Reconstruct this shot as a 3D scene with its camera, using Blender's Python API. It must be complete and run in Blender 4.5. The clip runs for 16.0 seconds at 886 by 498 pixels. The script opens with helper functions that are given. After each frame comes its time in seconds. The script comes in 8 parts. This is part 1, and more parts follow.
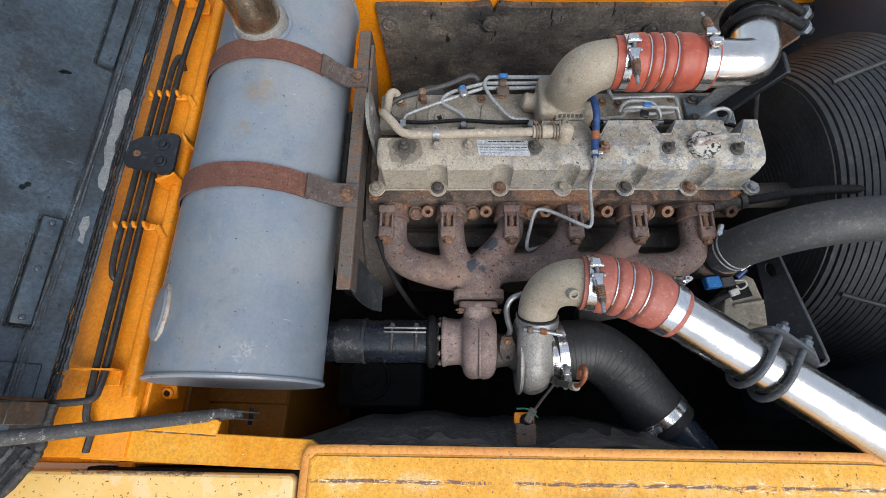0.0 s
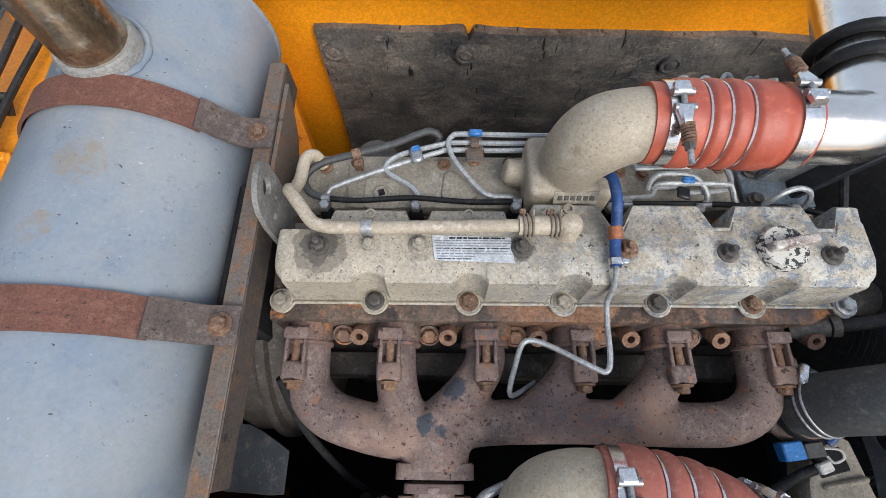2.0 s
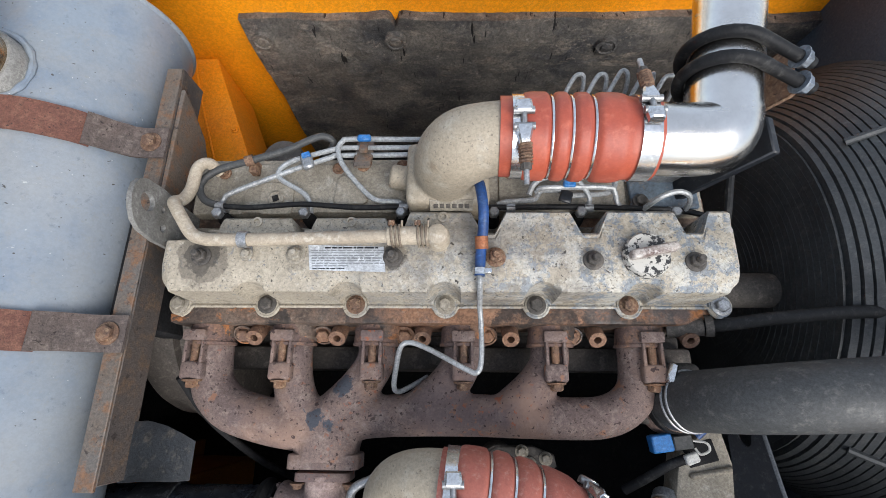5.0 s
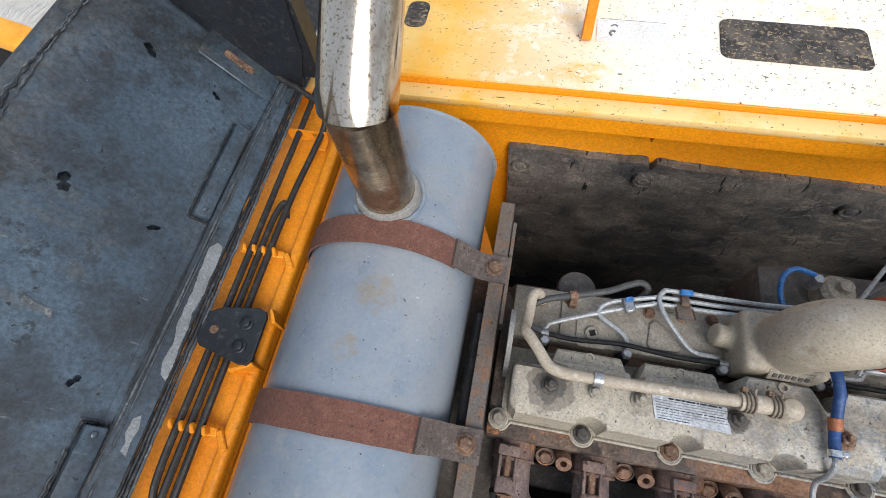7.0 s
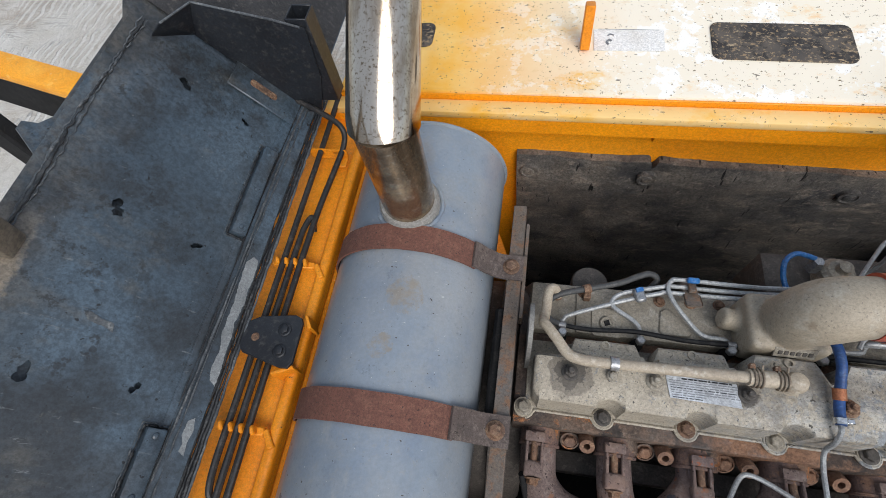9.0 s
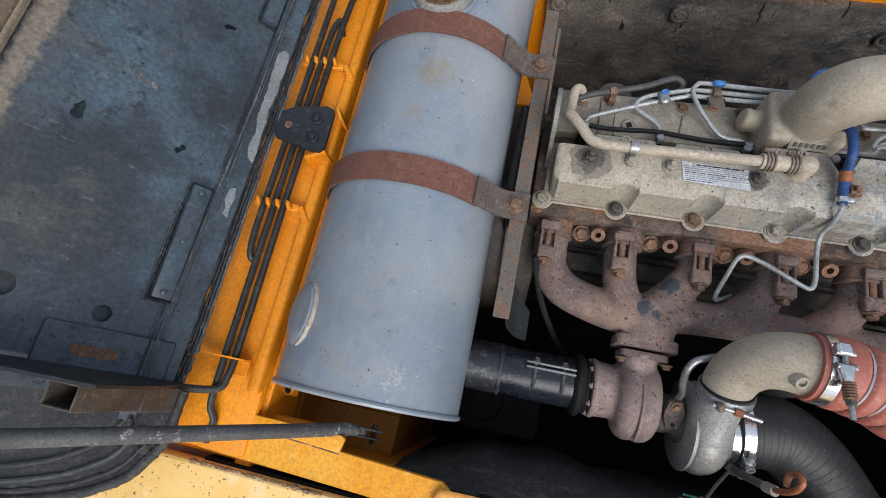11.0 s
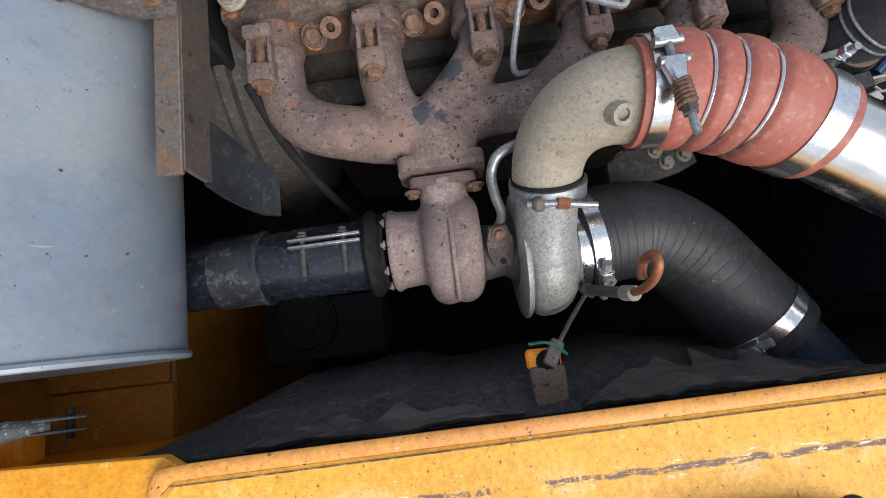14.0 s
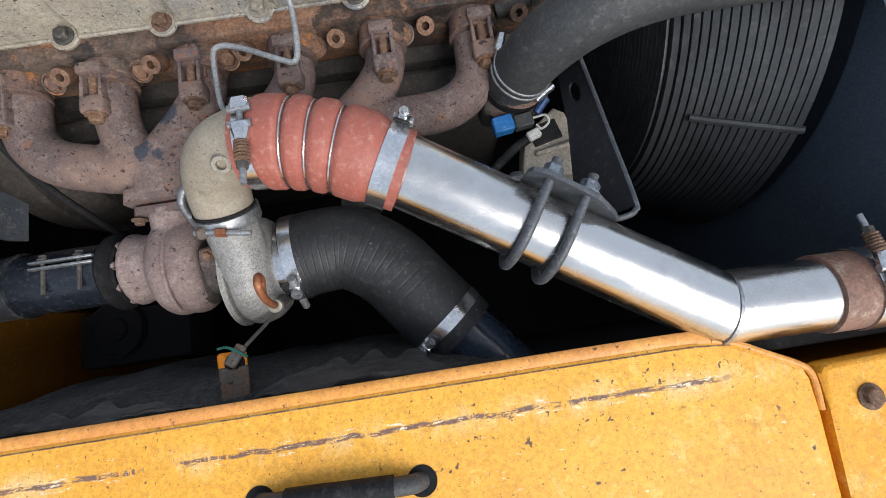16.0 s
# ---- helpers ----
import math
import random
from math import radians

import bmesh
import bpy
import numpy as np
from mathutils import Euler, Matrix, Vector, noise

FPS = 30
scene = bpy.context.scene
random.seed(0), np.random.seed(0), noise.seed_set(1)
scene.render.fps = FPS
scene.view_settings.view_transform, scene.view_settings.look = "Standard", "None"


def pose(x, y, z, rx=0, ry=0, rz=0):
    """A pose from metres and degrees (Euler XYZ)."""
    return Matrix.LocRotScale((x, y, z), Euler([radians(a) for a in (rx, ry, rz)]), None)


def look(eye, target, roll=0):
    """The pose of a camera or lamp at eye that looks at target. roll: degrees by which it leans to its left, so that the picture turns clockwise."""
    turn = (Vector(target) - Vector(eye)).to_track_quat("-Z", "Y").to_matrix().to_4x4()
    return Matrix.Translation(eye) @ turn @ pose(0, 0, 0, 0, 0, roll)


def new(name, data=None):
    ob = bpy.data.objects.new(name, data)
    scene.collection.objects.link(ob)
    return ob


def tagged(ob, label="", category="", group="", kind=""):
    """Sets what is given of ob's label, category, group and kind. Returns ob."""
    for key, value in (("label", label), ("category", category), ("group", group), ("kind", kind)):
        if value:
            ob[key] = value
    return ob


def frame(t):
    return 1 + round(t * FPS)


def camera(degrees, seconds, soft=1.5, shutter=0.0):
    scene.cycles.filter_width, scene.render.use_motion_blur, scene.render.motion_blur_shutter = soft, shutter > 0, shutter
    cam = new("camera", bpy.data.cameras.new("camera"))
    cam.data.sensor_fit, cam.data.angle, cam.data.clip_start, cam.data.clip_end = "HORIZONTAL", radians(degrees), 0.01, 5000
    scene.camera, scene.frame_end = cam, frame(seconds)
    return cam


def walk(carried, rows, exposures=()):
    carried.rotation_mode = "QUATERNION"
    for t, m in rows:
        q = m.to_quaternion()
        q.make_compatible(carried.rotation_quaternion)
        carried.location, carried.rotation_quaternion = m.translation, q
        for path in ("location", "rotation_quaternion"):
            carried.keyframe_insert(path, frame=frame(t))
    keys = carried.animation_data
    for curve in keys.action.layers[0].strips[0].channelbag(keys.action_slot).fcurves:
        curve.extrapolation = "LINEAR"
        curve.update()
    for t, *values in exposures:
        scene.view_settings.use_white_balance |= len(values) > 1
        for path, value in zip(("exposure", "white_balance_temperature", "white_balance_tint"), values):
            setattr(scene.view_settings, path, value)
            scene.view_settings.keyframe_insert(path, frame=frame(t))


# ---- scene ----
cam = camera(86.9, 16.0, soft=0.5)
METRES, EYE, TILT, LEAN, TURN = 2.4, 3.2, -90.0, 1.9, 0.0
ROWS = [
    (0.0, 0.0, 0.0, 0.0, -0.27, 20.1, -0.75),
    (0.5, 0.025, 0.0126, 0.0275, 0.45, 19.44, -1.32),
    (1.0, 0.0472, 0.0401, 0.0554, 0.49, 19.67, -1.9),
    (1.5, 0.0407, 0.0751, 0.0873, -0.11, 21.32, -1.22),
    (2.0, 0.0268, 0.106, 0.117, -1.79, 22.54, -0.64),
    (2.5, 0.042, 0.128, 0.1333, -2.33, 22.02, 1.23),
    (3.0, 0.0835, 0.1315, 0.1359, 0.67, 20.61, 2.01),
    (5.5, 0.0502, 0.0834, 0.1365, -0.27, 17.73, -1.25),
    (6.0, -0.0102, 0.0764, 0.1425, 1.26, 19.19, -1.4),
    (6.5, -0.0602, 0.0602, 0.1483, 2.22, 21.54, -8.49),
    (7.0, -0.0768, 0.039, 0.1525, 2.3, 25.75, -11.05),
    (7.5, -0.0808, 0.0225, 0.1582, 2.61, 28.6, -11.08),
    (8.0, -0.0823, 0.0175, 0.1603, 4.01, 28.22, -6.74),
    (10.5, -0.0779, 0.0226, 0.0637, 5.76, 20.06, -14.66),
    (11.0, -0.0809, 0.0392, 0.0402, 4.18, 16.87, -11.76),
    (11.5, -0.0643, 0.066, 0.0218, 2.25, 12.6, -7.97),
    (12.0, -0.0523, 0.0994, 0.0105, 2.2, 10.34, -3.36),
    (12.5, -0.0377, 0.1345, 0.0131, 1.13, 9.38, 2.53),
    (13.0, -0.009, 0.1522, 0.0106, 0.14, 8.78, 4.6),
    (13.5, 0.0136, 0.1691, 0.0105, 0.32, 10.23, 4.11),
    (14.0, 0.0222, 0.1715, 0.0177, 0.17, 10.56, 7.41),
    (14.5, 0.0364, 0.1668, 0.0218, 0.55, 10.53, 9.34),
    (15.0, 0.0882, 0.1632, 0.0106, 1.22, 10.38, 8.86),
    (15.5, 0.1479, 0.1431, 0.0044, 0.22, 10.18, 8.26),
    (16.0, 0.1727, 0.128, 0.0007, -1.61, 9.87, 8.71),
]
path = [(t, pose(0, 0, EYE, TILT, LEAN, TURN) @ pose(METRES * x, METRES * y, METRES * z, 90 + pitch, roll, yaw)) for t, x, y, z, yaw, pitch, roll in ROWS]
path += [
    (3.2, look((0.239, 0.326, 2.874), (0.197, 1.009, 0.995), -7.8)),
    (4.25, look((0.330, 0.335, 2.930), (0.290, 0.980, 1.030), -7.0)),
    (5.3, look((0.168, 0.333, 2.994), (0.090, 0.935, 1.088), -6.3)),
    (8.2, look((-0.205, 0.377, 3.156), (-0.494, 1.301, 1.407), -12.2)),
    (10.3, look((-0.182, 0.184, 3.177), (-0.618, 0.915, 1.367), -17.7)),
]
walk(cam, sorted(path, key=lambda row: row[0]), [(0.0, -0.13), (1.5, 0.02), (2.5, 0.17), (5.5, 0.20), (6.5, 0.14), (8.0, -0.29), (10.3, -0.31), (11.5, -0.06), (13.0, -0.05), (15.0, 0.06), (16.0, -0.04)])

# ---- light ----
world = bpy.data.worlds.new("sky")
scene.world = world
world.use_nodes = True
wn, wl = world.node_tree.nodes, world.node_tree.links
sky = wn.new("ShaderNodeTexSky")
sky.sky_type, sky.sun_disc = "NISHITA", False
sky.sun_elevation, sky.sun_rotation = radians(43), radians(149)
sky.air_density, sky.dust_density = 1.0, 2.0
haze = wn.new("ShaderNodeMix")
haze.data_type = "RGBA"
haze.inputs["Factor"].default_value = 0.55
haze.inputs["B"].default_value = (6.4, 7.15, 8.4, 1)
wl.new(sky.outputs[0], haze.inputs["A"])
wl.new(haze.outputs["Result"], wn["Background"].inputs[0])
wn["Background"].inputs[1].default_value = 0.138
sun = new("sun", bpy.data.lights.new("sun", "SUN"))
sun.data.energy, sun.data.angle, sun.data.color = 3.35, radians(44), (1.0, 0.982, 0.965)
sun.matrix_world = look((2.0, -2.6, 5.55), (0.2, 0.4, 2.3))


# ---- materials ----
class Mat:
    """A small builder for procedural surfaces in object space."""

    def __init__(self, name, rough=0.6, metal=0.0):
        self.m = bpy.data.materials.new(name)
        self.m.use_nodes = True
        self.n, self.l = self.m.node_tree.nodes, self.m.node_tree.links
        self.b = self.n["Principled BSDF"]
        self.b.inputs["Roughness"].default_value = rough
        self.b.inputs["Metallic"].default_value = metal
        self.c = self.n.new("ShaderNodeNewGeometry").outputs["Position"]

    def noise(self, scale, detail=6, rough=0.6, stretch=None, shift=0.0):
        src = self.c
        if stretch or shift:
            mp = self.n.new("ShaderNodeMapping")
            mp.inputs["Scale"].default_value = stretch or (1, 1, 1)
            mp.inputs["Location"].default_value = (shift, shift * 0.7, shift * 1.3)
            self.l.new(src, mp.inputs[0])
            src = mp.outputs[0]
        t = self.n.new("ShaderNodeTexNoise")
        t.inputs["Scale"].default_value, t.inputs["Detail"].default_value = scale, detail
        t.inputs["Roughness"].default_value = rough
        self.l.new(src, t.inputs["Vector"])
        return t.outputs["Fac"]

    def cells(self, scale):
        t = self.n.new("ShaderNodeTexVoronoi")
        t.inputs["Scale"].default_value = scale
        self.l.new(self.c, t.inputs["Vector"])
        return t.outputs["Distance"]

    def ramp(self, fac, lo, hi):
        r = self.n.new("ShaderNodeMapRange")
        r.inputs["From Min"].default_value, r.inputs["From Max"].default_value = lo, hi
        self.l.new(fac, r.inputs["Value"])
        return r.outputs[0]

    def times(self, a, b):
        m = self.n.new("ShaderNodeMath")
        m.operation = "MULTIPLY"
        for s, v in zip(m.inputs, (a, b)):
            if isinstance(v, (int, float)):
                s.default_value = v
            else:
                self.l.new(v, s)
        return m.outputs[0]

    def spot(self, p, r, ragged, scale, amount):
        """A ragged patch round one place, r across."""
        d = self.n.new("ShaderNodeVectorMath")
        d.operation = "DISTANCE"
        d.inputs[1].default_value = p
        self.l.new(self.c, d.inputs[0])
        a = self.n.new("ShaderNodeMath")
        a.operation = "ADD"
        self.l.new(d.outputs["Value"], a.inputs[0])
        self.l.new(self.times(self.noise(scale, 8, 0.7, shift=p[0] * 31 + p[1] * 17), ragged * 2), a.inputs[1])
        return self.times(self.ramp(a.outputs[0], r + ragged + 0.002, r + ragged), amount)

    def grain(self, c, scale, lo=0.72, hi=1.22, shift=50.0):
        """Fine light and dark grain over a colour."""
        v = self.n.new("ShaderNodeMapRange")
        v.inputs["From Min"].default_value, v.inputs["From Max"].default_value = 0.41, 0.59
        v.inputs["To Min"].default_value, v.inputs["To Max"].default_value = 1 - (1 - lo) * 1.3, 1 + (hi - 1) * 1.3
        self.l.new(self.noise(scale, 5, 0.85, shift=shift), v.inputs["Value"])
        x = self.n.new("ShaderNodeVectorMath")
        x.operation = "SCALE"
        if isinstance(c, tuple):
            x.inputs[0].default_value = c
        else:
            self.l.new(c, x.inputs[0])
        self.l.new(v.outputs[0], x.inputs["Scale"])
        return x.outputs[0]

    def axis(self, name):
        s = self.n.new("ShaderNodeSeparateXYZ")
        self.l.new(self.c, s.inputs[0])
        return s.outputs[name]

    def up(self):
        s = self.n.new("ShaderNodeSeparateXYZ")
        g = self.n.new("ShaderNodeNewGeometry")
        self.l.new(g.outputs["Normal"], s.inputs[0])
        return s.outputs["Z"]

    def edges(self, lo=0.52, hi=0.6):
        g = self.n.new("ShaderNodeNewGeometry")
        return self.ramp(g.outputs["Pointiness"], lo, hi)

    def mix(self, a, b, fac):
        x = self.n.new("ShaderNodeMix")
        x.data_type = "RGBA"
        for s, v in ((x.inputs["A"], a), (x.inputs["B"], b)):
            if isinstance(v, tuple):
                s.default_value = (*v, 1)
            else:
                self.l.new(v, s)
        if isinstance(fac, (int, float)):
            x.inputs["Factor"].default_value = fac
        else:
            self.l.new(fac, x.inputs["Factor"])
        return x.outputs["Result"]

    def value(self, a, b, fac):
        r = self.n.new("ShaderNodeMapRange")
        r.inputs["To Min"].default_value, r.inputs["To Max"].default_value = a, b
        self.l.new(fac, r.inputs["Value"])
        return r.outputs[0]

    def colour(self, c):
        if isinstance(c, tuple):
            self.b.inputs["Base Color"].default_value = (*c, 1)
        else:
            self.l.new(c, self.b.inputs["Base Color"])
        return self

    def set(self, socket, v):
        self.l.new(v, self.b.inputs[socket])
        return self

    def bump(self, fac, strength=0.3, dist=0.002):
        p = self.n.new("ShaderNodeBump")
        p.inputs["Strength"].default_value, p.inputs["Distance"].default_value = strength, dist
        self.l.new(fac, p.inputs["Height"])
        last = self.b.inputs["Normal"]
        if last.is_linked:
            self.l.new(last.links[0].from_socket, p.inputs["Normal"])
        self.l.new(p.outputs[0], last)
        return self


def mottled(name, base, dark, light, rough, metal=0.0, big=6.0, fine=60.0, bump=0.25, dist=0.0015, specks=1.0):
    m = Mat(name, rough, metal)
    c = m.mix(base, dark, m.ramp(m.noise(big, 8, 0.65), 0.42, 0.66))
    c = m.mix(c, light, m.times(m.ramp(m.noise(fine, 8, 0.7, shift=3.0), 0.53, 0.66), 0.8))
    c = m.mix(c, dark, m.times(m.ramp(m.noise(fine * 2.2, 4, 0.6, shift=8.0), 0.60, 0.68), 0.7 * specks))
    m.colour(m.grain(c, 240, 1 - 0.20 * specks, 1 + 0.16 * specks))
    m.set("Roughness", m.value(max(0.05, rough - 0.12), min(1.0, rough + 0.12), m.noise(big * 3)))
    m.bump(m.noise(fine * 3), bump, dist).bump(m.noise(big * 2, 5), bump * 0.5, dist * 2)
    return m


def orange_paint(name, chips=0.66, fade=0.5, base=(0.80, 0.29, 0.010), line_y=None, grime=0.45):
    """Old orange paint: fading, chips to the steel, scratches; line_y: a long rubbed line along x."""
    m = Mat(name, 0.42)
    c = m.mix(base, (base[0] * 0.9, base[1] * 0.82, base[2] * 0.8), m.ramp(m.noise(5), 0.4, 0.7))
    c = m.mix(c, (0.86, 0.43, 0.055), m.times(m.ramp(m.noise(6, 7, 0.65, shift=5), 0.40, 0.62), fade))
    worn = m.ramp(m.noise(17, 12, 0.75, shift=9), 0.585, 0.600)
    c = m.mix(c, (0.88, 0.53, 0.14), m.times(worn, fade * 0.7))
    dirt = m.ramp(m.noise(42, 9, 0.75, shift=19), 0.58, 0.66)
    c = m.mix(c, (0.50, 0.24, 0.06), m.times(dirt, grime))
    if line_y is not None:
        d = m.n.new("ShaderNodeMath")
        d.operation = "SUBTRACT"
        wob = m.n.new("ShaderNodeMath")
        wob.operation = "ADD"
        m.l.new(m.axis("Y"), wob.inputs[0])
        m.l.new(m.times(m.noise(25, 7, 0.7, (1, 0.1, 1), 14), 0.012), wob.inputs[1])
        m.l.new(wob.outputs[0], d.inputs[0])
        d.inputs[1].default_value = line_y + 0.006
        ab = m.n.new("ShaderNodeMath")
        ab.operation = "ABSOLUTE"
        m.l.new(d.outputs[0], ab.inputs[0])
        near = m.ramp(ab.outputs[0], 0.0036, 0.0020)
        gaps = m.ramp(m.noise(9, 8, 0.75, (1, 0.2, 1), 3), 0.41, 0.44)
        gaps = m.times(gaps, m.ramp(m.axis("X"), 0.72, 0.69))
        rub = m.times(m.times(near, gaps), m.ramp(m.noise(110, 8, 0.75, (0.35, 1.5, 1), 23), 0.43, 0.47))
        halo = m.times(m.ramp(ab.outputs[0], 0.022, 0.003), m.ramp(m.noise(9, 8, 0.75, (1, 0.4, 1), 7), 0.48, 0.58))
        c = m.mix(c, (0.88, 0.66, 0.34), m.times(halo, 0.55))
        c = m.mix(c, (0.20, 0.115, 0.085), rub)
        pale2 = m.times(m.times(m.ramp(ab.outputs[0], 0.010, 0.006), m.ramp(m.noise(140, 8, 0.75, (0.3, 1.5, 1), 29), 0.57, 0.59)), gaps)
        c = m.mix(c, (0.86, 0.72, 0.50), pale2)
    spots = m.ramp(m.noise(210, 5, 0.65, (1, 0.8, 1), 2), chips + 0.030, chips + 0.044)
    big = m.times(m.ramp(m.noise(75, 6, 0.65, shift=33), chips + 0.02, chips + 0.035), m.ramp(m.noise(5, shift=8), 0.48, 0.56))
    fine = m.ramp(m.noise(420, 3, 0.5, shift=71), 0.625, 0.645)
    c = m.mix(c, (0.50, 0.25, 0.07), m.times(fine, 0.5))
    c = m.mix(c, (0.20, 0.105, 0.040), spots)
    c = m.mix(c, (0.13, 0.075, 0.045), big)
    pale = m.times(m.ramp(m.noise(110, 7, 0.7, (0.5, 1.3, 1), 61), 0.66, 0.68), fade)
    c = m.mix(c, (0.85, 0.76, 0.60), pale)
    m.colour(m.grain(c, 170, 0.86, 1.08))
    m.b.inputs["Specular IOR Level"].default_value = 0.35
    m.set("Roughness", m.value(0.34, 0.60, m.noise(12, 8)))
    m.bump(m.noise(140), 0.08, 0.001).bump(spots, -0.3, 0.0006).bump(worn, -0.15, 0.0004)
    return m.m


ORANGE = orange_paint("orange_paint", 0.66, 0.16, (0.80, 0.265, 0.007))
ORANGE_WORN = orange_paint("faded_orange_paint", 0.645, 0.75, (0.82, 0.335, 0.014))
WALL_PAINT = orange_paint("clean_orange_paint", 0.70, 0.06, (0.90, 0.325, 0.006), None, 0.10)
# dark brown-orange: shade under the muffler is put into the base colour
SHADED_ORANGE = orange_paint("shaded_orange_paint", 0.66, 0.10, (0.30, 0.115, 0.012), None, 0.8)
ROLLED = orange_paint("rubbed_edge_paint", 0.62, 0.4, (0.72, 0.31, 0.085))
COVER_PAINT = orange_paint("scratched_cover_paint", 0.622, 0.8, (0.84, 0.408, 0.055), -0.0975)


def bleached(name, x0=-0.40, x1=0.0, amount=0.95, pale=(0.88, 0.81, 0.67), bare=0.8):
    """Deck paint peeled and bleached to nearly white in wide ragged fields, sky glare included."""
    m = Mat(name, 0.5)
    c = m.mix((0.84, 0.42, 0.045), (0.86, 0.55, 0.16), m.ramp(m.noise(6, 7, 0.65, shift=5), 0.40, 0.62))
    # ramp along x puts the deck's sky glare into the paint
    wide = m.ramp(m.axis("X"), x0, x1)
    ragged = m.ramp(m.noise(7, 12, 0.72, (0.8, 1.1, 1), 9), 0.34, 0.46)
    c = m.mix(c, pale, m.times(m.times(wide, ragged), amount))
    c = m.mix(c, (0.68, 0.44, 0.18), m.times(m.ramp(m.noise(26, 10, 0.78, (0.8, 1.2, 1), 19), 0.575, 0.605), 0.35))
    c = m.mix(c, (0.93, 0.91, 0.86), m.times(m.times(wide, m.ramp(m.noise(11, 11, 0.75, shift=51), 0.54, 0.56)), bare))
    c = m.mix(c, (0.17, 0.12, 0.06), m.ramp(m.noise(150, 4, 0.55, shift=2), 0.655, 0.67))
    c = m.mix(c, (0.10, 0.075, 0.05), m.times(m.ramp(m.noise(60, 4, 0.55, (0.5, 1.6, 1), 4), 0.70, 0.715), 0.9))
    m.colour(c)
    m.set("Roughness", m.value(0.32, 0.62, m.noise(12, 8)))
    m.bump(m.noise(140), 0.1, 0.001).bump(ragged, -0.2, 0.0005)
    return m.m


DECK_PAINT = bleached("bleached_glare_deck_paint")
LEDGE_PAINT = bleached("bleached_ledge_paint", -1.2, 0.1, 0.8, (0.87, 0.62, 0.28), 0.1)
FRONT_PAINT = bleached("bleached_cover_paint", -1.6, -1.2, 0.42, (0.88, 0.64, 0.30), 0.15)


def muffler_paint():
    m = Mat("grey_heat_paint", 0.5)
    c = m.mix((0.206, 0.243, 0.284), (0.155, 0.187, 0.226), m.ramp(m.noise(5, 8, 0.65), 0.40, 0.62))
    c = m.mix(c, (0.235, 0.245, 0.248), m.times(m.ramp(m.noise(8, 9, 0.72, shift=4), 0.46, 0.64), 0.75))
    c = m.mix(c, (0.155, 0.198, 0.260), m.times(m.ramp(m.noise(9, 7, 0.7, shift=55), 0.52, 0.62), 0.6))
    c = m.mix(c, (0.235, 0.175, 0.11), m.times(m.ramp(m.noise(7.5, 6, 0.62, shift=7), 0.62, 0.72), 0.35))
    # pale clouding puts the hazy sky sheen into the paint
    c = m.mix(c, (0.285, 0.300, 0.312), m.times(m.ramp(m.noise(4.2, 8, 0.62, (1, 0.7, 1), 66), 0.46, 0.66), 0.55))
    scr = m.ramp(m.noise(26, 3, 0.5, (0.25, 3.2, 0.25), 37), 0.745, 0.755)
    c = m.mix(c, (0.36, 0.37, 0.37), m.times(scr, 0.7))
    c = m.mix(c, (0.25, 0.235, 0.205), m.times(m.ramp(m.noise(95, 8, 0.75, shift=71), 0.56, 0.64), 0.3))
    c = m.mix(c, (0.085, 0.105, 0.14), m.times(m.ramp(m.noise(60, 9, 0.78, shift=2), 0.58, 0.65), 0.4))
    c = m.mix(c, (0.05, 0.045, 0.04), m.ramp(m.noise(150, 2, 0.4, shift=8), 0.74, 0.755))
    c = m.mix(c, (0.46, 0.47, 0.47), m.ramp(m.noise(190, 3, 0.5, shift=12), 0.73, 0.75))
    flake = m.times(m.spot((-0.337, 0.092, 2.467), 0.012, 0.055, 22, 1.0), m.ramp(m.noise(210, 6, 0.75, shift=91), 0.48, 0.56))
    c = m.mix(c, (0.36, 0.37, 0.365), m.times(flake, 0.75))
    for p, r in (((-0.378, 0.582, 2.476), 0.030), ((-0.400, 0.498, 2.4775), 0.018)):
        c = m.mix(c, (0.24, 0.19, 0.125), m.times(m.spot(p, r, 0.02, 25, 0.6), m.ramp(m.noise(55, 8, 0.75, shift=95), 0.40, 0.56)))
    runs = m.times(m.ramp(m.noise(30, 6, 0.7, (1.0, 0.28, 1.0), 57), 0.60, 0.66), m.ramp(m.noise(6, 3, 0.5, shift=63), 0.50, 0.60))
    c = m.mix(c, (0.27, 0.28, 0.275), m.times(runs, 0.45))
    scars = m.times(m.ramp(m.noise(85, 7, 0.75, (0.5, 1.6, 1), 15), 0.655, 0.67), m.ramp(m.noise(5, 2, 0.5, shift=25), 0.52, 0.58))
    c = m.mix(c, (0.43, 0.44, 0.43), scars)
    m.colour(m.grain(c, 170, 0.955, 1.04))
    m.set("Roughness", m.value(0.20, 0.44, m.noise(9, 8)))
    m.b.inputs["Specular IOR Level"].default_value = 0.65
    m.bump(m.noise(7, 2), 0.35, 0.006).bump(m.noise(220), 0.04, 0.0008).bump(m.noise(40, 6), 0.08, 0.001).bump(scars, -0.4, 0.001)
    return m.m


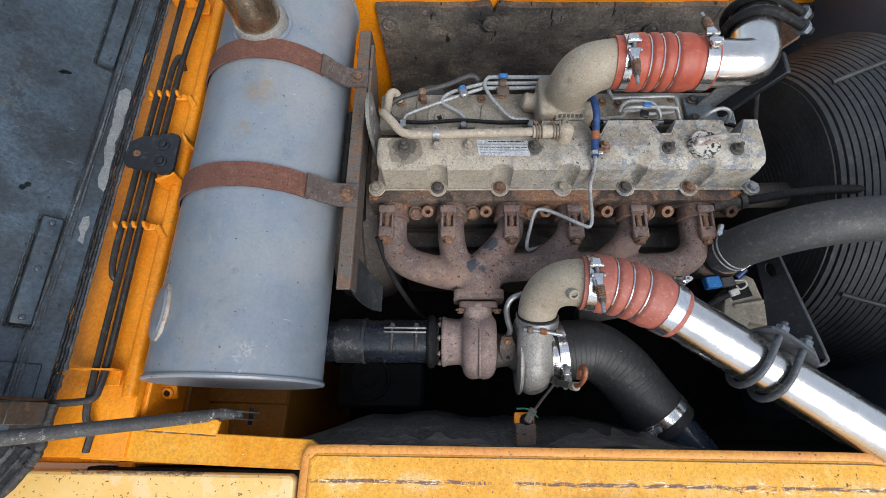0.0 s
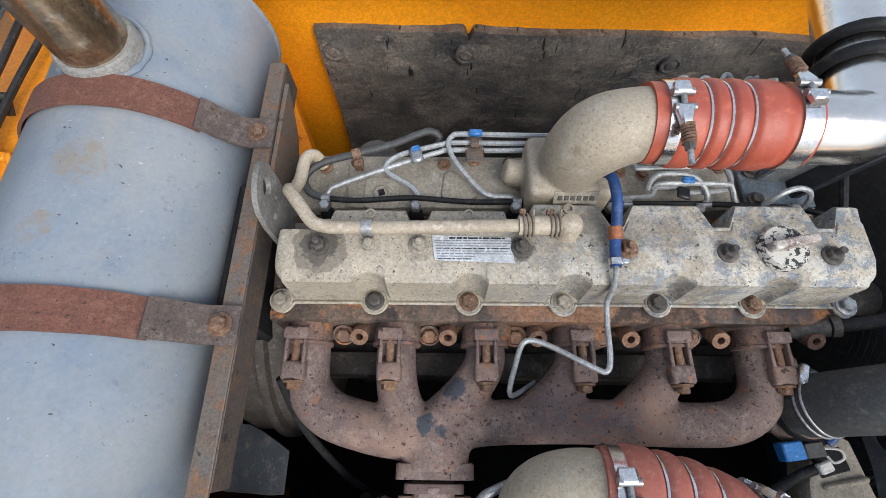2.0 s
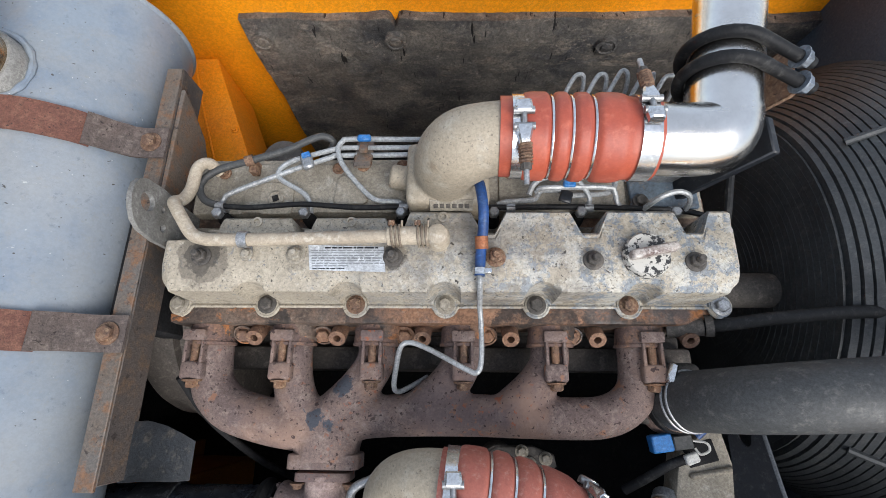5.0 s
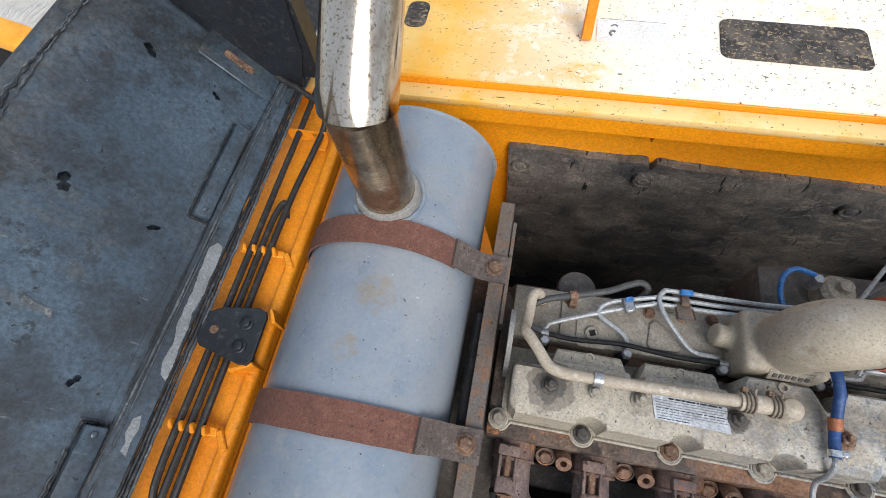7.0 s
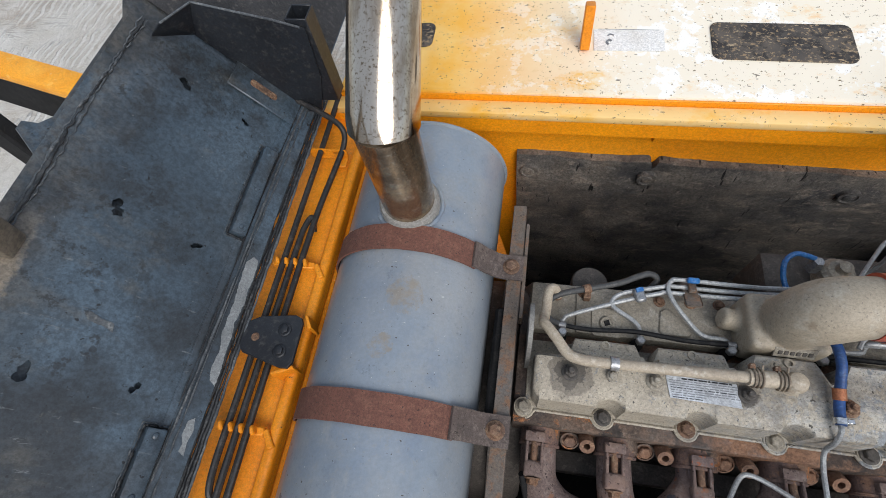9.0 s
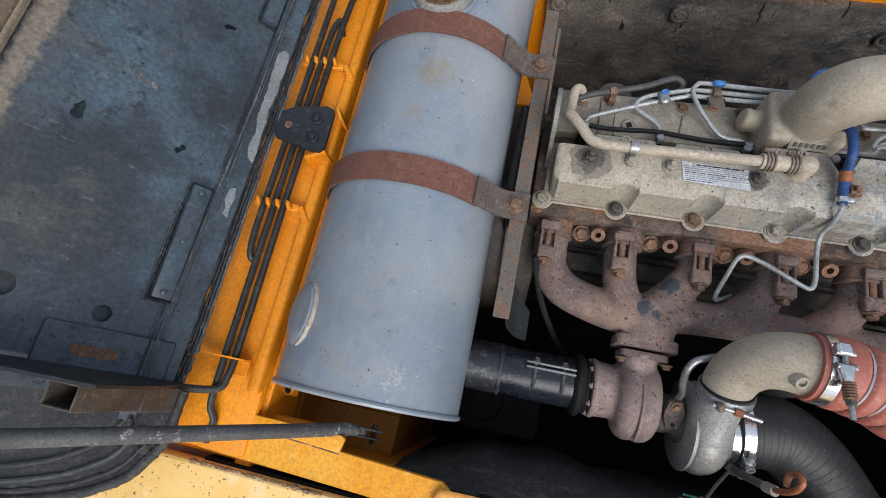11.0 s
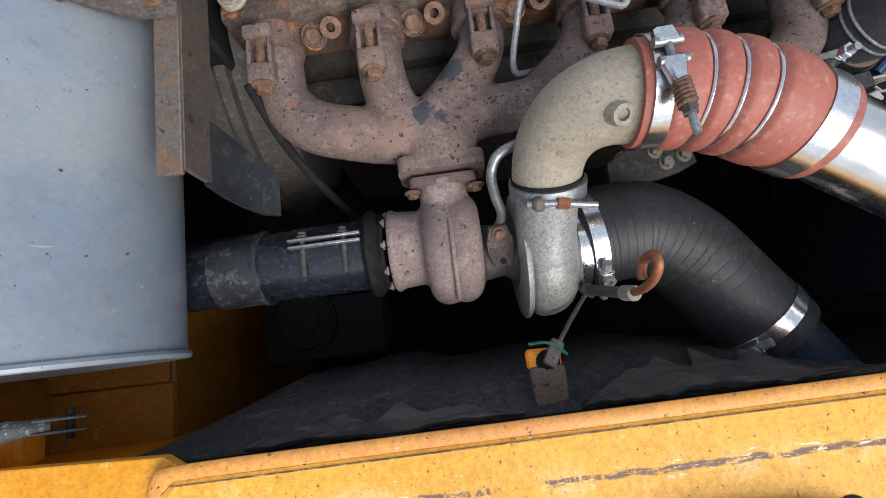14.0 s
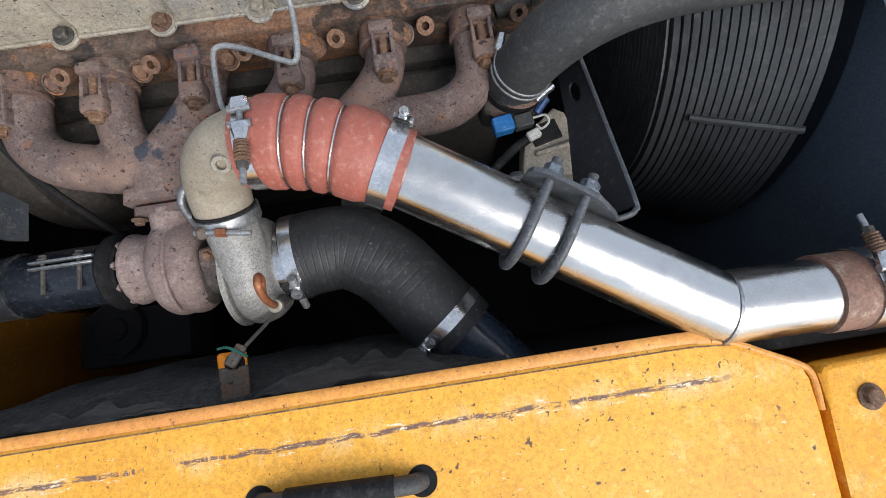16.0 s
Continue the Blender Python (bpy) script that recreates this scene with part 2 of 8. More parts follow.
def rust(name, a, b, c2, rough=0.85, scale=30, metal=0.0):
    m = Mat(name, rough, metal)
    c = m.mix(a, b, m.ramp(m.noise(scale * 0.3, 9, 0.7), 0.40, 0.62))
    c = m.mix(c, c2, m.times(m.ramp(m.noise(scale * 2.0, 9, 0.75, shift=5), 0.50, 0.62), 0.85))
    c = m.mix(c, (0.028, 0.02, 0.018), m.times(m.ramp(m.noise(scale * 5, 5, 0.6, shift=11), 0.62, 0.67), 0.85))
    m.colour(m.grain(c, 260, 0.82, 1.15))
    m.bump(m.noise(scale * 8, 8, 0.75), 0.7, 0.0016).bump(m.noise(scale * 2), 0.4, 0.003)
    return m


RUSTED_EDGE = rust("chipped_bare_edge", (0.10, 0.06, 0.045), (0.30, 0.17, 0.07), (0.55, 0.38, 0.2), scale=40).m
TAB = rust("greyed_steel_tab", (0.120, 0.090, 0.078), (0.085, 0.068, 0.062), (0.18, 0.145, 0.125), scale=30, metal=0.2).m
STRAP = rust("rusted_strap_steel", (0.150, 0.062, 0.043), (0.120, 0.051, 0.037), (0.19, 0.090, 0.060), scale=42).m


def manifold_iron():
    m = rust("rusted_cast_iron", (0.168, 0.119, 0.102), (0.105, 0.074, 0.068), (0.225, 0.172, 0.150), scale=26)
    # burnt orange spots, flaking scale and blue-black heat patches
    old = m.b.inputs["Base Color"].links[0].from_socket
    c = m.mix(old, (0.112, 0.080, 0.080), m.times(m.ramp(m.noise(8, 5, 0.55, shift=31), 0.48, 0.62), 0.6))
    c = m.mix(c, (0.30, 0.185, 0.13), m.times(m.ramp(m.noise(7, 6, 0.6, shift=45), 0.53, 0.66), 0.55))
    c = m.mix(c, (0.235, 0.112, 0.065), m.times(m.ramp(m.noise(48, 6, 0.6, shift=21), 0.615, 0.65), 0.8))
    for x, y, r in ((0.066, 0.353, 0.017), (0.029, 0.306, 0.015), (0.052, 0.294, 0.009), (0.041, 0.335, 0.006)):
        c = m.mix(c, (0.032, 0.046, 0.064), m.spot((x, y, 2.283), r, 0.018, 70, 0.86))
    rings = m.ramp(m.noise(75, 3, 0.5, shift=88), 0.695, 0.71)
    c = m.mix(c, (0.045, 0.026, 0.024), m.times(rings, 0.95))
    pits = m.ramp(m.noise(170, 3, 0.5, shift=17), 0.645, 0.67)
    c = m.mix(c, (0.040, 0.022, 0.020), m.times(pits, 0.9))
    flecks = m.times(m.ramp(m.noise(105, 4, 0.6, shift=29), 0.62, 0.65), m.ramp(m.noise(6, 3, 0.5, shift=77), 0.46, 0.56))
    c = m.mix(c, (0.27, 0.085, 0.040), m.times(flecks, 0.9))
    m.colour(c).bump(pits, -0.6, 0.002).bump(m.noise(55, 6, 0.65, shift=3), 0.35, 0.004)
    return m.m


MANIFOLD = manifold_iron()


def head_iron():
    m = Mat("oily_head_casting", 0.75)
    c = m.mix((0.120, 0.084, 0.062), (0.050, 0.035, 0.028), m.ramp(m.noise(9, 8), 0.42, 0.58))
    c = m.mix(c, (0.25, 0.125, 0.068), m.times(m.ramp(m.noise(7, 9, 0.7, (0.5, 1, 1.6), 3), 0.46, 0.60), 0.75))
    c = m.mix(c, (0.33, 0.125, 0.038), m.times(m.ramp(m.noise(30, 9, 0.75, (0.5, 1, 1.6), 27), 0.57, 0.60), 0.8))
    c = m.mix(c, (0.034, 0.026, 0.024), m.times(m.ramp(m.noise(11, 8, 0.65, shift=8), 0.50, 0.64), 0.85))
    c = m.mix(c, (0.22, 0.185, 0.15), m.times(m.ramp(m.noise(70, 7, 0.7, shift=13), 0.57, 0.64), 0.35))
    for x, y, r in ((0.315, 0.440, 0.030), (0.372, 0.436, 0.042), (0.445, 0.450, 0.028), (0.505, 0.440, 0.045), (0.095, 0.445, 0.030), (-0.03, 0.440, 0.022)):
        c = m.mix(c, (0.016, 0.014, 0.013), m.times(m.spot((x, y, 2.29), r, 0.030, 30, 0.85), m.ramp(m.noise(34, 8, 0.72, shift=37), 0.36, 0.56)))
    m.set("Roughness", m.value(0.35, 0.85, m.ramp(m.noise(11, 8, 0.65, shift=8), 0.62, 0.48)))
    m.colour(m.grain(c, 190, 0.72, 1.25)).bump(m.noise(160), 0.3, 0.0015).bump(m.noise(28, 6), 0.4, 0.006)
    return m.m


HEAD = head_iron()
SIDE = mottled("dusty_brown_casting", (0.086, 0.073, 0.063), (0.047, 0.041, 0.037), (0.15, 0.13, 0.11), 0.75, 0.0, 12, 70, 0.5).m


def cover_alloy():
    m = Mat("dusty_painted_alloy", 0.62)
    c = m.mix((0.372, 0.328, 0.256), (0.300, 0.262, 0.203), m.ramp(m.noise(7, 9, 0.7), 0.40, 0.60))
    c = m.mix(c, (0.185, 0.205, 0.222), m.times(m.ramp(m.axis("X"), 0.0, 0.36), m.ramp(m.noise(38, 10, 0.8, shift=3), 0.50, 0.515)))
    c = m.mix(c, (0.46, 0.435, 0.375), m.times(m.times(m.ramp(m.axis("X"), 0.05, 0.36), m.ramp(m.noise(30, 9, 0.75, shift=41), 0.50, 0.53)), 0.7))
    c = m.mix(c, (0.15, 0.165, 0.18), m.times(m.ramp(m.noise(85, 8, 0.75, shift=23), 0.60, 0.62), 0.75))
    c = m.mix(c, (0.20, 0.175, 0.135), m.times(m.ramp(m.noise(26, 9, 0.72, shift=7), 0.55, 0.64), 0.75))
    c = m.mix(c, (0.13, 0.115, 0.10), m.times(m.ramp(m.noise(5, 7, 0.65, shift=61), 0.58, 0.68), 0.65))
    c = m.mix(c, (0.055, 0.048, 0.04), m.ramp(m.noise(140, 3, 0.5, shift=13), 0.685, 0.70))
    c = m.mix(c, (0.10, 0.085, 0.068), m.times(m.ramp(m.noise(330, 3, 0.5, shift=31), 0.63, 0.66), 0.8))
    c = m.mix(c, (0.56, 0.55, 0.51), m.times(m.ramp(m.noise(75, 9, 0.8, shift=17), 0.575, 0.615), 0.22))
    for x, y, r, k in ((-0.107, 0.513, 0.050, 0.80), (0.152, 0.512, 0.034, 0.75), (0.021, 0.515, 0.022, 0.35), (0.288, 0.512, 0.030, 0.5), (0.415, 0.508, 0.034, 0.45), (0.546, 0.506, 0.030, 0.45)):
        c = m.mix(c, (0.105, 0.088, 0.070), m.times(m.spot((x, y, 2.391), r - 0.016, 0.020, 26, k), m.value(0.55, 1.0, m.noise(45, 8, 0.7))))
    for x, y, r in ((-0.107, 0.513, 0.036), (0.152, 0.512, 0.028), (0.415, 0.508, 0.018), (0.546, 0.506, 0.018)):
        soft = m.spot((x, y, 2.391), r - 0.014, 0.018, 55, 0.85)
        c = m.mix(c, (0.030, 0.026, 0.022), m.times(soft, m.value(0.5, 1.0, m.noise(60, 6))))
    m.colour(m.grain(c, 210, 0.82, 1.12))
    m.set("Roughness", m.value(0.5, 0.78, m.noise(18)))
    m.bump(m.noise(190, 6), 0.3, 0.0012).bump(m.noise(38, 10, 0.8, shift=3), 0.12, 0.001)
    return m.m


COVER = cover_alloy()
# near-black that paints shade onto deep parts and into drawn holes
UNLIT_BLACK = Mat("unlit_black", 0.9).colour((0.010, 0.010, 0.011)).m


def foam_skin():
    m = Mat("torn_foam", 0.85)
    c = m.mix((0.050, 0.049, 0.049), (0.082, 0.078, 0.073), m.ramp(m.noise(9), 0.4, 0.6))
    c = m.mix(c, (0.20, 0.19, 0.175), m.times(m.ramp(m.noise(14, 10, 0.78, (1, 2.5, 2.5), 3), 0.56, 0.64), 0.6))
    m.colour(m.grain(c, 120, 0.7, 1.3)).bump(m.noise(45, 10, 0.8, (0.5, 1.4, 1.6), 2), 1.0, 0.008)
    return m.m


FOAM = foam_skin()
TORN = Mat("torn_leathery_skin", 0.45)
tc = TORN.mix((0.135, 0.124, 0.112), (0.062, 0.058, 0.055), TORN.ramp(TORN.noise(16, 9, 0.75, (0.35, 1.3, 2.2), 3), 0.42, 0.56))
tc = TORN.mix(tc, (0.28, 0.255, 0.225), TORN.times(TORN.ramp(TORN.noise(30, 10, 0.8, (0.3, 1.4, 2.5), 8), 0.55, 0.62), 0.7))
TORN.colour(TORN.mix(tc, (0.012, 0.012, 0.012), TORN.ramp(TORN.noise(26, 9, 0.75, (0.25, 1.6, 2.8), 14), 0.60, 0.63)))
TORN.bump(TORN.noise(40, 10, 0.8, (0.3, 1.5, 2.5), 5), 0.9, 0.008)
TORN = TORN.m
CAST = mottled("sandy_cast_alloy", (0.275, 0.245, 0.195), (0.195, 0.172, 0.135), (0.36, 0.335, 0.285), 0.68, 0.0, 9, 75, 0.45, 0.0020).m
ELBOW = Mat("sandy_smooth_casting", 0.62)
ec = ELBOW.mix((0.335, 0.286, 0.214), (0.262, 0.224, 0.168), ELBOW.ramp(ELBOW.noise(9, 6, 0.6), 0.42, 0.64))
ec = ELBOW.mix(ec, (0.40, 0.37, 0.31), ELBOW.times(ELBOW.ramp(ELBOW.noise(28, 8, 0.7, shift=4), 0.54, 0.66), 0.5))
ec = ELBOW.mix(ec, (0.12, 0.10, 0.08), ELBOW.times(ELBOW.ramp(ELBOW.noise(260, 4, 0.6, shift=9), 0.615, 0.68), 0.75))
ec = ELBOW.mix(ec, (0.20, 0.155, 0.105), ELBOW.times(ELBOW.ramp(ELBOW.noise(45, 8, 0.75, shift=14), 0.57, 0.64), 0.6))
ELBOW.colour(ELBOW.grain(ec, 260, 0.88, 1.10)).bump(ELBOW.noise(300, 5), 0.35, 0.001)
ELBOW = ELBOW.m
LINE = mottled("painted_steel_line", (0.33, 0.345, 0.35), (0.22, 0.225, 0.225), (0.45, 0.45, 0.44), 0.45, 0.25, 20, 110, 0.15).m
CAST_DARK = mottled("grimy_cast_iron", (0.070, 0.062, 0.054), (0.034, 0.031, 0.028), (0.13, 0.112, 0.095), 0.75, 0.0, 12, 70).m
CHROME = Mat("polished_steel", 0.13, 1.0)
CHROME.colour(CHROME.mix((0.72, 0.70, 0.67), (0.55, 0.53, 0.50), CHROME.ramp(CHROME.noise(8, 8, 0.7), 0.45, 0.75)))
CHROME.set("Roughness", CHROME.value(0.17, 0.30, CHROME.ramp(CHROME.noise(22, 8, 0.75, (0.5, 1.2, 1.2), 2), 0.38, 0.62)))
CHROME.bump(CHROME.noise(30, 3), 0.08, 0.0015).bump(CHROME.noise(120, 6, 0.7, (0.35, 1.4, 1.4), 6), 0.10, 0.0006)
CHROME = CHROME.m
ZINC_DULL = mottled("dull_fitting_zinc", (0.30, 0.31, 0.32), (0.19, 0.19, 0.19), (0.42, 0.42, 0.41), 0.5, 0.4, 20, 110, 0.2).m
STEEL = mottled("dull_zinc_steel", (0.36, 0.37, 0.38), (0.24, 0.24, 0.24), (0.48, 0.48, 0.46), 0.42, 0.75, 14, 90, 0.15).m
BRIGHT = mottled("bright_zinc", (0.68, 0.69, 0.70), (0.50, 0.50, 0.49), (0.80, 0.80, 0.79), 0.20, 0.95, 20, 120, 0.08, 0.0015, 0.3).m
RUSTY_BOLT = rust("rusty_bolt_steel", (0.22, 0.12, 0.07), (0.12, 0.075, 0.055), (0.33, 0.22, 0.14), 0.7, 60, 0.3).m
SCALED = mottled("scaled_blue_grey_paint", (0.0248, 0.0285, 0.0329), (0.0124, 0.0143, 0.0167), (0.0744, 0.0682, 0.0589), 0.5, 0.0, 14, 70, 0.4, 0.002).m
BARWEB = rust("dark_rusty_plate", (0.085, 0.068, 0.058), (0.050, 0.045, 0.043), (0.135, 0.085, 0.052), 0.7, 18, 0.1).m
BRACKET = rust("rusty_galvanised_angle", (0.135, 0.103, 0.078), (0.120, 0.112, 0.104), (0.20, 0.098, 0.048), 0.65, 22, 0.15).m
SILICONE = mottled("red_silicone", (0.39, 0.080, 0.042), (0.29, 0.058, 0.036), (0.43, 0.115, 0.07), 0.48, 0.0, 14, 60, 0.12, 0.0015, 0.3).m
SILICONE_DUSTY = mottled("dusty_red_silicone", (0.335, 0.100, 0.070), (0.25, 0.076, 0.057), (0.42, 0.20, 0.155), 0.55, 0.0, 8, 130, 0.25, 0.0015, 0.4).m
RUBBER = mottled("black_rubber", (0.012, 0.0125, 0.0135), (0.008, 0.008, 0.009), (0.045, 0.044, 0.042), 0.62, 0.0, 12, 70, 0.2)
RUBBER.b.inputs["Specular IOR Level"].default_value = 0.22
RUBBER = RUBBER.m
HOSE_GREY = mottled("dusty_rubber_hose", (0.048, 0.050, 0.050), (0.036, 0.037, 0.038), (0.100, 0.098, 0.090), 0.6, 0.0, 9, 80, 0.2).m
BLACK_PAINT = mottled("black_paint", (0.014, 0.017, 0.022), (0.008, 0.009, 0.012), (0.05, 0.05, 0.049), 0.45, 0.0, 8, 90, 0.12).m
# near-black, low specular: stands in for unlit bay depths and holes; also dark metal
DARK = mottled("near_black_metal", (0.015, 0.015, 0.016), (0.009, 0.009, 0.009), (0.030, 0.028, 0.026), 0.8, 0.0, 8, 60)
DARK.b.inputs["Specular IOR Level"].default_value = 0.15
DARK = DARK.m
BLUE_HOSE = mottled("blue_hose", (0.012, 0.055, 0.190), (0.009, 0.035, 0.115), (0.05, 0.11, 0.25), 0.5, 0.0, 20, 90, 0.1).m
BLUE_PLASTIC = mottled("blue_plastic", (0.02, 0.15, 0.40), (0.015, 0.10, 0.3), (0.1, 0.25, 0.5), 0.45, 0.0, 20, 90, 0.05).m
COPPER = mottled("rusty_copper_tube", (0.30, 0.11, 0.05), (0.18, 0.07, 0.035), (0.42, 0.2, 0.1), 0.55, 0.4, 20, 90, 0.2).m
CREAM = mottled("cream_painted_tube", (0.40, 0.340, 0.258), (0.30, 0.250, 0.188), (0.48, 0.435, 0.36), 0.6, 0.0, 12, 80, 0.15, 0.0015, 0.7).m
DECAL = mottled("worn_white_label", (0.50, 0.53, 0.56), (0.34, 0.35, 0.36), (0.62, 0.64, 0.66), 0.4, 0.0, 12, 90, 0.05).m
INK = Mat("grey_ink", 0.5).colour((0.17, 0.18, 0.19)).m
ALUMINIUM = mottled("speckled_grey_alloy", (0.310, 0.300, 0.278), (0.235, 0.225, 0.205), (0.38, 0.37, 0.35), 0.45, 0.15, 9, 60, 0.3, 0.0012)
ap = ALUMINIUM.b.inputs["Base Color"].links[0].from_socket
ALUMINIUM.colour(ALUMINIUM.mix(ap, (0.075, 0.068, 0.062), ALUMINIUM.times(ALUMINIUM.ramp(ALUMINIUM.noise(520, 4, 0.65, shift=6), 0.585, 0.63), 0.85)))
ALUMINIUM = ALUMINIUM.m
SHROUD = mottled("dusty_black_panel", (0.078, 0.100, 0.130), (0.060, 0.077, 0.102), (0.115, 0.128, 0.145), 0.5, 0.0, 5, 90, 0.12).m
TURBINE = rust("pale_rusted_iron", (0.245, 0.180, 0.162), (0.185, 0.132, 0.120), (0.31, 0.240, 0.215), scale=20).m
WHITE = mottled("white_plastic", (0.6, 0.59, 0.56), (0.45, 0.44, 0.4), (0.7, 0.7, 0.68), 0.5, 0.0, 12, 90, 0.05).m


def hood_paint():
    m = Mat("dusty_black_blue_paint", 0.42)
    c = m.mix((0.037, 0.056, 0.075), (0.022, 0.028, 0.034), m.ramp(m.noise(3.2, 5, 0.55), 0.44, 0.56))
    c = m.mix(c, (0.060, 0.074, 0.086), m.times(m.ramp(m.noise(5, 9, 0.68, shift=3), 0.50, 0.66), 0.7))
    c = m.mix(c, (0.058, 0.088, 0.118), m.times(m.ramp(m.noise(4.5, 6, 0.62, shift=23), 0.47, 0.64), 0.85))
    c = m.mix(c, (0.015, 0.017, 0.018), m.times(m.ramp(m.noise(6.5, 9, 0.7, shift=37), 0.52, 0.62), 0.6))
    c = m.mix(c, (0.075, 0.072, 0.062), m.times(m.ramp(m.noise(3.6, 10, 0.74, (0.6, 1.5, 1), 52), 0.57, 0.66), 0.6))
    smear = m.ramp(m.noise(9, 9, 0.75, (0.4, 2.2, 0.4), 81), 0.64, 0.70)
    c = m.mix(c, (0.12, 0.125, 0.12), m.times(smear, 0.5))
    c = m.mix(c, (0.16, 0.15, 0.125), m.times(m.ramp(m.noise(60, 9, 0.78, shift=9), 0.63, 0.68), 0.4))
    c = m.mix(c, (0.006, 0.007, 0.008), m.ramp(m.noise(95, 3, 0.5, shift=14), 0.695, 0.71))
    c = m.mix(c, (0.24, 0.235, 0.22), m.times(m.ramp(m.noise(150, 3, 0.5, shift=44), 0.755, 0.765), 0.8))
    scr = m.times(m.ramp(m.noise(60, 5, 0.65, (0.35, 2.6, 0.35), 91), 0.655, 0.665), m.ramp(m.noise(4, 3, 0.5, shift=93), 0.47, 0.57))
    c = m.mix(c, (0.125, 0.135, 0.14), m.times(scr, 0.7))
    blot = m.times(m.ramp(m.noise(34, 8, 0.75, shift=97), 0.57, 0.60), m.ramp(m.noise(3.3, 3, 0.5, shift=12), 0.44, 0.56))
    c = m.mix(c, (0.013, 0.014, 0.015), m.times(blot, 0.75))
    dp = m.n.new("ShaderNodeVectorMath")
    dp.operation = "DOT_PRODUCT"
    dp.inputs[1].default_value = (-0.6097, 0, 0.7926)
    m.l.new(m.c, dp.inputs[0])
    up = m.n.new("ShaderNodeMath")
    up.operation = "ADD"
    m.l.new(dp.outputs["Value"], up.inputs[0])
    m.l.new(m.times(m.noise(22, 11, 0.78, shift=66), 0.060), up.inputs[1])
    caked = m.times(m.ramp(up.outputs[0], 2.326 + 0.338, 2.326 + 0.348), m.ramp(m.axis("Y"), 0.60, 0.53))
    film = m.times(m.ramp(up.outputs[0], 2.326 + 0.29, 2.326 + 0.385), m.ramp(m.noise(30, 10, 0.8, shift=68), 0.40, 0.60))
    c = m.mix(c, (0.105, 0.095, 0.08), m.times(film, 0.6))
    c = m.mix(c, (0.225, 0.185, 0.135), m.times(caked, m.value(0.55, 1.0, m.noise(45, 8, 0.75, shift=69))))
    m.colour(m.grain(c, 130, 0.74, 1.24))
    m.b.inputs["Specular IOR Level"].default_value = 0.6
    m.set("Roughness", m.value(0.28, 0.50, m.noise(8, 7)))
    m.bump(m.noise(120, 6), 0.12, 0.0012).bump(m.noise(9, 4), 0.16, 0.005)
    return m.m


HOOD = hood_paint()
DUST = mottled("caked_dust", (0.30, 0.24, 0.17), (0.17, 0.14, 0.105), (0.38, 0.32, 0.24), 0.95, 0.0, 14, 80, 0.6, 0.003).m


def mat_rubber():
    m = Mat("scuffed_sound_mat", 0.55)
    c = m.mix((0.170, 0.150, 0.127), (0.070, 0.066, 0.063), m.ramp(m.noise(5, 8, 0.7, (0.7, 1, 1.3)), 0.40, 0.60))
    c = m.mix(c, (0.040, 0.042, 0.047), m.times(m.ramp(m.noise(9, 8, 0.7, shift=31), 0.52, 0.64), 0.8))
    c = m.mix(c, (0.27, 0.225, 0.18), m.times(m.ramp(m.noise(15, 9, 0.78, (0.8, 1, 1.8), 4), 0.53, 0.63), 0.7))
    c = m.mix(c, (0.33, 0.28, 0.23), m.times(m.ramp(m.noise(55, 9, 0.78, shift=14), 0.58, 0.65), 0.55))
    slit = m.ramp(m.noise(38, 2, 0.4, (3.0, 1, 0.35), 27), 0.69, 0.70)
    c = m.mix(c, (0.006, 0.006, 0.006), slit)
    m.colour(m.grain(c, 160, 0.75, 1.28))
    m.set("Roughness", m.value(0.38, 0.75, m.noise(12, 6, 0.6, shift=8)))
    m.bump(m.noise(16, 9, 0.7), 0.9, 0.016).bump(m.noise(60, 7, 0.7, (1.6, 1, 0.7), 5), 0.6, 0.005).bump(slit, -0.8, 0.004)
    return m.m


MAT_RUBBER = mat_rubber()


def grip():
    m = Mat("worn_grip_tape", 0.9)
    c = m.mix((0.07, 0.062, 0.055), (0.12, 0.10, 0.08), m.ramp(m.noise(8), 0.4, 0.65))
    c = m.mix(c, (0.030, 0.027, 0.026), m.ramp(m.noise(24, 8, 0.7, shift=5), 0.46, 0.56))
    c = m.mix(c, (0.42, 0.32, 0.20), m.ramp(m.noise(70, 9, 0.75, (0.7, 1.7, 1), 3), 0.585, 0.61))
    c = m.mix(c, (0.36, 0.25, 0.14), m.times(m.ramp(m.noise(95, 6, 0.7, shift=13), 0.56, 0.60), 0.7))
    m.colour(c).bump(m.noise(300), 0.6, 0.002)
    return m.m


GRIP = grip()


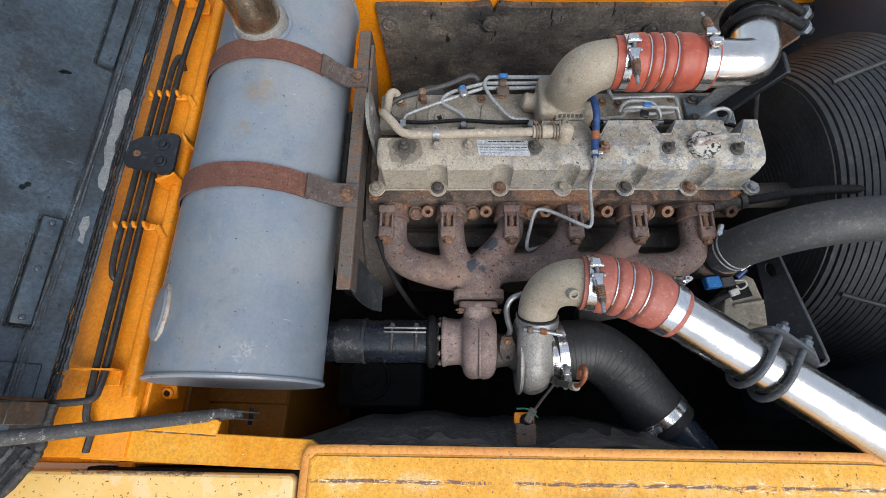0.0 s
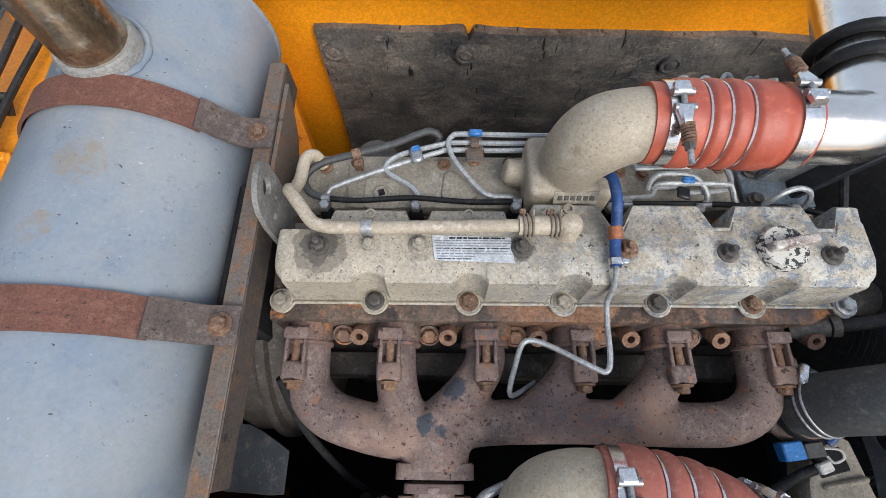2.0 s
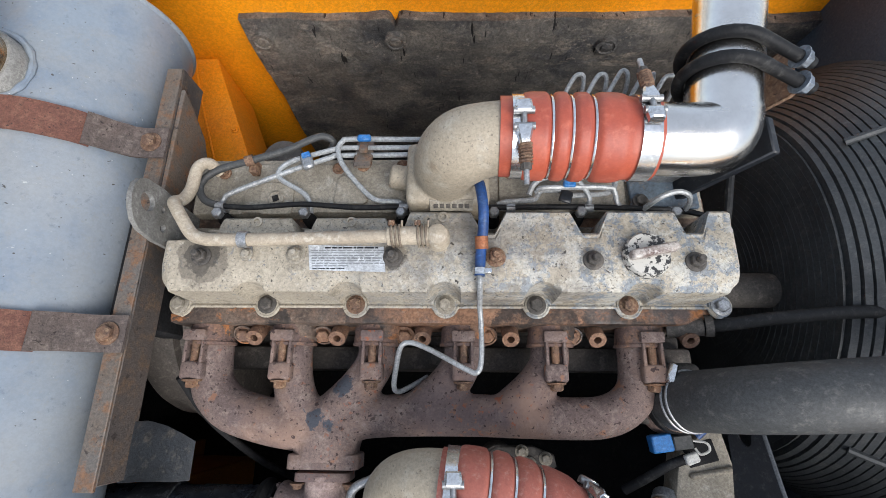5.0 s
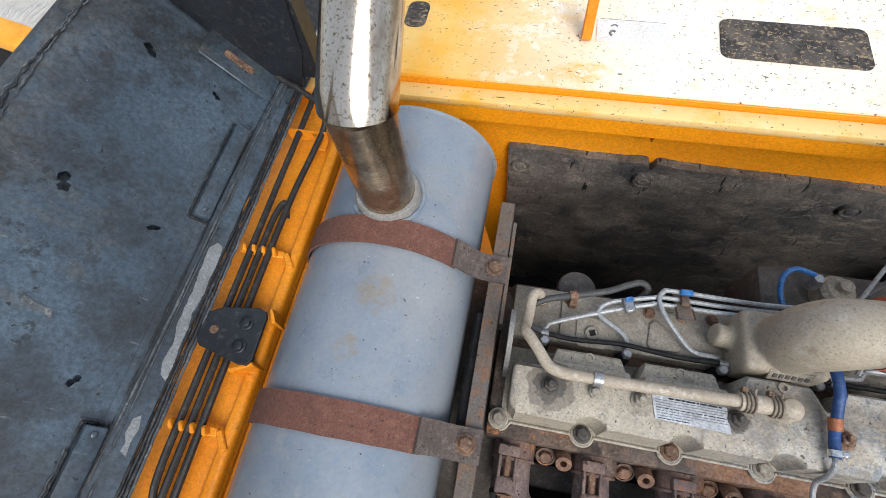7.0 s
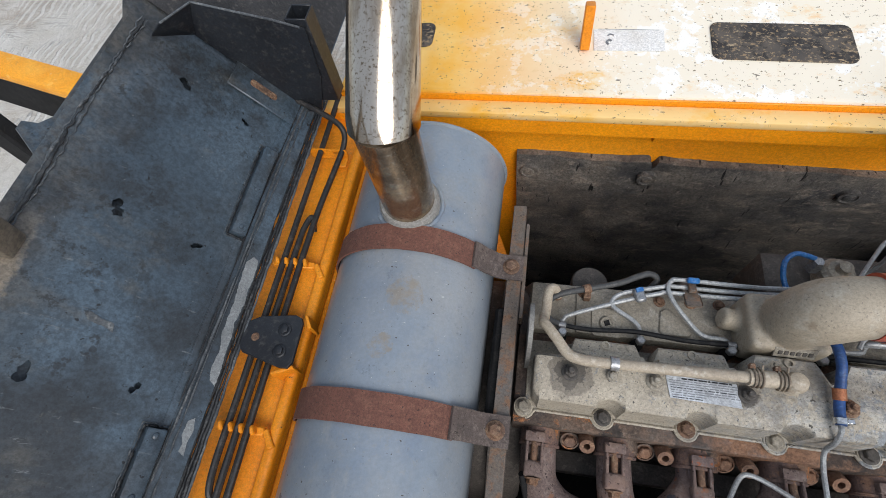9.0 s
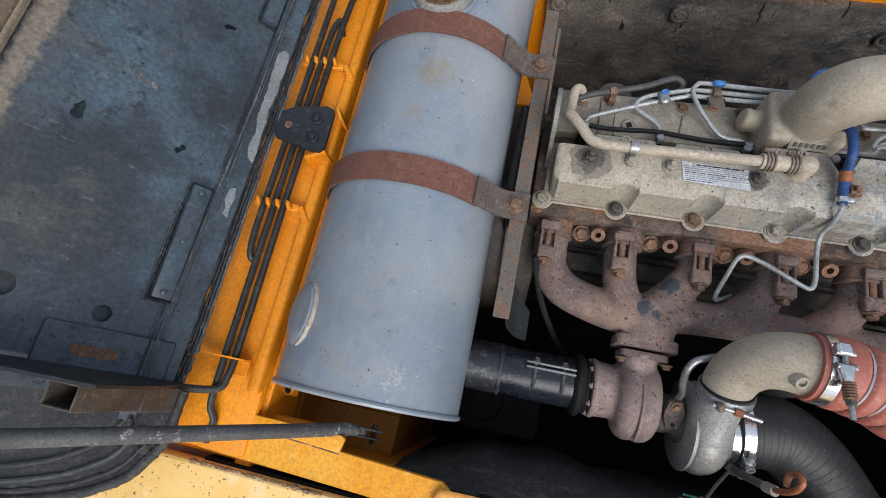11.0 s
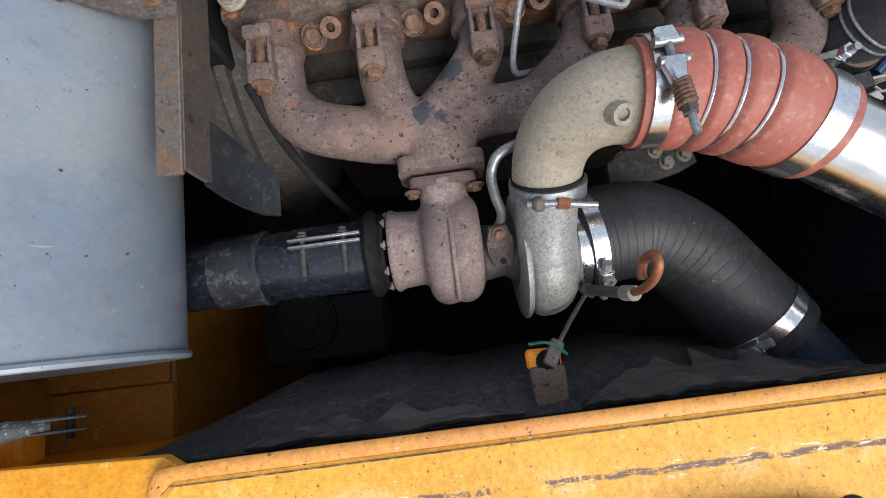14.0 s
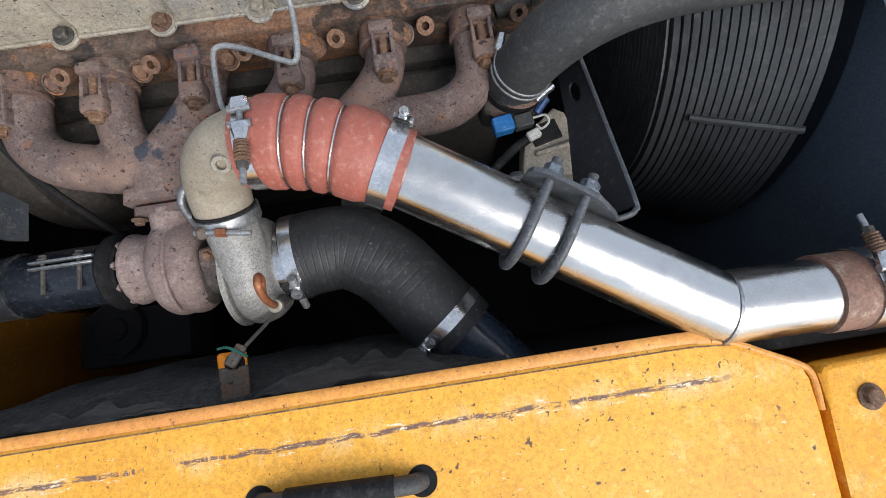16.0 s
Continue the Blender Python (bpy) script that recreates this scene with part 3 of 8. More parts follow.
def concrete():
    m = Mat("dusty_concrete", 0.9)
    c = m.mix((0.52, 0.50, 0.46), (0.42, 0.39, 0.34), m.ramp(m.noise(1.6, 9, 0.65), 0.40, 0.62))
    c = m.mix(c, (0.30, 0.245, 0.185), m.times(m.ramp(m.noise(0.9, 6, 0.6, shift=13), 0.52, 0.66), 0.8))
    c = m.mix(c, (0.22, 0.205, 0.18), m.times(m.ramp(m.noise(7, 9, 0.75, shift=3), 0.56, 0.68), 0.7))
    c = m.mix(c, (0.56, 0.54, 0.49), m.times(m.ramp(m.noise(30, 8, 0.75, shift=6), 0.53, 0.64), 0.8))
    track = m.ramp(m.noise(16, 3, 0.5, (0.25, 2.4, 1), 19), 0.52, 0.58)
    c = m.mix(c, (0.30, 0.285, 0.255), m.times(m.times(track, m.ramp(m.noise(1.1, 3, 0.5, shift=29), 0.48, 0.56)), 0.7))
    wv = m.n.new("ShaderNodeTexWave")
    wv.inputs["Scale"].default_value, wv.inputs["Distortion"].default_value, wv.inputs["Detail"].default_value = 3.2, 5.0, 3.0
    m.l.new(m.c, wv.inputs["Vector"])
    tread = m.times(m.ramp(wv.outputs["Fac"], 0.55, 0.7), m.ramp(m.noise(1.3, 3, 0.5, shift=37), 0.46, 0.54))
    c = m.mix(c, (0.60, 0.585, 0.545), m.times(tread, 0.6))
    m.bump(tread, 0.8, 0.03)
    m.colour(m.grain(c, 60, 0.82, 1.15)).bump(m.noise(40, 8), 0.5, 0.01).bump(m.noise(6, 6), 0.5, 0.03)
    return m.m


CONCRETE = concrete()


# ---- builders ----
def obj(name, bm, mat, parent=None, label="", smooth=True):
    me = bpy.data.meshes.new(name)
    bmesh.ops.recalc_face_normals(bm, faces=bm.faces)
    if smooth:
        for f in bm.faces:
            f.smooth = True
        for e in bm.edges:
            e.smooth = len(e.link_faces) == 2 and e.calc_face_angle(0) < 0.62 and max(len(f.verts) for f in e.link_faces) < 7
    bm.to_mesh(me)
    bm.free()
    me.materials.append(mat)
    ob = new(name, me)
    if parent is not None:
        ob.parent = parent
    if label:
        ob["label"] = label
    return ob


def part(name, bm, mat, parent, label=""):
    return obj(name, bm, mat, parent, label)


def thing(name, label, category, group="", kind=""):
    return tagged(new(name), label, category, group, kind)


def solid(name, bm, mat, label, category, group="", kind=""):
    return tagged(obj(name, bm, mat), label, category, group, kind)


def B():
    return bmesh.new()


def box(bm, c, s, m=None, bevel=0.0, seg=1):
    got = bmesh.ops.create_cube(bm, size=1.0)["verts"]
    bmesh.ops.scale(bm, vec=s, verts=got)
    if bevel:
        es = list({e for v in got for e in v.link_edges})
        got = bmesh.ops.bevel(bm, geom=es, offset=bevel, segments=seg, profile=0.5, affect="EDGES")["verts"]
    mm = Matrix.Translation(c) @ (m or Matrix())
    for v in got:
        v.co = mm @ v.co
    return bm


def smooth_path(pts, n=8):
    """A Catmull-Rom curve through the points."""
    p = [Vector(q) for q in pts]
    if len(p) < 3:
        return p
    p = [2 * p[0] - p[1]] + p + [2 * p[-1] - p[-2]]
    out = []
    for i in range(1, len(p) - 2):
        for k in range(n):
            t = k / n
            a, b, c, d = p[i - 1], p[i], p[i + 1], p[i + 2]
            out.append(0.5 * ((2 * b) + (c - a) * t + (2 * a - 5 * b + 4 * c - d) * t * t + (3 * b - a - 3 * c + d) * t ** 3))
    out.append(p[-2])
    return out


def tube(bm, pts, r, seg=16, n=8, smooth=True, caps=True, flat=1.0, hint=None):
    """A round tube along the points; r: a number, or a function of 0..1 along it."""
    p = smooth_path(pts, n) if smooth else [Vector(q) for q in pts]
    d = [(p[min(i + 1, len(p) - 1)] - p[max(i - 1, 0)]).normalized() for i in range(len(p))]
    up = Vector(hint) if hint else (Vector((0, 0, 1)) if abs(d[0].z) < 0.9 else Vector((1, 0, 0)))
    u = (up - d[0] * up.dot(d[0])).normalized()
    rings = []
    for i, q in enumerate(p):
        u = (u - d[i] * u.dot(d[i])).normalized()
        w = d[i].cross(u)
        rr = r(i / (len(p) - 1)) if callable(r) else r
        rings.append([bm.verts.new(q + (u * math.cos(a) * flat + w * math.sin(a)) * rr) for a in (2 * math.pi * k / seg for k in range(seg))])
    for a, b in zip(rings, rings[1:]):
        for k in range(seg):
            bm.faces.new((a[k], a[(k + 1) % seg], b[(k + 1) % seg], b[k]))
    if caps:
        bm.faces.new(rings[0][::-1])
        bm.faces.new(rings[-1])
    return bm


def frame_on(p, d, up=(0, 0, 1)):
    """A pose at p whose z axis points along d."""
    z = Vector(d).normalized()
    x = Vector(up).cross(z)
    if x.length < 1e-4:
        x = Vector((1, 0, 0)).cross(z)
        if x.length < 1e-4:
            x = Vector((0, 1, 0)).cross(z)
    x.normalize()
    y = z.cross(x)
    return Matrix(((x.x, y.x, z.x, p[0]), (x.y, y.y, z.y, p[1]), (x.z, y.z, z.z, p[2]), (0, 0, 0, 1)))


def lathe(bm, prof, m=None, seg=32, caps=True):
    """A turned body about its z axis from (radius, height) pairs."""
    m = m or Matrix()
    rings = [[bm.verts.new(m @ Vector((r * math.cos(a), r * math.sin(a), h))) for a in (2 * math.pi * k / seg for k in range(seg))] for r, h in prof]
    for a, b in zip(rings, rings[1:]):
        for k in range(seg):
            bm.faces.new((a[k], a[(k + 1) % seg], b[(k + 1) % seg], b[k]))
    if caps:
        bm.faces.new(rings[0][::-1])
        bm.faces.new(rings[-1])
    return bm


def prism(bm, outline, h, m=None, bevel=0.0):
    """A plate from a 2D outline, h thick upwards from z 0."""
    m = m or Matrix()
    lo = [bm.verts.new((x, y, 0)) for x, y in outline]
    f = bm.faces.new(lo)
    r = bmesh.ops.extrude_face_region(bm, geom=[f])
    top = [v for v in r["geom"] if isinstance(v, bmesh.types.BMVert)]
    for v in top:
        v.co.z += h
    vs = lo + top
    if bevel:
        tf = [g for g in r["geom"] if isinstance(g, bmesh.types.BMFace)]
        es = list({e for t in tf for e in t.edges})
        got = bmesh.ops.bevel(bm, geom=es, offset=bevel, segments=2, profile=0.5, affect="EDGES")
        vs = list({v for v in vs if v.is_valid} | set(got["verts"]))
    for v in vs:
        v.co = m @ v.co
    return bm


def rounded(w, h, r, n=4, cx=0.0, cy=0.0):
    out = []
    for sx, sy, a0 in ((1, 1, 0), (-1, 1, 90), (-1, -1, 180), (1, -1, 270)):
        for k in range(n + 1):
            a = radians(a0 + 90 * k / n)
            out.append((cx + sx * (w / 2 - r) + r * math.cos(a), cy + sy * (h / 2 - r) + r * math.sin(a)))
    return out


def hexhead(bm, m, r=0.009, h=0.007, washer=True, stud=0.0):
    if washer:
        lathe(bm, [(r * 1.45, 0), (r * 1.45, 0.002), (r * 1.2, 0.003)], m, 16)
    lathe(bm, [(r, 0.002), (r, 0.002 + h * 0.85), (r * 0.82, 0.002 + h)], m, 6)
    if stud:
        lathe(bm, [(r * 0.5, h), (r * 0.5, h + stud), (r * 0.4, h + stud + 0.001)], m, 10)
    return bm


def bolt(parent, p, d=(0, 0, 1), r=0.009, h=0.007, mat=None, stud=0.0, washer=True, name="bolt"):
    return part(name, hexhead(B(), frame_on(p, d), r, h, washer, stud), mat or RUSTY_BOLT, parent)


def loft(bm, sections, closed=True):
    rings = [[bm.verts.new(p) for p in s] for s in sections]
    n = len(rings[0])
    for a, b in zip(rings, rings[1:]):
        for k in range(n if closed else n - 1):
            bm.faces.new((a[k], a[(k + 1) % n], b[(k + 1) % n], b[k]))
    if closed:
        bm.faces.new(rings[0][::-1])
        bm.faces.new(rings[-1])
    return bm


def sheet(bm, outer, thick, m=None, holes=()):
    """A flat plate with round or square-cornered holes cut through it."""
    m = m or Matrix()
    edges = []
    for loop in (outer, *holes):
        vs = [bm.verts.new((x, y, 0)) for x, y in loop]
        edges += [bm.edges.new((vs[i], vs[(i + 1) % len(vs)])) for i in range(len(vs))]
    faces = [g for g in bmesh.ops.triangle_fill(bm, use_beauty=True, use_dissolve=False, edges=edges)["geom"] if isinstance(g, bmesh.types.BMFace)]
    r = bmesh.ops.extrude_face_region(bm, geom=faces)
    for v in [g for g in r["geom"] if isinstance(g, bmesh.types.BMVert)]:
        v.co.z += thick
    for v in bm.verts:
        v.co = m @ v.co
    return bm


def disc(cx, cy, r, n=14):
    return [(cx + r * math.cos(2 * math.pi * k / n), cy + r * math.sin(2 * math.pi * k / n)) for k in range(n)]


# ---- ground and machine body ----
g = B()
bmesh.ops.create_grid(g, x_segments=40, y_segments=40, size=60)
solid("ground", g, CONCRETE, "pale dusty concrete yard around the machine", "ground", kind="structure")

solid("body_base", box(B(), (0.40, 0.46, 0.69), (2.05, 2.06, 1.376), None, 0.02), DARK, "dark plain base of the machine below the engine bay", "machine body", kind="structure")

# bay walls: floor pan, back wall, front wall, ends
# pan coloured near-black for the unlit depth of the bay
solid("floor", box(B(), (0.2, 0.5, 1.40), (2.6, 1.5, 0.04)), DARK, "near-black belly pan under the engine, the bay's shade in its colour", "floor", kind="structure")
WALL_Y = 1.12
solid("wall_north", box(B(), (0.30, WALL_Y + 0.015, 1.88), (2.20, 0.03, 0.96), bevel=0.003), WALL_PAINT, "orange painted steel wall behind the engine", "wall", kind="structure")
solid("wall_south", box(B(), (-0.605, -0.065, 1.86), (0.49, 0.03, 0.90), bevel=0.003), ORANGE, "orange painted steel wall below the sill", "wall", kind="structure")
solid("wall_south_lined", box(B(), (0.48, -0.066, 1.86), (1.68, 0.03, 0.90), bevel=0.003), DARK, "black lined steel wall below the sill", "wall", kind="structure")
# near-black sheet before the orange wall, painting the shade behind the muffler
solid("wall_west_low", box(B(), (-0.575, 0.655, 1.80), (0.03, 0.90, 0.78), bevel=0.003), DARK, "near-black sheet on the wall below the muffler, shade in its colour", "wall", kind="structure")
solid("wall_west_near", box(B(), (-0.575, 0.0495, 1.80), (0.03, 0.309, 0.78), bevel=0.003), SHADED_ORANGE, "brown-orange steel wall below the muffler, shade in its paint", "wall", kind="structure")
solid("wall_west", box(B(), (-0.585, 0.50, 1.85), (0.03, 1.21, 0.92), bevel=0.003), ORANGE, "orange painted steel wall beside the muffler", "wall", kind="structure")
solid("wall_east", box(B(), (1.42, 0.5, 1.9), (0.03, 1.2, 0.96), bevel=0.003), SHROUD, "black painted bulkhead behind the fan", "wall", kind="structure")

# back ledge and deck
ledge = thing("back_ledge", "orange painted steel ledge along the back wall", "ledge", kind="structure")
part("rail", box(B(), (0.30, 1.090, 2.362), (2.2, 0.040, 0.020), bevel=0.004, seg=2), LEDGE_PAINT, ledge, "pale bleached top of the ledge")
part("groove", box(B(), (0.30, 1.1135, 2.372), (2.2, 0.005, 0.024), bevel=0.001), WALL_PAINT, ledge)
part("lip", box(B(), (0.30, 1.076, 2.333), (2.2, 0.008, 0.046), bevel=0.002), WALL_PAINT, ledge)
part("gusset", prism(B(), [(1.071, 2.360), (1.110, 2.360), (1.110, 2.270), (1.088, 2.278)], 0.007, Matrix(((0, 0, 1, 0.071), (1, 0, 0, 0), (0, 1, 0, 0), (0, 0, 0, 1)))), WALL_PAINT, ledge)
deck = thing("rear_deck", "faded orange steel deck panel with worn grip pads", "deck panel", kind="structure")
part("panel", prism(B(), [(-0.66, 1.117), (2.4, 1.117), (2.4, 1.525), (-0.16, 1.525), (-0.36, 1.492), (-0.53, 1.440), (-0.64, 1.37)], 0.03, pose(0, 0, 2.360), 0.008), DECK_PAINT, deck)
part("skirt", box(B(), (0.87, 1.40, 2.0), (2.9, 0.2, 0.70), bevel=0.02), ORANGE_WORN, deck)


def grip_pad(x, y, w, h, turn):
    pad = solid("grip_pad", prism(B(), rounded(w, h, 0.018), 0.003, pose(x, y, 2.3905, 0, 0, turn), 0.001), GRIP, "scuffed black anti-slip pad stuck on the deck", "grip pad", "deck pads")
    return pad


grip_pad(0.316, 1.287, 0.283, 0.118, -1.5)
grip_pad(-0.484, 1.30, 0.05, 0.085, 0)
post = thing("deck_stop", "small orange steel stop plate standing on the deck", "stop plate")
part("plate", box(B(), (-0.099, 1.278, 2.435), (0.021, 0.036, 0.094), pose(0, 0, 0, -19, 0, -1), 0.002), ORANGE, post)
sticker = thing("deck_sticker", "scratched white sticker on the deck", "sticker")
part("sheet", box(B(), (-0.001, 1.2885, 2.3915), (0.154, 0.071, 0.001)), mottled("scrubbed_white_film", (0.80, 0.78, 0.74), (0.70, 0.66, 0.60), (0.86, 0.85, 0.83), 0.45, 0.0, 14, 90, 0.05).m, sticker)
part("worn_mark", tube(B(), [(-0.048, 1.302, 2.3922), (-0.041, 1.307, 2.3922), (-0.034, 1.303, 2.3922)], 0.0018, 8), INK, sticker)
part("worn_mark", tube(B(), [(-0.046, 1.272, 2.3922), (-0.050, 1.280, 2.3922), (-0.044, 1.287, 2.3922), (-0.039, 1.284, 2.3922)], 0.0026, 8), INK, sticker)
part("torn_edge", tube(B(), [(-0.070, 1.3245, 2.392), (0.0, 1.3238, 2.392), (0.066, 1.3222, 2.392)], 0.0007, 6), INK, sticker)

# sound mat on the back wall
def sound_mat():
    bm = B()
    nx, nz = 220, 30
    grid = []
    for i in range(nx + 1):
        x = -0.235 + 1.25 * i / nx
        top = 2.196 - 0.024 * (i / nx) + 0.014 * noise.noise(Vector((x * 5, 0, 3))) - 0.005 * max(0, noise.noise(Vector((x * 16, 1, 0)))) + 0.0016 * noise.noise(Vector((x * 60, 2, 0))) - 0.030 * math.exp(-((x - 0.102) / 0.006) ** 2)
        col = []
        for j in range(nz + 1):
            z = top - j / nz * 0.77
            y = WALL_Y - 0.022 + 0.010 * noise.noise(Vector((x * 5, z * 7, 1))) + 0.006 * noise.noise(Vector((x * 17, z * 19, 4)))
            xx = x + (0.02 * j / nz if i == 0 else 0)
            col.append(bm.verts.new((xx, y, z)))
        grid.append(col)
    for i in range(nx):
        for j in range(nz):
            bm.faces.new((grid[i][j], grid[i + 1][j], grid[i + 1][j + 1], grid[i][j + 1]))
    r = bmesh.ops.extrude_face_region(bm, geom=list(bm.faces))
    for v in [q for q in r["geom"] if isinstance(q, bmesh.types.BMVert)]:
        v.co.y = WALL_Y
    mat = thing("sound_mat", "scuffed black rubber sound mat bolted to the back wall", "sound mat")
    part("mat", bm, MAT_RUBBER, mat)
    for x, z in ((-0.20, 2.140), (0.097, 2.133), (0.57, 2.108)):
        part("washer", lathe(B(), [(0.024, -0.01), (0.024, 0.003), (0.019, 0.004), (0.017, 0.001), (0.013, 0.001), (0.011, 0.004), (0.004, 0.005)], frame_on((x, WALL_Y - 0.028, z), (0, -1, 0)), 24), MAT_RUBBER, mat)
    return mat


sound_mat()

# front sill: two covers with a gap, an inner ledge and a handle
sill = thing("front_sill", "worn orange steel sill with scratched paint", "sill", kind="structure")
part("flange", prism(B(), [(-0.660, -0.072), (-0.245, -0.084), (0.70, -0.084), (0.70, -0.056), (-0.225, -0.056), (-0.255, -0.035), (-0.60, -0.020), (-0.616, 0.03), (-0.660, 0.03)], 0.012, pose(0, 0, 2.313), 0.002), ORANGE_WORN, sill)
part("tab", prism(B(), [(-0.606, -0.021), (-0.494, -0.0265), (-0.424, -0.0300), (-0.4195, -0.008), (-0.426, -0.004), (-0.606, -0.004)], 0.006, pose(0, 0, 2.3235), 0.0015), ORANGE_WORN, sill)
part("tab_seam", tube(B(), [(-0.600, -0.0215, 2.3265), (-0.494, -0.0275, 2.3265), (-0.424, -0.0310, 2.3265)], lambda t: 0.0018 + 0.0010 * noise.noise(Vector((t * 31, 5, 0))), 8, 8), RUSTED_EDGE, sill)
part("seam", tube(B(), [(-0.612, 0.028, 2.325), (-0.612, -0.020, 2.3255), (-0.600, -0.068, 2.325)], 0.002, 8, smooth=False), ORANGE, sill)
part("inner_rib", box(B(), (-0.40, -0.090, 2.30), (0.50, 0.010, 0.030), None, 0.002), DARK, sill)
cover = thing("side_cover", "scratched orange engine side cover panel", "cover panel")
part("panel", prism(B(), [(-0.252, -0.62), (0.772, -0.62), (0.796, -0.236), (0.801, -0.150), (0.7995, -0.112), (0.795, -0.100), (0.782, -0.0915), (0.722, -0.0615), (0.700, -0.056), (0.652, -0.054), (-0.238, -0.054), (-0.252, -0.066)], 0.03, pose(0, 0, 2.309), 0.006), COVER_PAINT, cover)
part("rolled_edge", tube(B(), [(-0.258, -0.30, 2.331), (-0.258, -0.080, 2.332), (-0.251, -0.059, 2.333), (-0.232, -0.0505, 2.334), (0.0, -0.050, 2.334), (0.3, -0.050, 2.334), (0.640, -0.050, 2.334), (0.690, -0.0535, 2.334), (0.726, -0.0620, 2.334)], lambda t: 0.0086 * min(1.0, 0.35 + (1 - t) * 9), 14, 6, flat=0.50), ROLLED, cover)
part("corner_edge", tube(B(), [(0.700, -0.0560, 2.335), (0.726, -0.0625, 2.335), (0.760, -0.0795, 2.335), (0.792, -0.0960, 2.335), (0.8025, -0.106, 2.335), (0.8055, -0.122, 2.334), (0.8055, -0.148, 2.333)], 0.0040, 10, 6), ROLLED, cover)
part("edge_crease", tube(B(), [(-0.240, -0.0595, 2.3385), (0.0, -0.0592, 2.3388), (0.3, -0.0592, 2.3388), (0.640, -0.0595, 2.3388), (0.690, -0.0610, 2.3386), (0.720, -0.0640, 2.3380)], 0.0008, 8, 6), RUSTED_EDGE, cover)
cover2 = thing("front_cover", "chipped orange steel cover with a bolted round lid", "cover panel")
part("panel", prism(B(), rounded(0.74, 0.52, 0.012, 4, -0.643, -0.350), 0.03, pose(0, 0, 2.307), 0.006), FRONT_PAINT, cover2)
part("chipped_rim", tube(B(), [(-0.66 + 0.012 * i, -0.0915 - 0.0004 * (i % 3), 2.3335) for i in range(20)], lambda t: 0.0034 + 0.0028 * noise.noise(Vector((t * 23, 1, 0))), 8, 3), RUSTED_EDGE, cover2, "bare chipped edge with rust and flaking primer")
lid = part("round_lid", lathe(B(), [(0.098, 0), (0.098, 0.003), (0.092, 0.004), (0.090, 0.009), (0.086, 0.011), (0.004, 0.012)], pose(-0.805, -0.305, 2.336), 48), FRONT_PAINT, cover2)
for k in range(6):
    a = radians(100 + 60 * k)
    part("lid_bolt", hexhead(B(), frame_on((-0.805 + 0.072 * math.cos(a), -0.305 + 0.072 * math.sin(a), 2.3475), (0, 0, 1)), 0.009, 0.008), RUSTY_BOLT, lid)
cover3 = thing("end_cover", "orange steel end cover with a bolt", "cover panel")
part("panel", prism(B(), [(0.784, -0.62), (1.6, -0.62), (1.6, -0.094), (0.889, -0.0985), (0.828, -0.1000), (0.817, -0.102), (0.8115, -0.109), (0.8105, -0.148), (0.806, -0.238)], 0.03, pose(0, 0, 2.309), 0.006), ORANGE_WORN, cover3)
bolt(cover3, (0.858, -0.141, 2.339), r=0.010, h=0.008)
skirt = solid("outer_wall", box(B(), (0.25, -0.36, 1.80), (2.6, 0.50, 0.98), bevel=0.01), ORANGE, "orange outer body side of the machine", "body side", kind="structure")
for hx, hy in ((0.180, -0.148), (0.355, -0.153)):
    part("grip_hole", lathe(B(), [(0.0165, 0), (0.0165, 0.0012), (0.002, 0.0014)], pose(hx, hy, 2.3388), 28), DARK, cover)
handle = thing("grab_handle", "worn grey steel grab handle with a black rubber sleeve", "handle")
part("bar", tube(B(), [(0.176, -0.148, 2.322), (0.183, -0.148, 2.339), (0.200, -0.148, 2.3500), (0.27, -0.149, 2.352), (0.335, -0.152, 2.350), (0.352, -0.153, 2.340), (0.358, -0.153, 2.322)], 0.0100), HOSE_GREY, handle)
part("sleeve", tube(B(), [(0.212, -0.1475, 2.3515), (0.24, -0.148, 2.3525), (0.27, -0.149, 2.3528), (0.30, -0.150, 2.3525), (0.326, -0.1512, 2.3512)], 0.0122), RUBBER, handle, "black rubber sleeve")

# left frame rail with pipes
rail = thing("left_frame_rail", "orange painted frame rail beside the muffler", "frame rail", kind="structure")
part("channel", box(B(), (-0.672, 0.555, 2.322), (0.190, 1.25, 0.020), bevel=0.004, seg=2), ORANGE, rail)
part("inner_edge", box(B(), (-0.588, 0.604, 2.335), (0.022, 1.152, 0.030), bevel=0.008, seg=3), ORANGE, rail)


# ---- helpers for castings and lines ----
def cast(name, bm, mat, parent, label="", voxel=0.004, rounds=6):
    """A casting: overlapping bodies fused and softened into one skin."""
    ob = part(name, bm, mat, parent, label)
    r = ob.modifiers.new("fuse", "REMESH")
    r.mode, r.voxel_size, r.use_smooth_shade = "VOXEL", voxel, True
    s = ob.modifiers.new("soften", "SMOOTH")
    s.factor, s.iterations = 0.5, rounds
    return ob


def line(name, label, category, pts, r, mat, group="", n=10, seg=10):
    ob = thing(name, label, category, group)
    part("tube", tube(B(), pts, r, seg, n), mat, ob)
    return ob


def ring(r, w, t, m, seg=40):
    return lathe(B(), [(r, -w / 2), (r + t, -w / 2 - 0.0003), (r + t, w / 2 + 0.0003), (r, w / 2)], m, seg)


CRACKED = Mat("cracked_grey_rod_paint", 0.6)
cr = CRACKED.mix((0.070, 0.072, 0.073), (0.040, 0.041, 0.043), CRACKED.ramp(CRACKED.noise(14, 7), 0.42, 0.62))
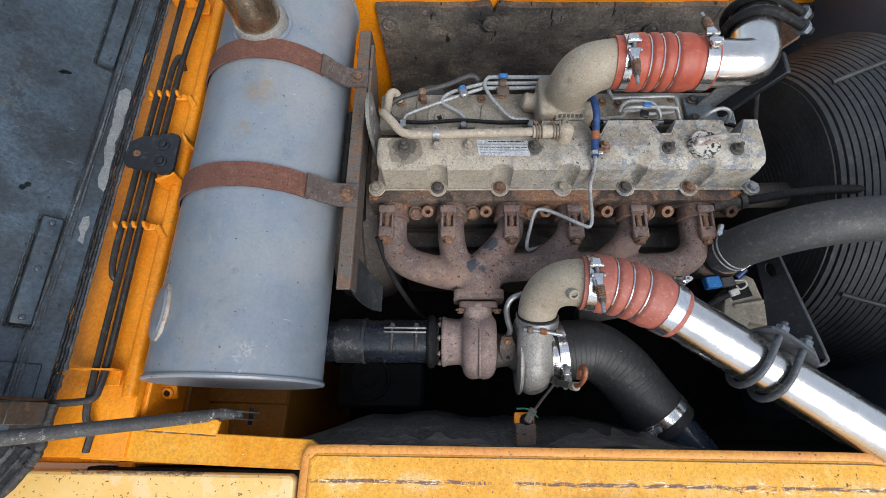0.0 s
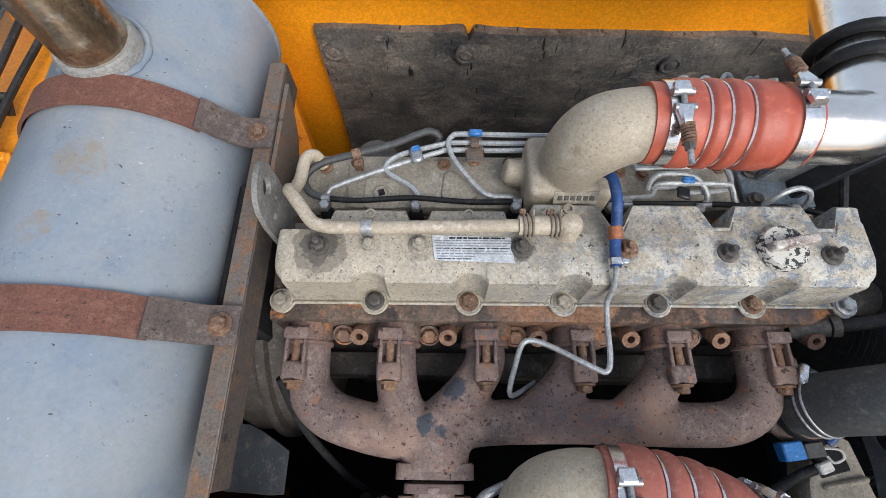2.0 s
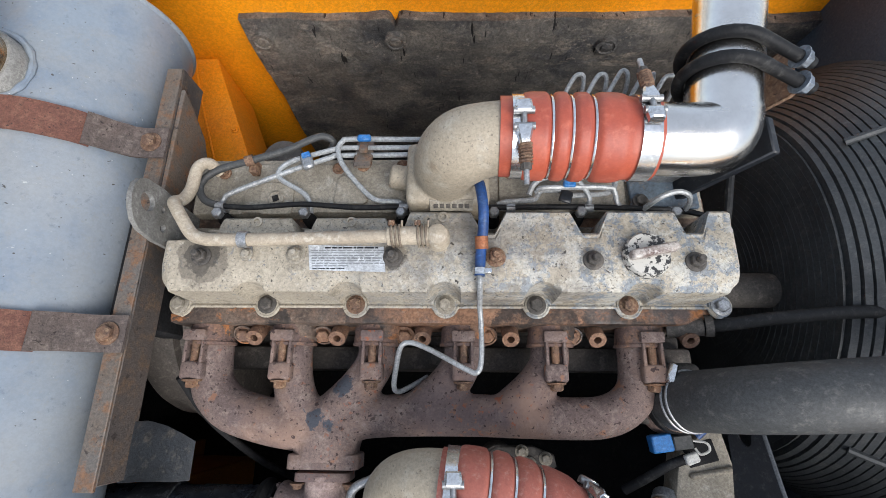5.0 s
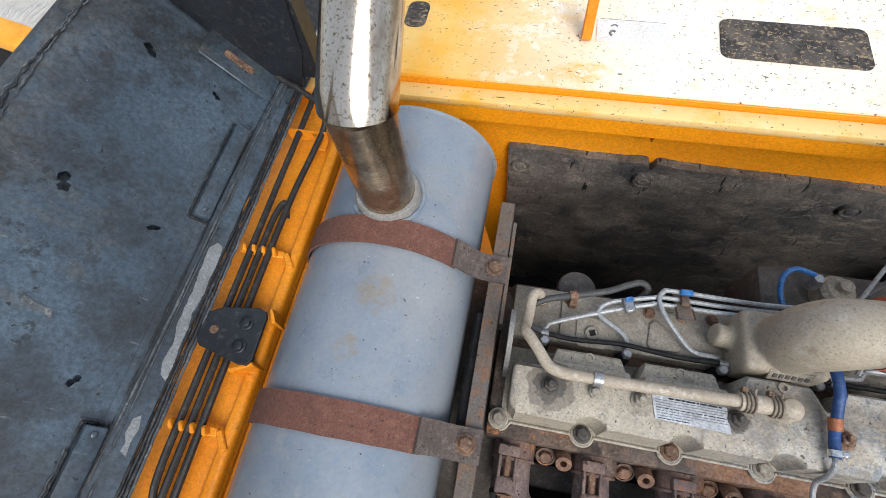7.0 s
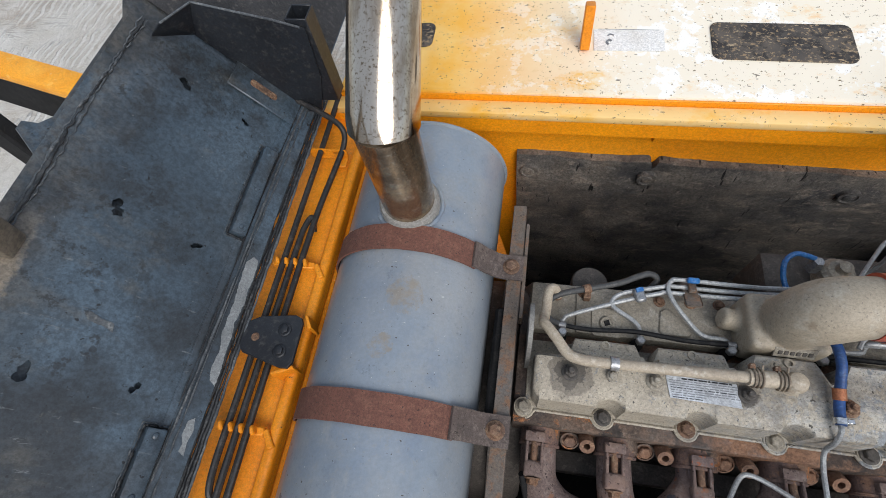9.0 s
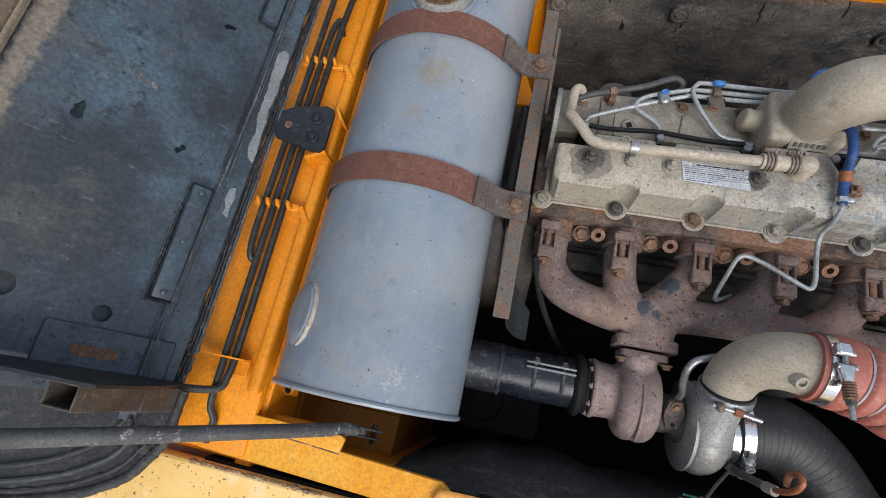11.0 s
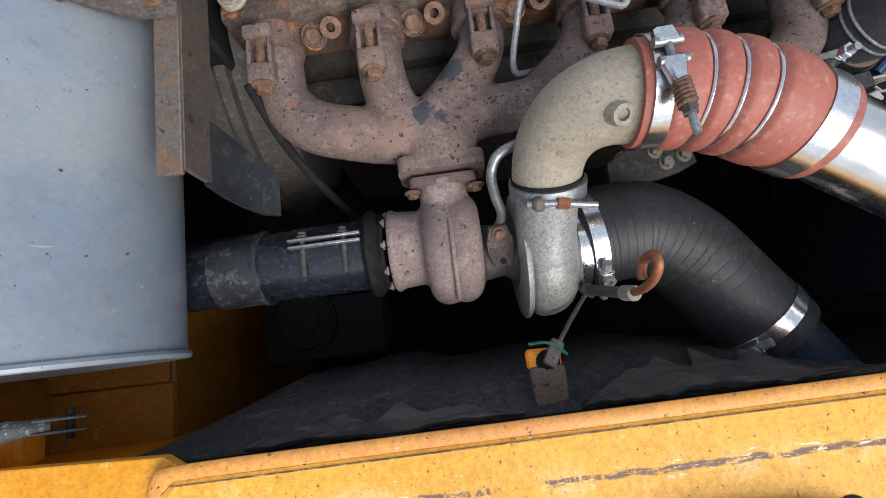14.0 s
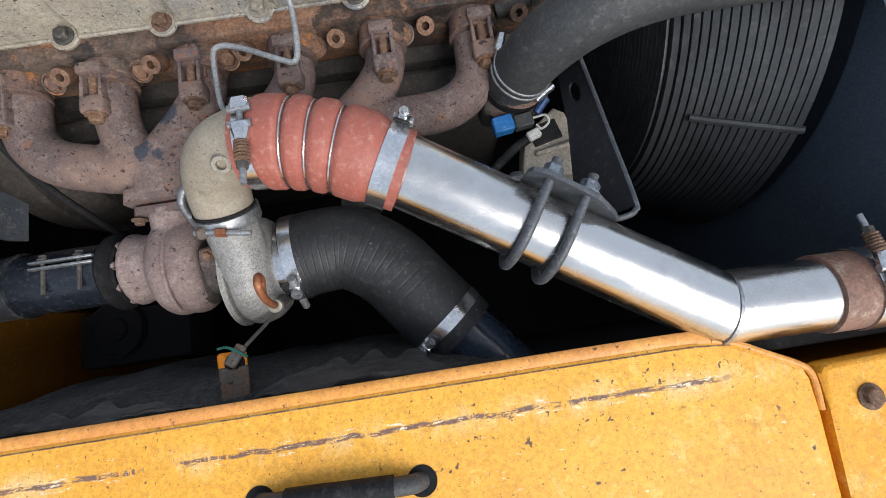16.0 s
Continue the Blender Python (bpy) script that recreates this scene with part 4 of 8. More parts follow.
cr = CRACKED.mix(cr, (0.30, 0.29, 0.265), CRACKED.times(CRACKED.ramp(CRACKED.noise(75, 8, 0.75, shift=5), 0.57, 0.61), CRACKED.ramp(CRACKED.noise(9, 3, 0.5, shift=8), 0.48, 0.58)))
CRACKED.colour(CRACKED.grain(cr, 240, 0.75, 1.25)).bump(CRACKED.noise(75, 8, 0.75, shift=5), 0.4, 0.002)
CRACKED = CRACKED.m

# ---- open hood ----
hood = thing("engine_hood", "open dark blue-black hood seen from inside, dusty and scuffed", "hood")
HX, HZ = -0.705, 2.392
HU = Vector((-0.61, 0, 0.793)).normalized()
HN = Vector((HU.z, 0, -HU.x))


def hood_pose(u, n, lean=0.0):
    """A pose on the hood: x along the hinge, y up the panel, z inwards."""
    p = Vector((HX, 0, HZ)) + HU * u + HN * n
    a = HU * math.cos(lean) + HN * math.sin(lean)
    b = HN * math.cos(lean) - HU * math.sin(lean)
    return Matrix(((0, a.x, b.x, p.x), (1, 0, 0, 0), (0, a.z, b.z, p.z), (0, 0, 0, 1)))


HM = hood_pose(0, 0)


def torn(cx, cy, r, seed, n=22):
    """The outline of a ragged hole rusted or torn through sheet."""
    rng = random.Random(seed)
    lean = rng.random() * math.pi
    out = []
    for k in range(n):
        a = 2 * math.pi * k / n
        q = r * (0.72 + 0.34 * math.cos(2 * (a - lean)) + 0.38 * (rng.random() - 0.5))
        out.append((cx + q * math.cos(a), cy + q * math.sin(a)))
    return out


def crinkle(name, pts, r, seed, mat, parent, wobble=0.002, gaps=0.35):
    """A raised ragged line of cracked seal or lifted paint along the points."""
    p = smooth_path(pts, 40)
    out = [q + Vector((noise.noise(Vector((i * 0.23, seed, 0))), 0.0, noise.noise(Vector((i * 0.23, seed, 9))) * 0.5)) * wobble for i, q in enumerate(p)]
    return part(name, tube(B(), out, lambda t: r * max(0.12, 0.8 + 0.9 * noise.noise(Vector((t * 30, seed, 2))) + gaps * noise.noise(Vector((t * 11, seed, 5)))), 8, smooth=False), mat, parent)


holes = [torn(0.641, 0.24, 0.015, 1), torn(0.372, 0.246, 0.014, 2), disc(0.111, 0.239, 0.016, 18), torn(0.919, 0.24, 0.013, 4), torn(0.633, 0.108, 0.009, 5), torn(0.383, 0.108, 0.009, 6), torn(0.915, 0.119, 0.009, 7), disc(0.101, 0.120, 0.0125, 18)]
part("panel", sheet(B(), [(0.03, 0.045), (1.010, 0.045), (1.012, 0.255), (0.975, 0.313), (0.985, 0.345), (0.03, 0.345)], -0.003, HM, holes), HOOD, hood)
part("outer_skin", sheet(B(), [(-0.015, -0.005), (1.60, -0.005), (1.60, 0.55), (1.12, 0.46), (1.065, 0.425), (1.044, 0.396), (0.985, 0.371), (0.79, 0.372), (0.745, 0.372), (0.724, 0.382), (0.715, 0.40), (0.70, 0.40), (0.66, 0.347), (0.40, 0.345), (0.02, 0.33), (-0.015, 0.20)], -0.004, hood_pose(0, -0.020)), HOOD, hood)
part("hinge_strip", sheet(B(), [(-0.04, 0.0), (1.13, 0.0), (1.13, 0.055), (-0.04, 0.055)], 0.004, hood_pose(-0.005, 0.004, -0.12)), HOOD, hood)
SEAL = mottled("cracked_black_seal", (0.017, 0.019, 0.022), (0.010, 0.010, 0.011), (0.085, 0.088, 0.088), 0.5, 0.0, 14, 110, 0.5, 0.003).m
LIFTED = mottled("lifted_grey_paint", (0.085, 0.096, 0.105), (0.035, 0.040, 0.046), (0.20, 0.205, 0.20), 0.55, 0.0, 24, 130, 0.5, 0.002).m
for k, (u0, u1, rr, mt) in enumerate(((0.040, 0.021, 0.0024, LIFTED), (0.047, 0.030, 0.0017, SEAL), (0.033, 0.014, 0.0013, LIFTED))):
    crinkle("lifted_fold", [HM @ Vector((y, u0 + (u1 - u0) * y / 1.05 + 0.002 * math.sin(y * 9 + k), 0.0085)) for y in (0.02, 0.14, 0.30, 0.50, 0.72, 0.90, 1.05)], rr, 3 + k, mt, hood, 0.0012, 0.8)
for k, (dx, rr, mt) in enumerate(((-0.016, 0.0046, SEAL), (-0.008, 0.0034, LIFTED), (0.000, 0.0058, SEAL), (0.007, 0.0036, SEAL), (0.0125, 0.0048, SEAL), (0.018, 0.0030, LIFTED))):
    crinkle("rim_seal", [(HX + 0.003 + dx, y, 2.392 - 0.008 * min(1.0, y * 10) - abs(dx) * 0.25) for y in (0.0, 0.05, 0.1, 0.25, 0.45, 0.65, 0.85, 1.0, 1.14)], rr, 20 + 3 * k, mt, hood, 0.0018, 0.3)
for y0, y1, u0, u1 in ((0.141, 0.333, 0.043, 0.073), (0.680, 0.880, 0.041, 0.069)):
    yc, uc = (y0 + y1) / 2, (u0 + u1) / 2
    st = part("stiffener", box(B(), (0, 0, 0), (y1 - y0, u1 - u0, 0.020), HM @ pose(yc, uc, 0.010), 0.003, 2), HOOD, hood)
    for off, zz, rr, mt in ((0.0020, 0.003, 0.0018, SEAL), (0.0060, 0.003, 0.0009, LIFTED)):
        for q0, q1 in (((y0 - off, u0 - off), (y1 + off, u0 - off)), ((y1 + off, u0 - off), (y1 + off, u1 + off)), ((y1 + off, u1 + off), (y0 - off, u1 + off)), ((y0 - off, u1 + off), (y0 - off, u0 - off))):
            crinkle("paint_edge", [HM @ Vector((q0[0] + (q1[0] - q0[0]) * f, q0[1] + (q1[1] - q0[1]) * f, zz)) for f in (0, 0.33, 0.67, 1)], rr, y0 * 10 + zz * 100, mt, st, 0.0014, 0.6)
    for k in (-0.085, 0.0, 0.085):
        part("rivet", lathe(B(), [(0.0055, 0), (0.0045, 0.002), (0.002, 0.003)], HM @ pose(yc + k, uc, 0.0198), 10), HOOD, st)
PEEL = mottled("bare_primer", (0.20, 0.215, 0.22), (0.15, 0.16, 0.165), (0.27, 0.28, 0.28), 0.6, 0.0, 14, 90, 0.1).m


def blotch(name, pts, mat, m, parent, seed, jag=0.3):
    """A thin irregular patch of bare primer."""
    rng = random.Random(seed)
    out = []
    for i, (x, y) in enumerate(pts):
        x2, y2 = pts[(i + 1) % len(pts)]
        for k in range(8):
            t = k / 8
            ln = math.hypot(x2 - x, y2 - y)
            out.append((x + (x2 - x) * t + (rng.random() - 0.5) * jag * ln * 0.12, y + (y2 - y) * t + (rng.random() - 0.5) * jag * ln * 0.12))
    return part(name, sheet(B(), out, 0.0006, m), mat, parent)


blotch("bare_patch", [(0.654, 0.014), (0.650, 0.004), (0.618, 0.001), (0.590, 0.003), (0.560, 0.001), (0.524, 0.006), (0.500, 0.002), (0.469, 0.003), (0.440, 0.000), (0.412, 0.001), (0.420, 0.012), (0.440, 0.017), (0.470, 0.013), (0.499, 0.020), (0.560, 0.019), (0.596, 0.023), (0.640, 0.024)], PEEL, hood_pose(-0.005, 0.0088, -0.12), hood, 3, 0.4)
blotch("bare_patch", [(0.300, 0.009), (0.306, 0.019), (0.318, 0.017), (0.330, 0.023), (0.352, 0.021), (0.358, 0.012), (0.338, 0.008), (0.322, 0.011)], PEEL, hood_pose(-0.005, 0.0088, -0.12), hood, 5)
blotch("scuff", [(0.452, 0.168), (0.456, 0.176), (0.461, 0.205), (0.470, 0.214), (0.474, 0.206), (0.468, 0.190), (0.466, 0.172)], LIFTED, hood_pose(0, 0.0006), hood, 7)
# fold at the outer edge, the grille wall and its beam
part("flange", sheet(B(), [(0.47, 0), (1.00, 0), (0.98, 0.020), (0.47, 0.020)], -0.003, hood_pose(0.345, 0.0, 0.10)), HOOD, hood)
for k in range(3):
    crinkle("weld_seam", [hood_pose(0.3445 + 0.004 * (k - 1), 0.002) @ Vector((0.03 + 0.12 * i, 0.003 * math.sin(i * 2.1 + k), 0.001)) for i in range(9)], 0.0017, 60 + k, (LIFTED, SEAL, LIFTED)[k], hood, 0.005, 0.9)
GP = Vector((HX, 0, HZ)) + HU * 0.345
GM = Matrix(((0, 0.287, 0.958, GP.x), (1, 0, 0, 0), (0, 0.958, -0.287, GP.z), (0, 0, 0, 1)))
gh = [rounded(0.031, 0.0265, 0.006, 2, 0.451 - 0.040 * i, 0.0605 + 0.0345 * j) for i in range(13) for j in range(8)]
grille = part("grille", sheet(B(), [(-0.12, 0), (0.50, 0), (0.50, 0.36), (-0.12, 0.36)], -0.003, GM, gh), DUST, hood, "dusty square-holed grille")
part("grille_frame", box(B(), (0, 0, 0), (0.60, 0.010, 0.008), GM @ pose(0.19, 0.012, 0.006), 0.002), DUST, grille)
part("grille_frame", box(B(), (0, 0, 0), (0.010, 0.34, 0.008), GM @ pose(0.490, 0.18, 0.006), 0.002), DUST, grille)
part("beam", box(B(), (0, 0, 0), (0.040, 0.38, 0.034), GM @ pose(0.528, 0.18, 0.010), 0.005, 2), HOOD, hood)


FLAP = mottled("greasy_rubber_flap", (0.030, 0.029, 0.030), (0.014, 0.014, 0.015), (0.095, 0.088, 0.078), 0.55, 0.0, 12, 70, 0.6, 0.004).m
GREASY = mottled("greasy_brown_steel", (0.085, 0.070, 0.058), (0.040, 0.036, 0.034), (0.19, 0.125, 0.075), 0.6, 0.0, 14, 60, 0.35).m


def hood_end(y, s):
    """End wall with a bracket plate, a slot worn to rust and a square tube."""
    corner = [(-0.905, 2.648), (-0.915, 2.680), (-0.835, 2.672)] if s < 0 else [(-0.868, 2.600), (-0.834, 2.668)]
    # black paint carries the end wall's shade; the hood itself is blue-black
    wall = part("end_wall", prism(B(), [(-0.715, 2.40)] + corner + [(-0.690, 2.632), (-0.630, 2.615), (-0.640, 2.50), (-0.672, 2.40)], 0.004, Matrix(((1, 0, 0, 0), (0, 0, 1, y), (0, 1, 0, 0), (0, 0, 0, 1)))), BLACK_PAINT, hood)
    pl = part("bracket_plate", box(B(), (0, 0, 0), (0.074, 0.17, 0.005), HM @ pose(y - s * 0.024, 0.095, 0.006), 0.002), HOOD, hood)
    part("worn_slot", prism(B(), rounded(0.015, 0.060, 0.006), 0.0012, HM @ pose(y - s * 0.026, 0.112, 0.0087)), RUSTY_BOLT, pl)
    tx, tz = (-0.685, 2.598) if s < 0 else (-0.645, 2.632)
    for dx, dy, w, h in ((0.020, 0, 0.003, 0.042), (-0.020, 0, 0.003, 0.042), (0, 0.020, 0.042, 0.003), (0, -0.020, 0.042, 0.003)):
        if s > 0:
            part("square_tube", box(B(), (tx + dx, y + 0.026 + dy, tz - 0.10), (w, h, 0.20), None, 0.0008), BLACK_PAINT, wall)
        else:
            part("square_tube", box(B(), (tx + dx, y - 0.018 + dy * 0.7, tz - 0.066), (w, max(0.003, h * 0.74 if h > 0.01 else h), 0.132), None, 0.0008), GREASY, wall)
    if s > 0:
        part("gusset_plate", box(B(), (-0.658, y + 0.03, 2.475), (0.004, 0.050, 0.10), None, 0.001), HOOD, wall)
    else:
        part("gusset_plate", box(B(), (-0.664, y - 0.018, 2.455), (0.004, 0.034, 0.070), None, 0.001), GREASY, wall)


hood_end(1.030, 1)
A, C = HM @ Vector((1.032, 0.262, 0)), HM @ Vector((0.968, 0.320, 0))
rise = HN * 0.045
# corner wall in the same black, shade put into its colour
part("corner_wall", loft(B(), [[A, Vector((-0.834, 1.032, 2.668)), Vector((-0.838, 1.036, 2.670)), A + Vector((-0.003, 0.004, 0))], [C, C + rise, C + rise + Vector((-0.003, 0.004, 0)), C + Vector((-0.003, 0.004, 0))]]), BLACK_PAINT, hood)
part("fold", tube(B(), [(-0.640, 1.031, 2.618), (-0.690, 1.031, 2.634), (-0.834, 1.032, 2.669), tuple(C + rise)], 0.0022, 8, smooth=False), LIFTED, hood)
part("end_skin", sheet(B(), [(1.045, 0.0), (1.58, 0.0), (1.58, 0.52), (1.16, 0.455), (1.09, 0.43), (1.045, 0.395)], -0.003, hood_pose(0, -0.014)), FLAP, hood)
hood_end(0.020, -1)
edge = [(-0.658, 0.016), (-0.660, -0.050), (-0.666, -0.068), (-0.677, -0.085), (-0.697, -0.112), (-0.732, -0.135), (-0.776, -0.156), (-0.86, -0.182), (-0.96, -0.20)]
flap = part("end_flap", prism(B(), edge + [(-1.10, -0.16), (-1.10, 0.016)], 0.008, pose(0, 0, 2.409), 0.003), FLAP, hood, "greasy black rubber flap at the end of the hood")
part("flap_lip", tube(B(), [(x, y, 2.415) for x, y in edge], lambda t: 0.0075 * (1 + 0.35 * noise.noise(Vector((t * 40, 3, 0)))), 12, 12), FLAP, flap)
for k, f in enumerate((0.016, 0.034, 0.060)):
    part("flap_ridge", tube(B(), [(x - f * (1.0 if y < -0.04 else 0.7), y + f * (0.55 if y < -0.06 else 0.0), 2.4165 + 0.002 * k) for x, y in edge[1:]], lambda t, k=k: 0.0042 * (1 + 0.5 * noise.noise(Vector((t * 30, 7 + k, 0)))), 8, 10), FLAP if k != 1 else HOSE_GREY, flap)
part("bolt_hole", lathe(B(), [(0.0055, 0), (0.0055, 0.0008), (0.0005, 0.001)], pose(-0.735, -0.070, 2.417), 14), UNLIT_BLACK, flap)
stay = thing("hood_stay", "grey steel hood stay rod pinned to the bay", "stay rod")
part("rod", tube(B(), [(-0.425, 0.005, 2.306), (-0.60, -0.028, 2.513), (-0.80, -0.0653, 2.750), (-1.35, -0.168, 3.401)], 0.0105, 16, smooth=False), CRACKED, stay)
part("flattened_end", tube(B(), [(-0.428, 0.0054, 2.309), (-0.414, 0.0042, 2.294), (-0.402, 0.0035, 2.283)], lambda t: 0.0105 - 0.004 * t, 16, 2), CRACKED, stay)
for s in (-1, 1):
    part("fork", box(B(), (-0.396, 0.0032 + s * 0.0065, 2.278), (0.046, 0.003, 0.016), pose(0, 0, 0, 0, 42, -5), 0.001), CRACKED, stay)
part("pin", tube(B(), [(-0.390, -0.013, 2.271), (-0.390, 0.018, 2.271)], 0.004, 10, smooth=False), DARK, stay)

# ---- pipes along the left rail ----
PIPE_BLACK = mottled("worn_black_pipe", (0.022, 0.021, 0.021), (0.012, 0.012, 0.012), (0.07, 0.06, 0.05), 0.5, 0.0, 16, 80, 0.2).m
RX = (-0.668, -0.649, -0.630)


def rail_pipe(pts):
    return line("hydraulic_pipe", "thin black steel pipe clipped along the orange rail", "pipe", pts, 0.0062, PIPE_BLACK, "rail pipes")


rail_pipe([(RX[0] + 0.006, 1.12, 2.372), (RX[0] + 0.004, 0.96, 2.366), (RX[0], 0.80, 2.360), (RX[0], 0.60, 2.360), (RX[0], 0.40, 2.360), (RX[0], 0.30, 2.360), (RX[0] + 0.004, 0.255, 2.356), (RX[0] + 0.012, 0.245, 2.345)])
rail_pipe([(RX[1] + 0.018, 0.750, 2.345), (RX[1] + 0.012, 0.775, 2.360), (RX[1] + 0.004, 0.755, 2.362), (RX[1], 0.70, 2.360), (RX[1], 0.45, 2.360), (RX[1] + 0.002, 0.20, 2.360), (RX[1] + 0.004, 0.06, 2.360), (RX[1] + 0.002, 0.0, 2.352), (RX[1] + 0.010, -0.025, 2.342), (RX[1] + 0.004, -0.06, 2.334)])
rail_pipe([(-0.745, 1.035, 2.425), (-0.715, 1.030, 2.428), (-0.640, 1.000, 2.412), (-0.612, 0.982, 2.396), (-0.612, 0.960, 2.372), (-0.620, 0.90, 2.362), (RX[2], 0.75, 2.360), (RX[2], 0.40, 2.360), (-0.627, 0.12, 2.360), (-0.628, 0.050, 2.362), (-0.636, 0.026, 2.366), (-0.675, 0.018, 2.388), (-0.725, 0.016, 2.418), (-0.748, 0.024, 2.424), (-0.757, 0.040, 2.422)])


def pipe_clip(y, xs):
    c = thing("pipe_clip", "orange painted pipe clip on the rail", "pipe clip", "rail clips")
    part("base", box(B(), ((xs[0] + xs[-1]) / 2, y, 2.350), (xs[-1] - xs[0] + 0.03, 0.014, 0.010), None, 0.002), ORANGE, c)
    for x in xs:
        part("finger", box(B(), (x, y, 2.362), (0.007, 0.016, 0.020), pose(0, 0, 0, 12, 0, 20), 0.003), ORANGE, c)
    part("tab", box(B(), (xs[-1] + 0.026, y - 0.010, 2.345), (0.012, 0.034, 0.020), pose(0, 0, 0, 0, 0, 35), 0.002), ORANGE, c)


pipe_clip(0.670, (-0.678, -0.659, -0.640, -0.619))
pipe_clip(0.356, (-0.678, -0.659, -0.640, -0.619))


def pipe_bracket(y, s):
    c = thing("pipe_bracket", "orange steel cross bracket with holes for the pipes", "bracket", "rail brackets")
    part("plate", sheet(B(), rounded(0.088, 0.030, 0.004, 2), 0.003, Matrix(((1, 0, 0, -0.648), (0, 0, 1, y), (0, 1, 0, 2.357), (0, 0, 0, 1))), [disc(-0.018, 0.003, 0.0075), disc(0.018, 0.003, 0.0075)]), ORANGE, c)
    part("foot", box(B(), (-0.622, y - s * 0.012, 2.345), (0.034, 0.026, 0.006), None, 0.001), ORANGE, c)


pipe_bracket(0.945, 1)
pipe_bracket(0.075, 1)
guardp = thing("latch_plate", "black steel plate with two bolts over the rail pipes", "plate")
part("plate", prism(B(), [(-0.682, 0.536), (-0.660, 0.548), (-0.596, 0.557), (-0.583, 0.552), (-0.578, 0.542), (-0.577, 0.470), (-0.584, 0.460), (-0.600, 0.460), (-0.676, 0.478), (-0.686, 0.490), (-0.688, 0.505)], 0.006, pose(0, 0, 2.376), 0.002), BLACK_PAINT, guardp)
bolt(guardp, (-0.608, 0.527, 2.382), r=0.0085, h=0.006, mat=BLACK_PAINT)
bolt(guardp, (-0.606, 0.488, 2.382), r=0.0085, h=0.006, mat=BLACK_PAINT)
part("rivet", lathe(B(), [(0.008, 0), (0.006, 0.003)], pose(-0.660, 0.508, 2.382), 12), RUSTY_BOLT, guardp)
part("foot", box(B(), (-0.594, 0.457, 2.355), (0.040, 0.006, 0.045), pose(0, 0, 0, 0, 0, 25), 0.001), ORANGE, guardp)
part("foot", box(B(), (-0.572, 0.548, 2.355), (0.026, 0.006, 0.045), pose(0, 0, 0, 0, 0, -60), 0.001), ORANGE, guardp)

# ---- muffler ----
muffler = thing("muffler", "large grey painted exhaust muffler with dents and dust", "muffler")
MX, MZ, MR = -0.3995, 2.3275, 0.1500
mm = frame_on((MX, 0.056, MZ), (0, 1, 0))
MUFFLER = muffler_paint()
part("shell", lathe(B(), [(MR, 0.007), (MR, 0.25), (MR, 0.45), (MR, 0.65), (MR, 0.881)], mm, 96, caps=False), MUFFLER, muffler)
for h0, sg in ((0.0, 1), (0.888, -1)):
    part("end_cap", lathe(B(), [(0.004, h0 + sg * 0.014), (MR - 0.02, h0 + sg * 0.012), (MR - 0.006, h0 + sg * 0.003), (MR + 0.000, h0 + sg * 0.000), (MR + 0.003, h0 + sg * 0.001), (MR + 0.0043, h0 + sg * 0.004), (MR + 0.003, h0 + sg * 0.007), (MR - 0.0005, h0 + sg * 0.009)], mm, 96, caps=False), MUFFLER, muffler)
pn = Vector((-0.106, 0, 0.109)).normalized()
pp = Vector((MX, 0.165, MZ)) + pn * (MR - 0.006)
patch = part("welded_patch", lathe(B(), [(0.050, 0), (0.049, 0.005), (0.043, 0.010), (0.020, 0.0125), (0.0, 0.013)], frame_on(pp, pn, (0, 1, 0)) @ Matrix.Diagonal((0.80, 1.02, 1, 1)), 40), MUFFLER, muffler)
part("weld_rim", tube(B(), [frame_on(pp, pn, (0, 1, 0)) @ Vector((0.040 * math.cos(a), 0.051 * math.sin(a), 0.004)) for a in (radians(-70 + 10 * k) for k in range(15))], 0.004, 8, 2), mottled("bare_weld_scale", (0.42, 0.40, 0.37), (0.30, 0.2, 0.13), (0.6, 0.6, 0.58), 0.6, 0.2, 30, 120, 0.3).m, patch)


def strap(y, yb, w):
    """A strap round the shell at y, bolted down beside it at yb."""
    s = thing("muffler_strap", "rusty steel strap round the muffler", "strap", "muffler straps")
    rr = MR + 0.0025
    sec = []
    for k in range(61):
        a = radians(-52 + 205 * k / 60)
        yy = y + (yb - y) * 0.5 * max(0.0, 1 - k / 14) + 0.0002 * math.sin(k * 0.9 + y * 9)
        sec.append([(MX - q * math.sin(a), yy + e, MZ + q * math.cos(a)) for q, e in ((rr, -w / 2), (rr, w / 2), (rr + 0.004, w / 2), (rr + 0.004, -w / 2))])
    part("band", loft(B(), sec), STRAP, s)
    tab = []
    for k in range(5):
        a = radians(48 + 3 * k)
        tab.append((MX + (rr + 0.0045) * math.sin(a), MZ + (rr + 0.0045) * math.cos(a), math.sin(a), math.cos(a), 0.5 + 0.1 * k))
    tab += [(-0.254, 2.398, 0.80, 0.60, 0.93), (-0.244, 2.388, 0.6, 0.8, 0.97), (-0.232, 2.383, 0.15, 1, 1), (-0.194, 2.381, 0, 1, 1)]
    part("tab", loft(B(), [[(x + nx * h, y + (yb - y) * f + e, z + nz * h) for h, e in ((0, -w / 2), (0, w / 2), (0.005, w / 2), (0.005, -w / 2))] for x, z, nx, nz, f in tab]), TAB, s, "greyed bare steel tab")
    bolt(s, (-0.216, yb, 2.387), r=0.0105, h=0.009)
    return s


strap(0.404, 0.410, 0.048)
strap(0.685, 0.691, 0.048)
angle = thing("support_angle", "rusty steel angle bar carrying the muffler straps", "angle bar")
part("flange", box(B(), (-0.2095, 0.525, 2.377), (0.025, 0.606, 0.006), bevel=0.001), BRACKET, angle)
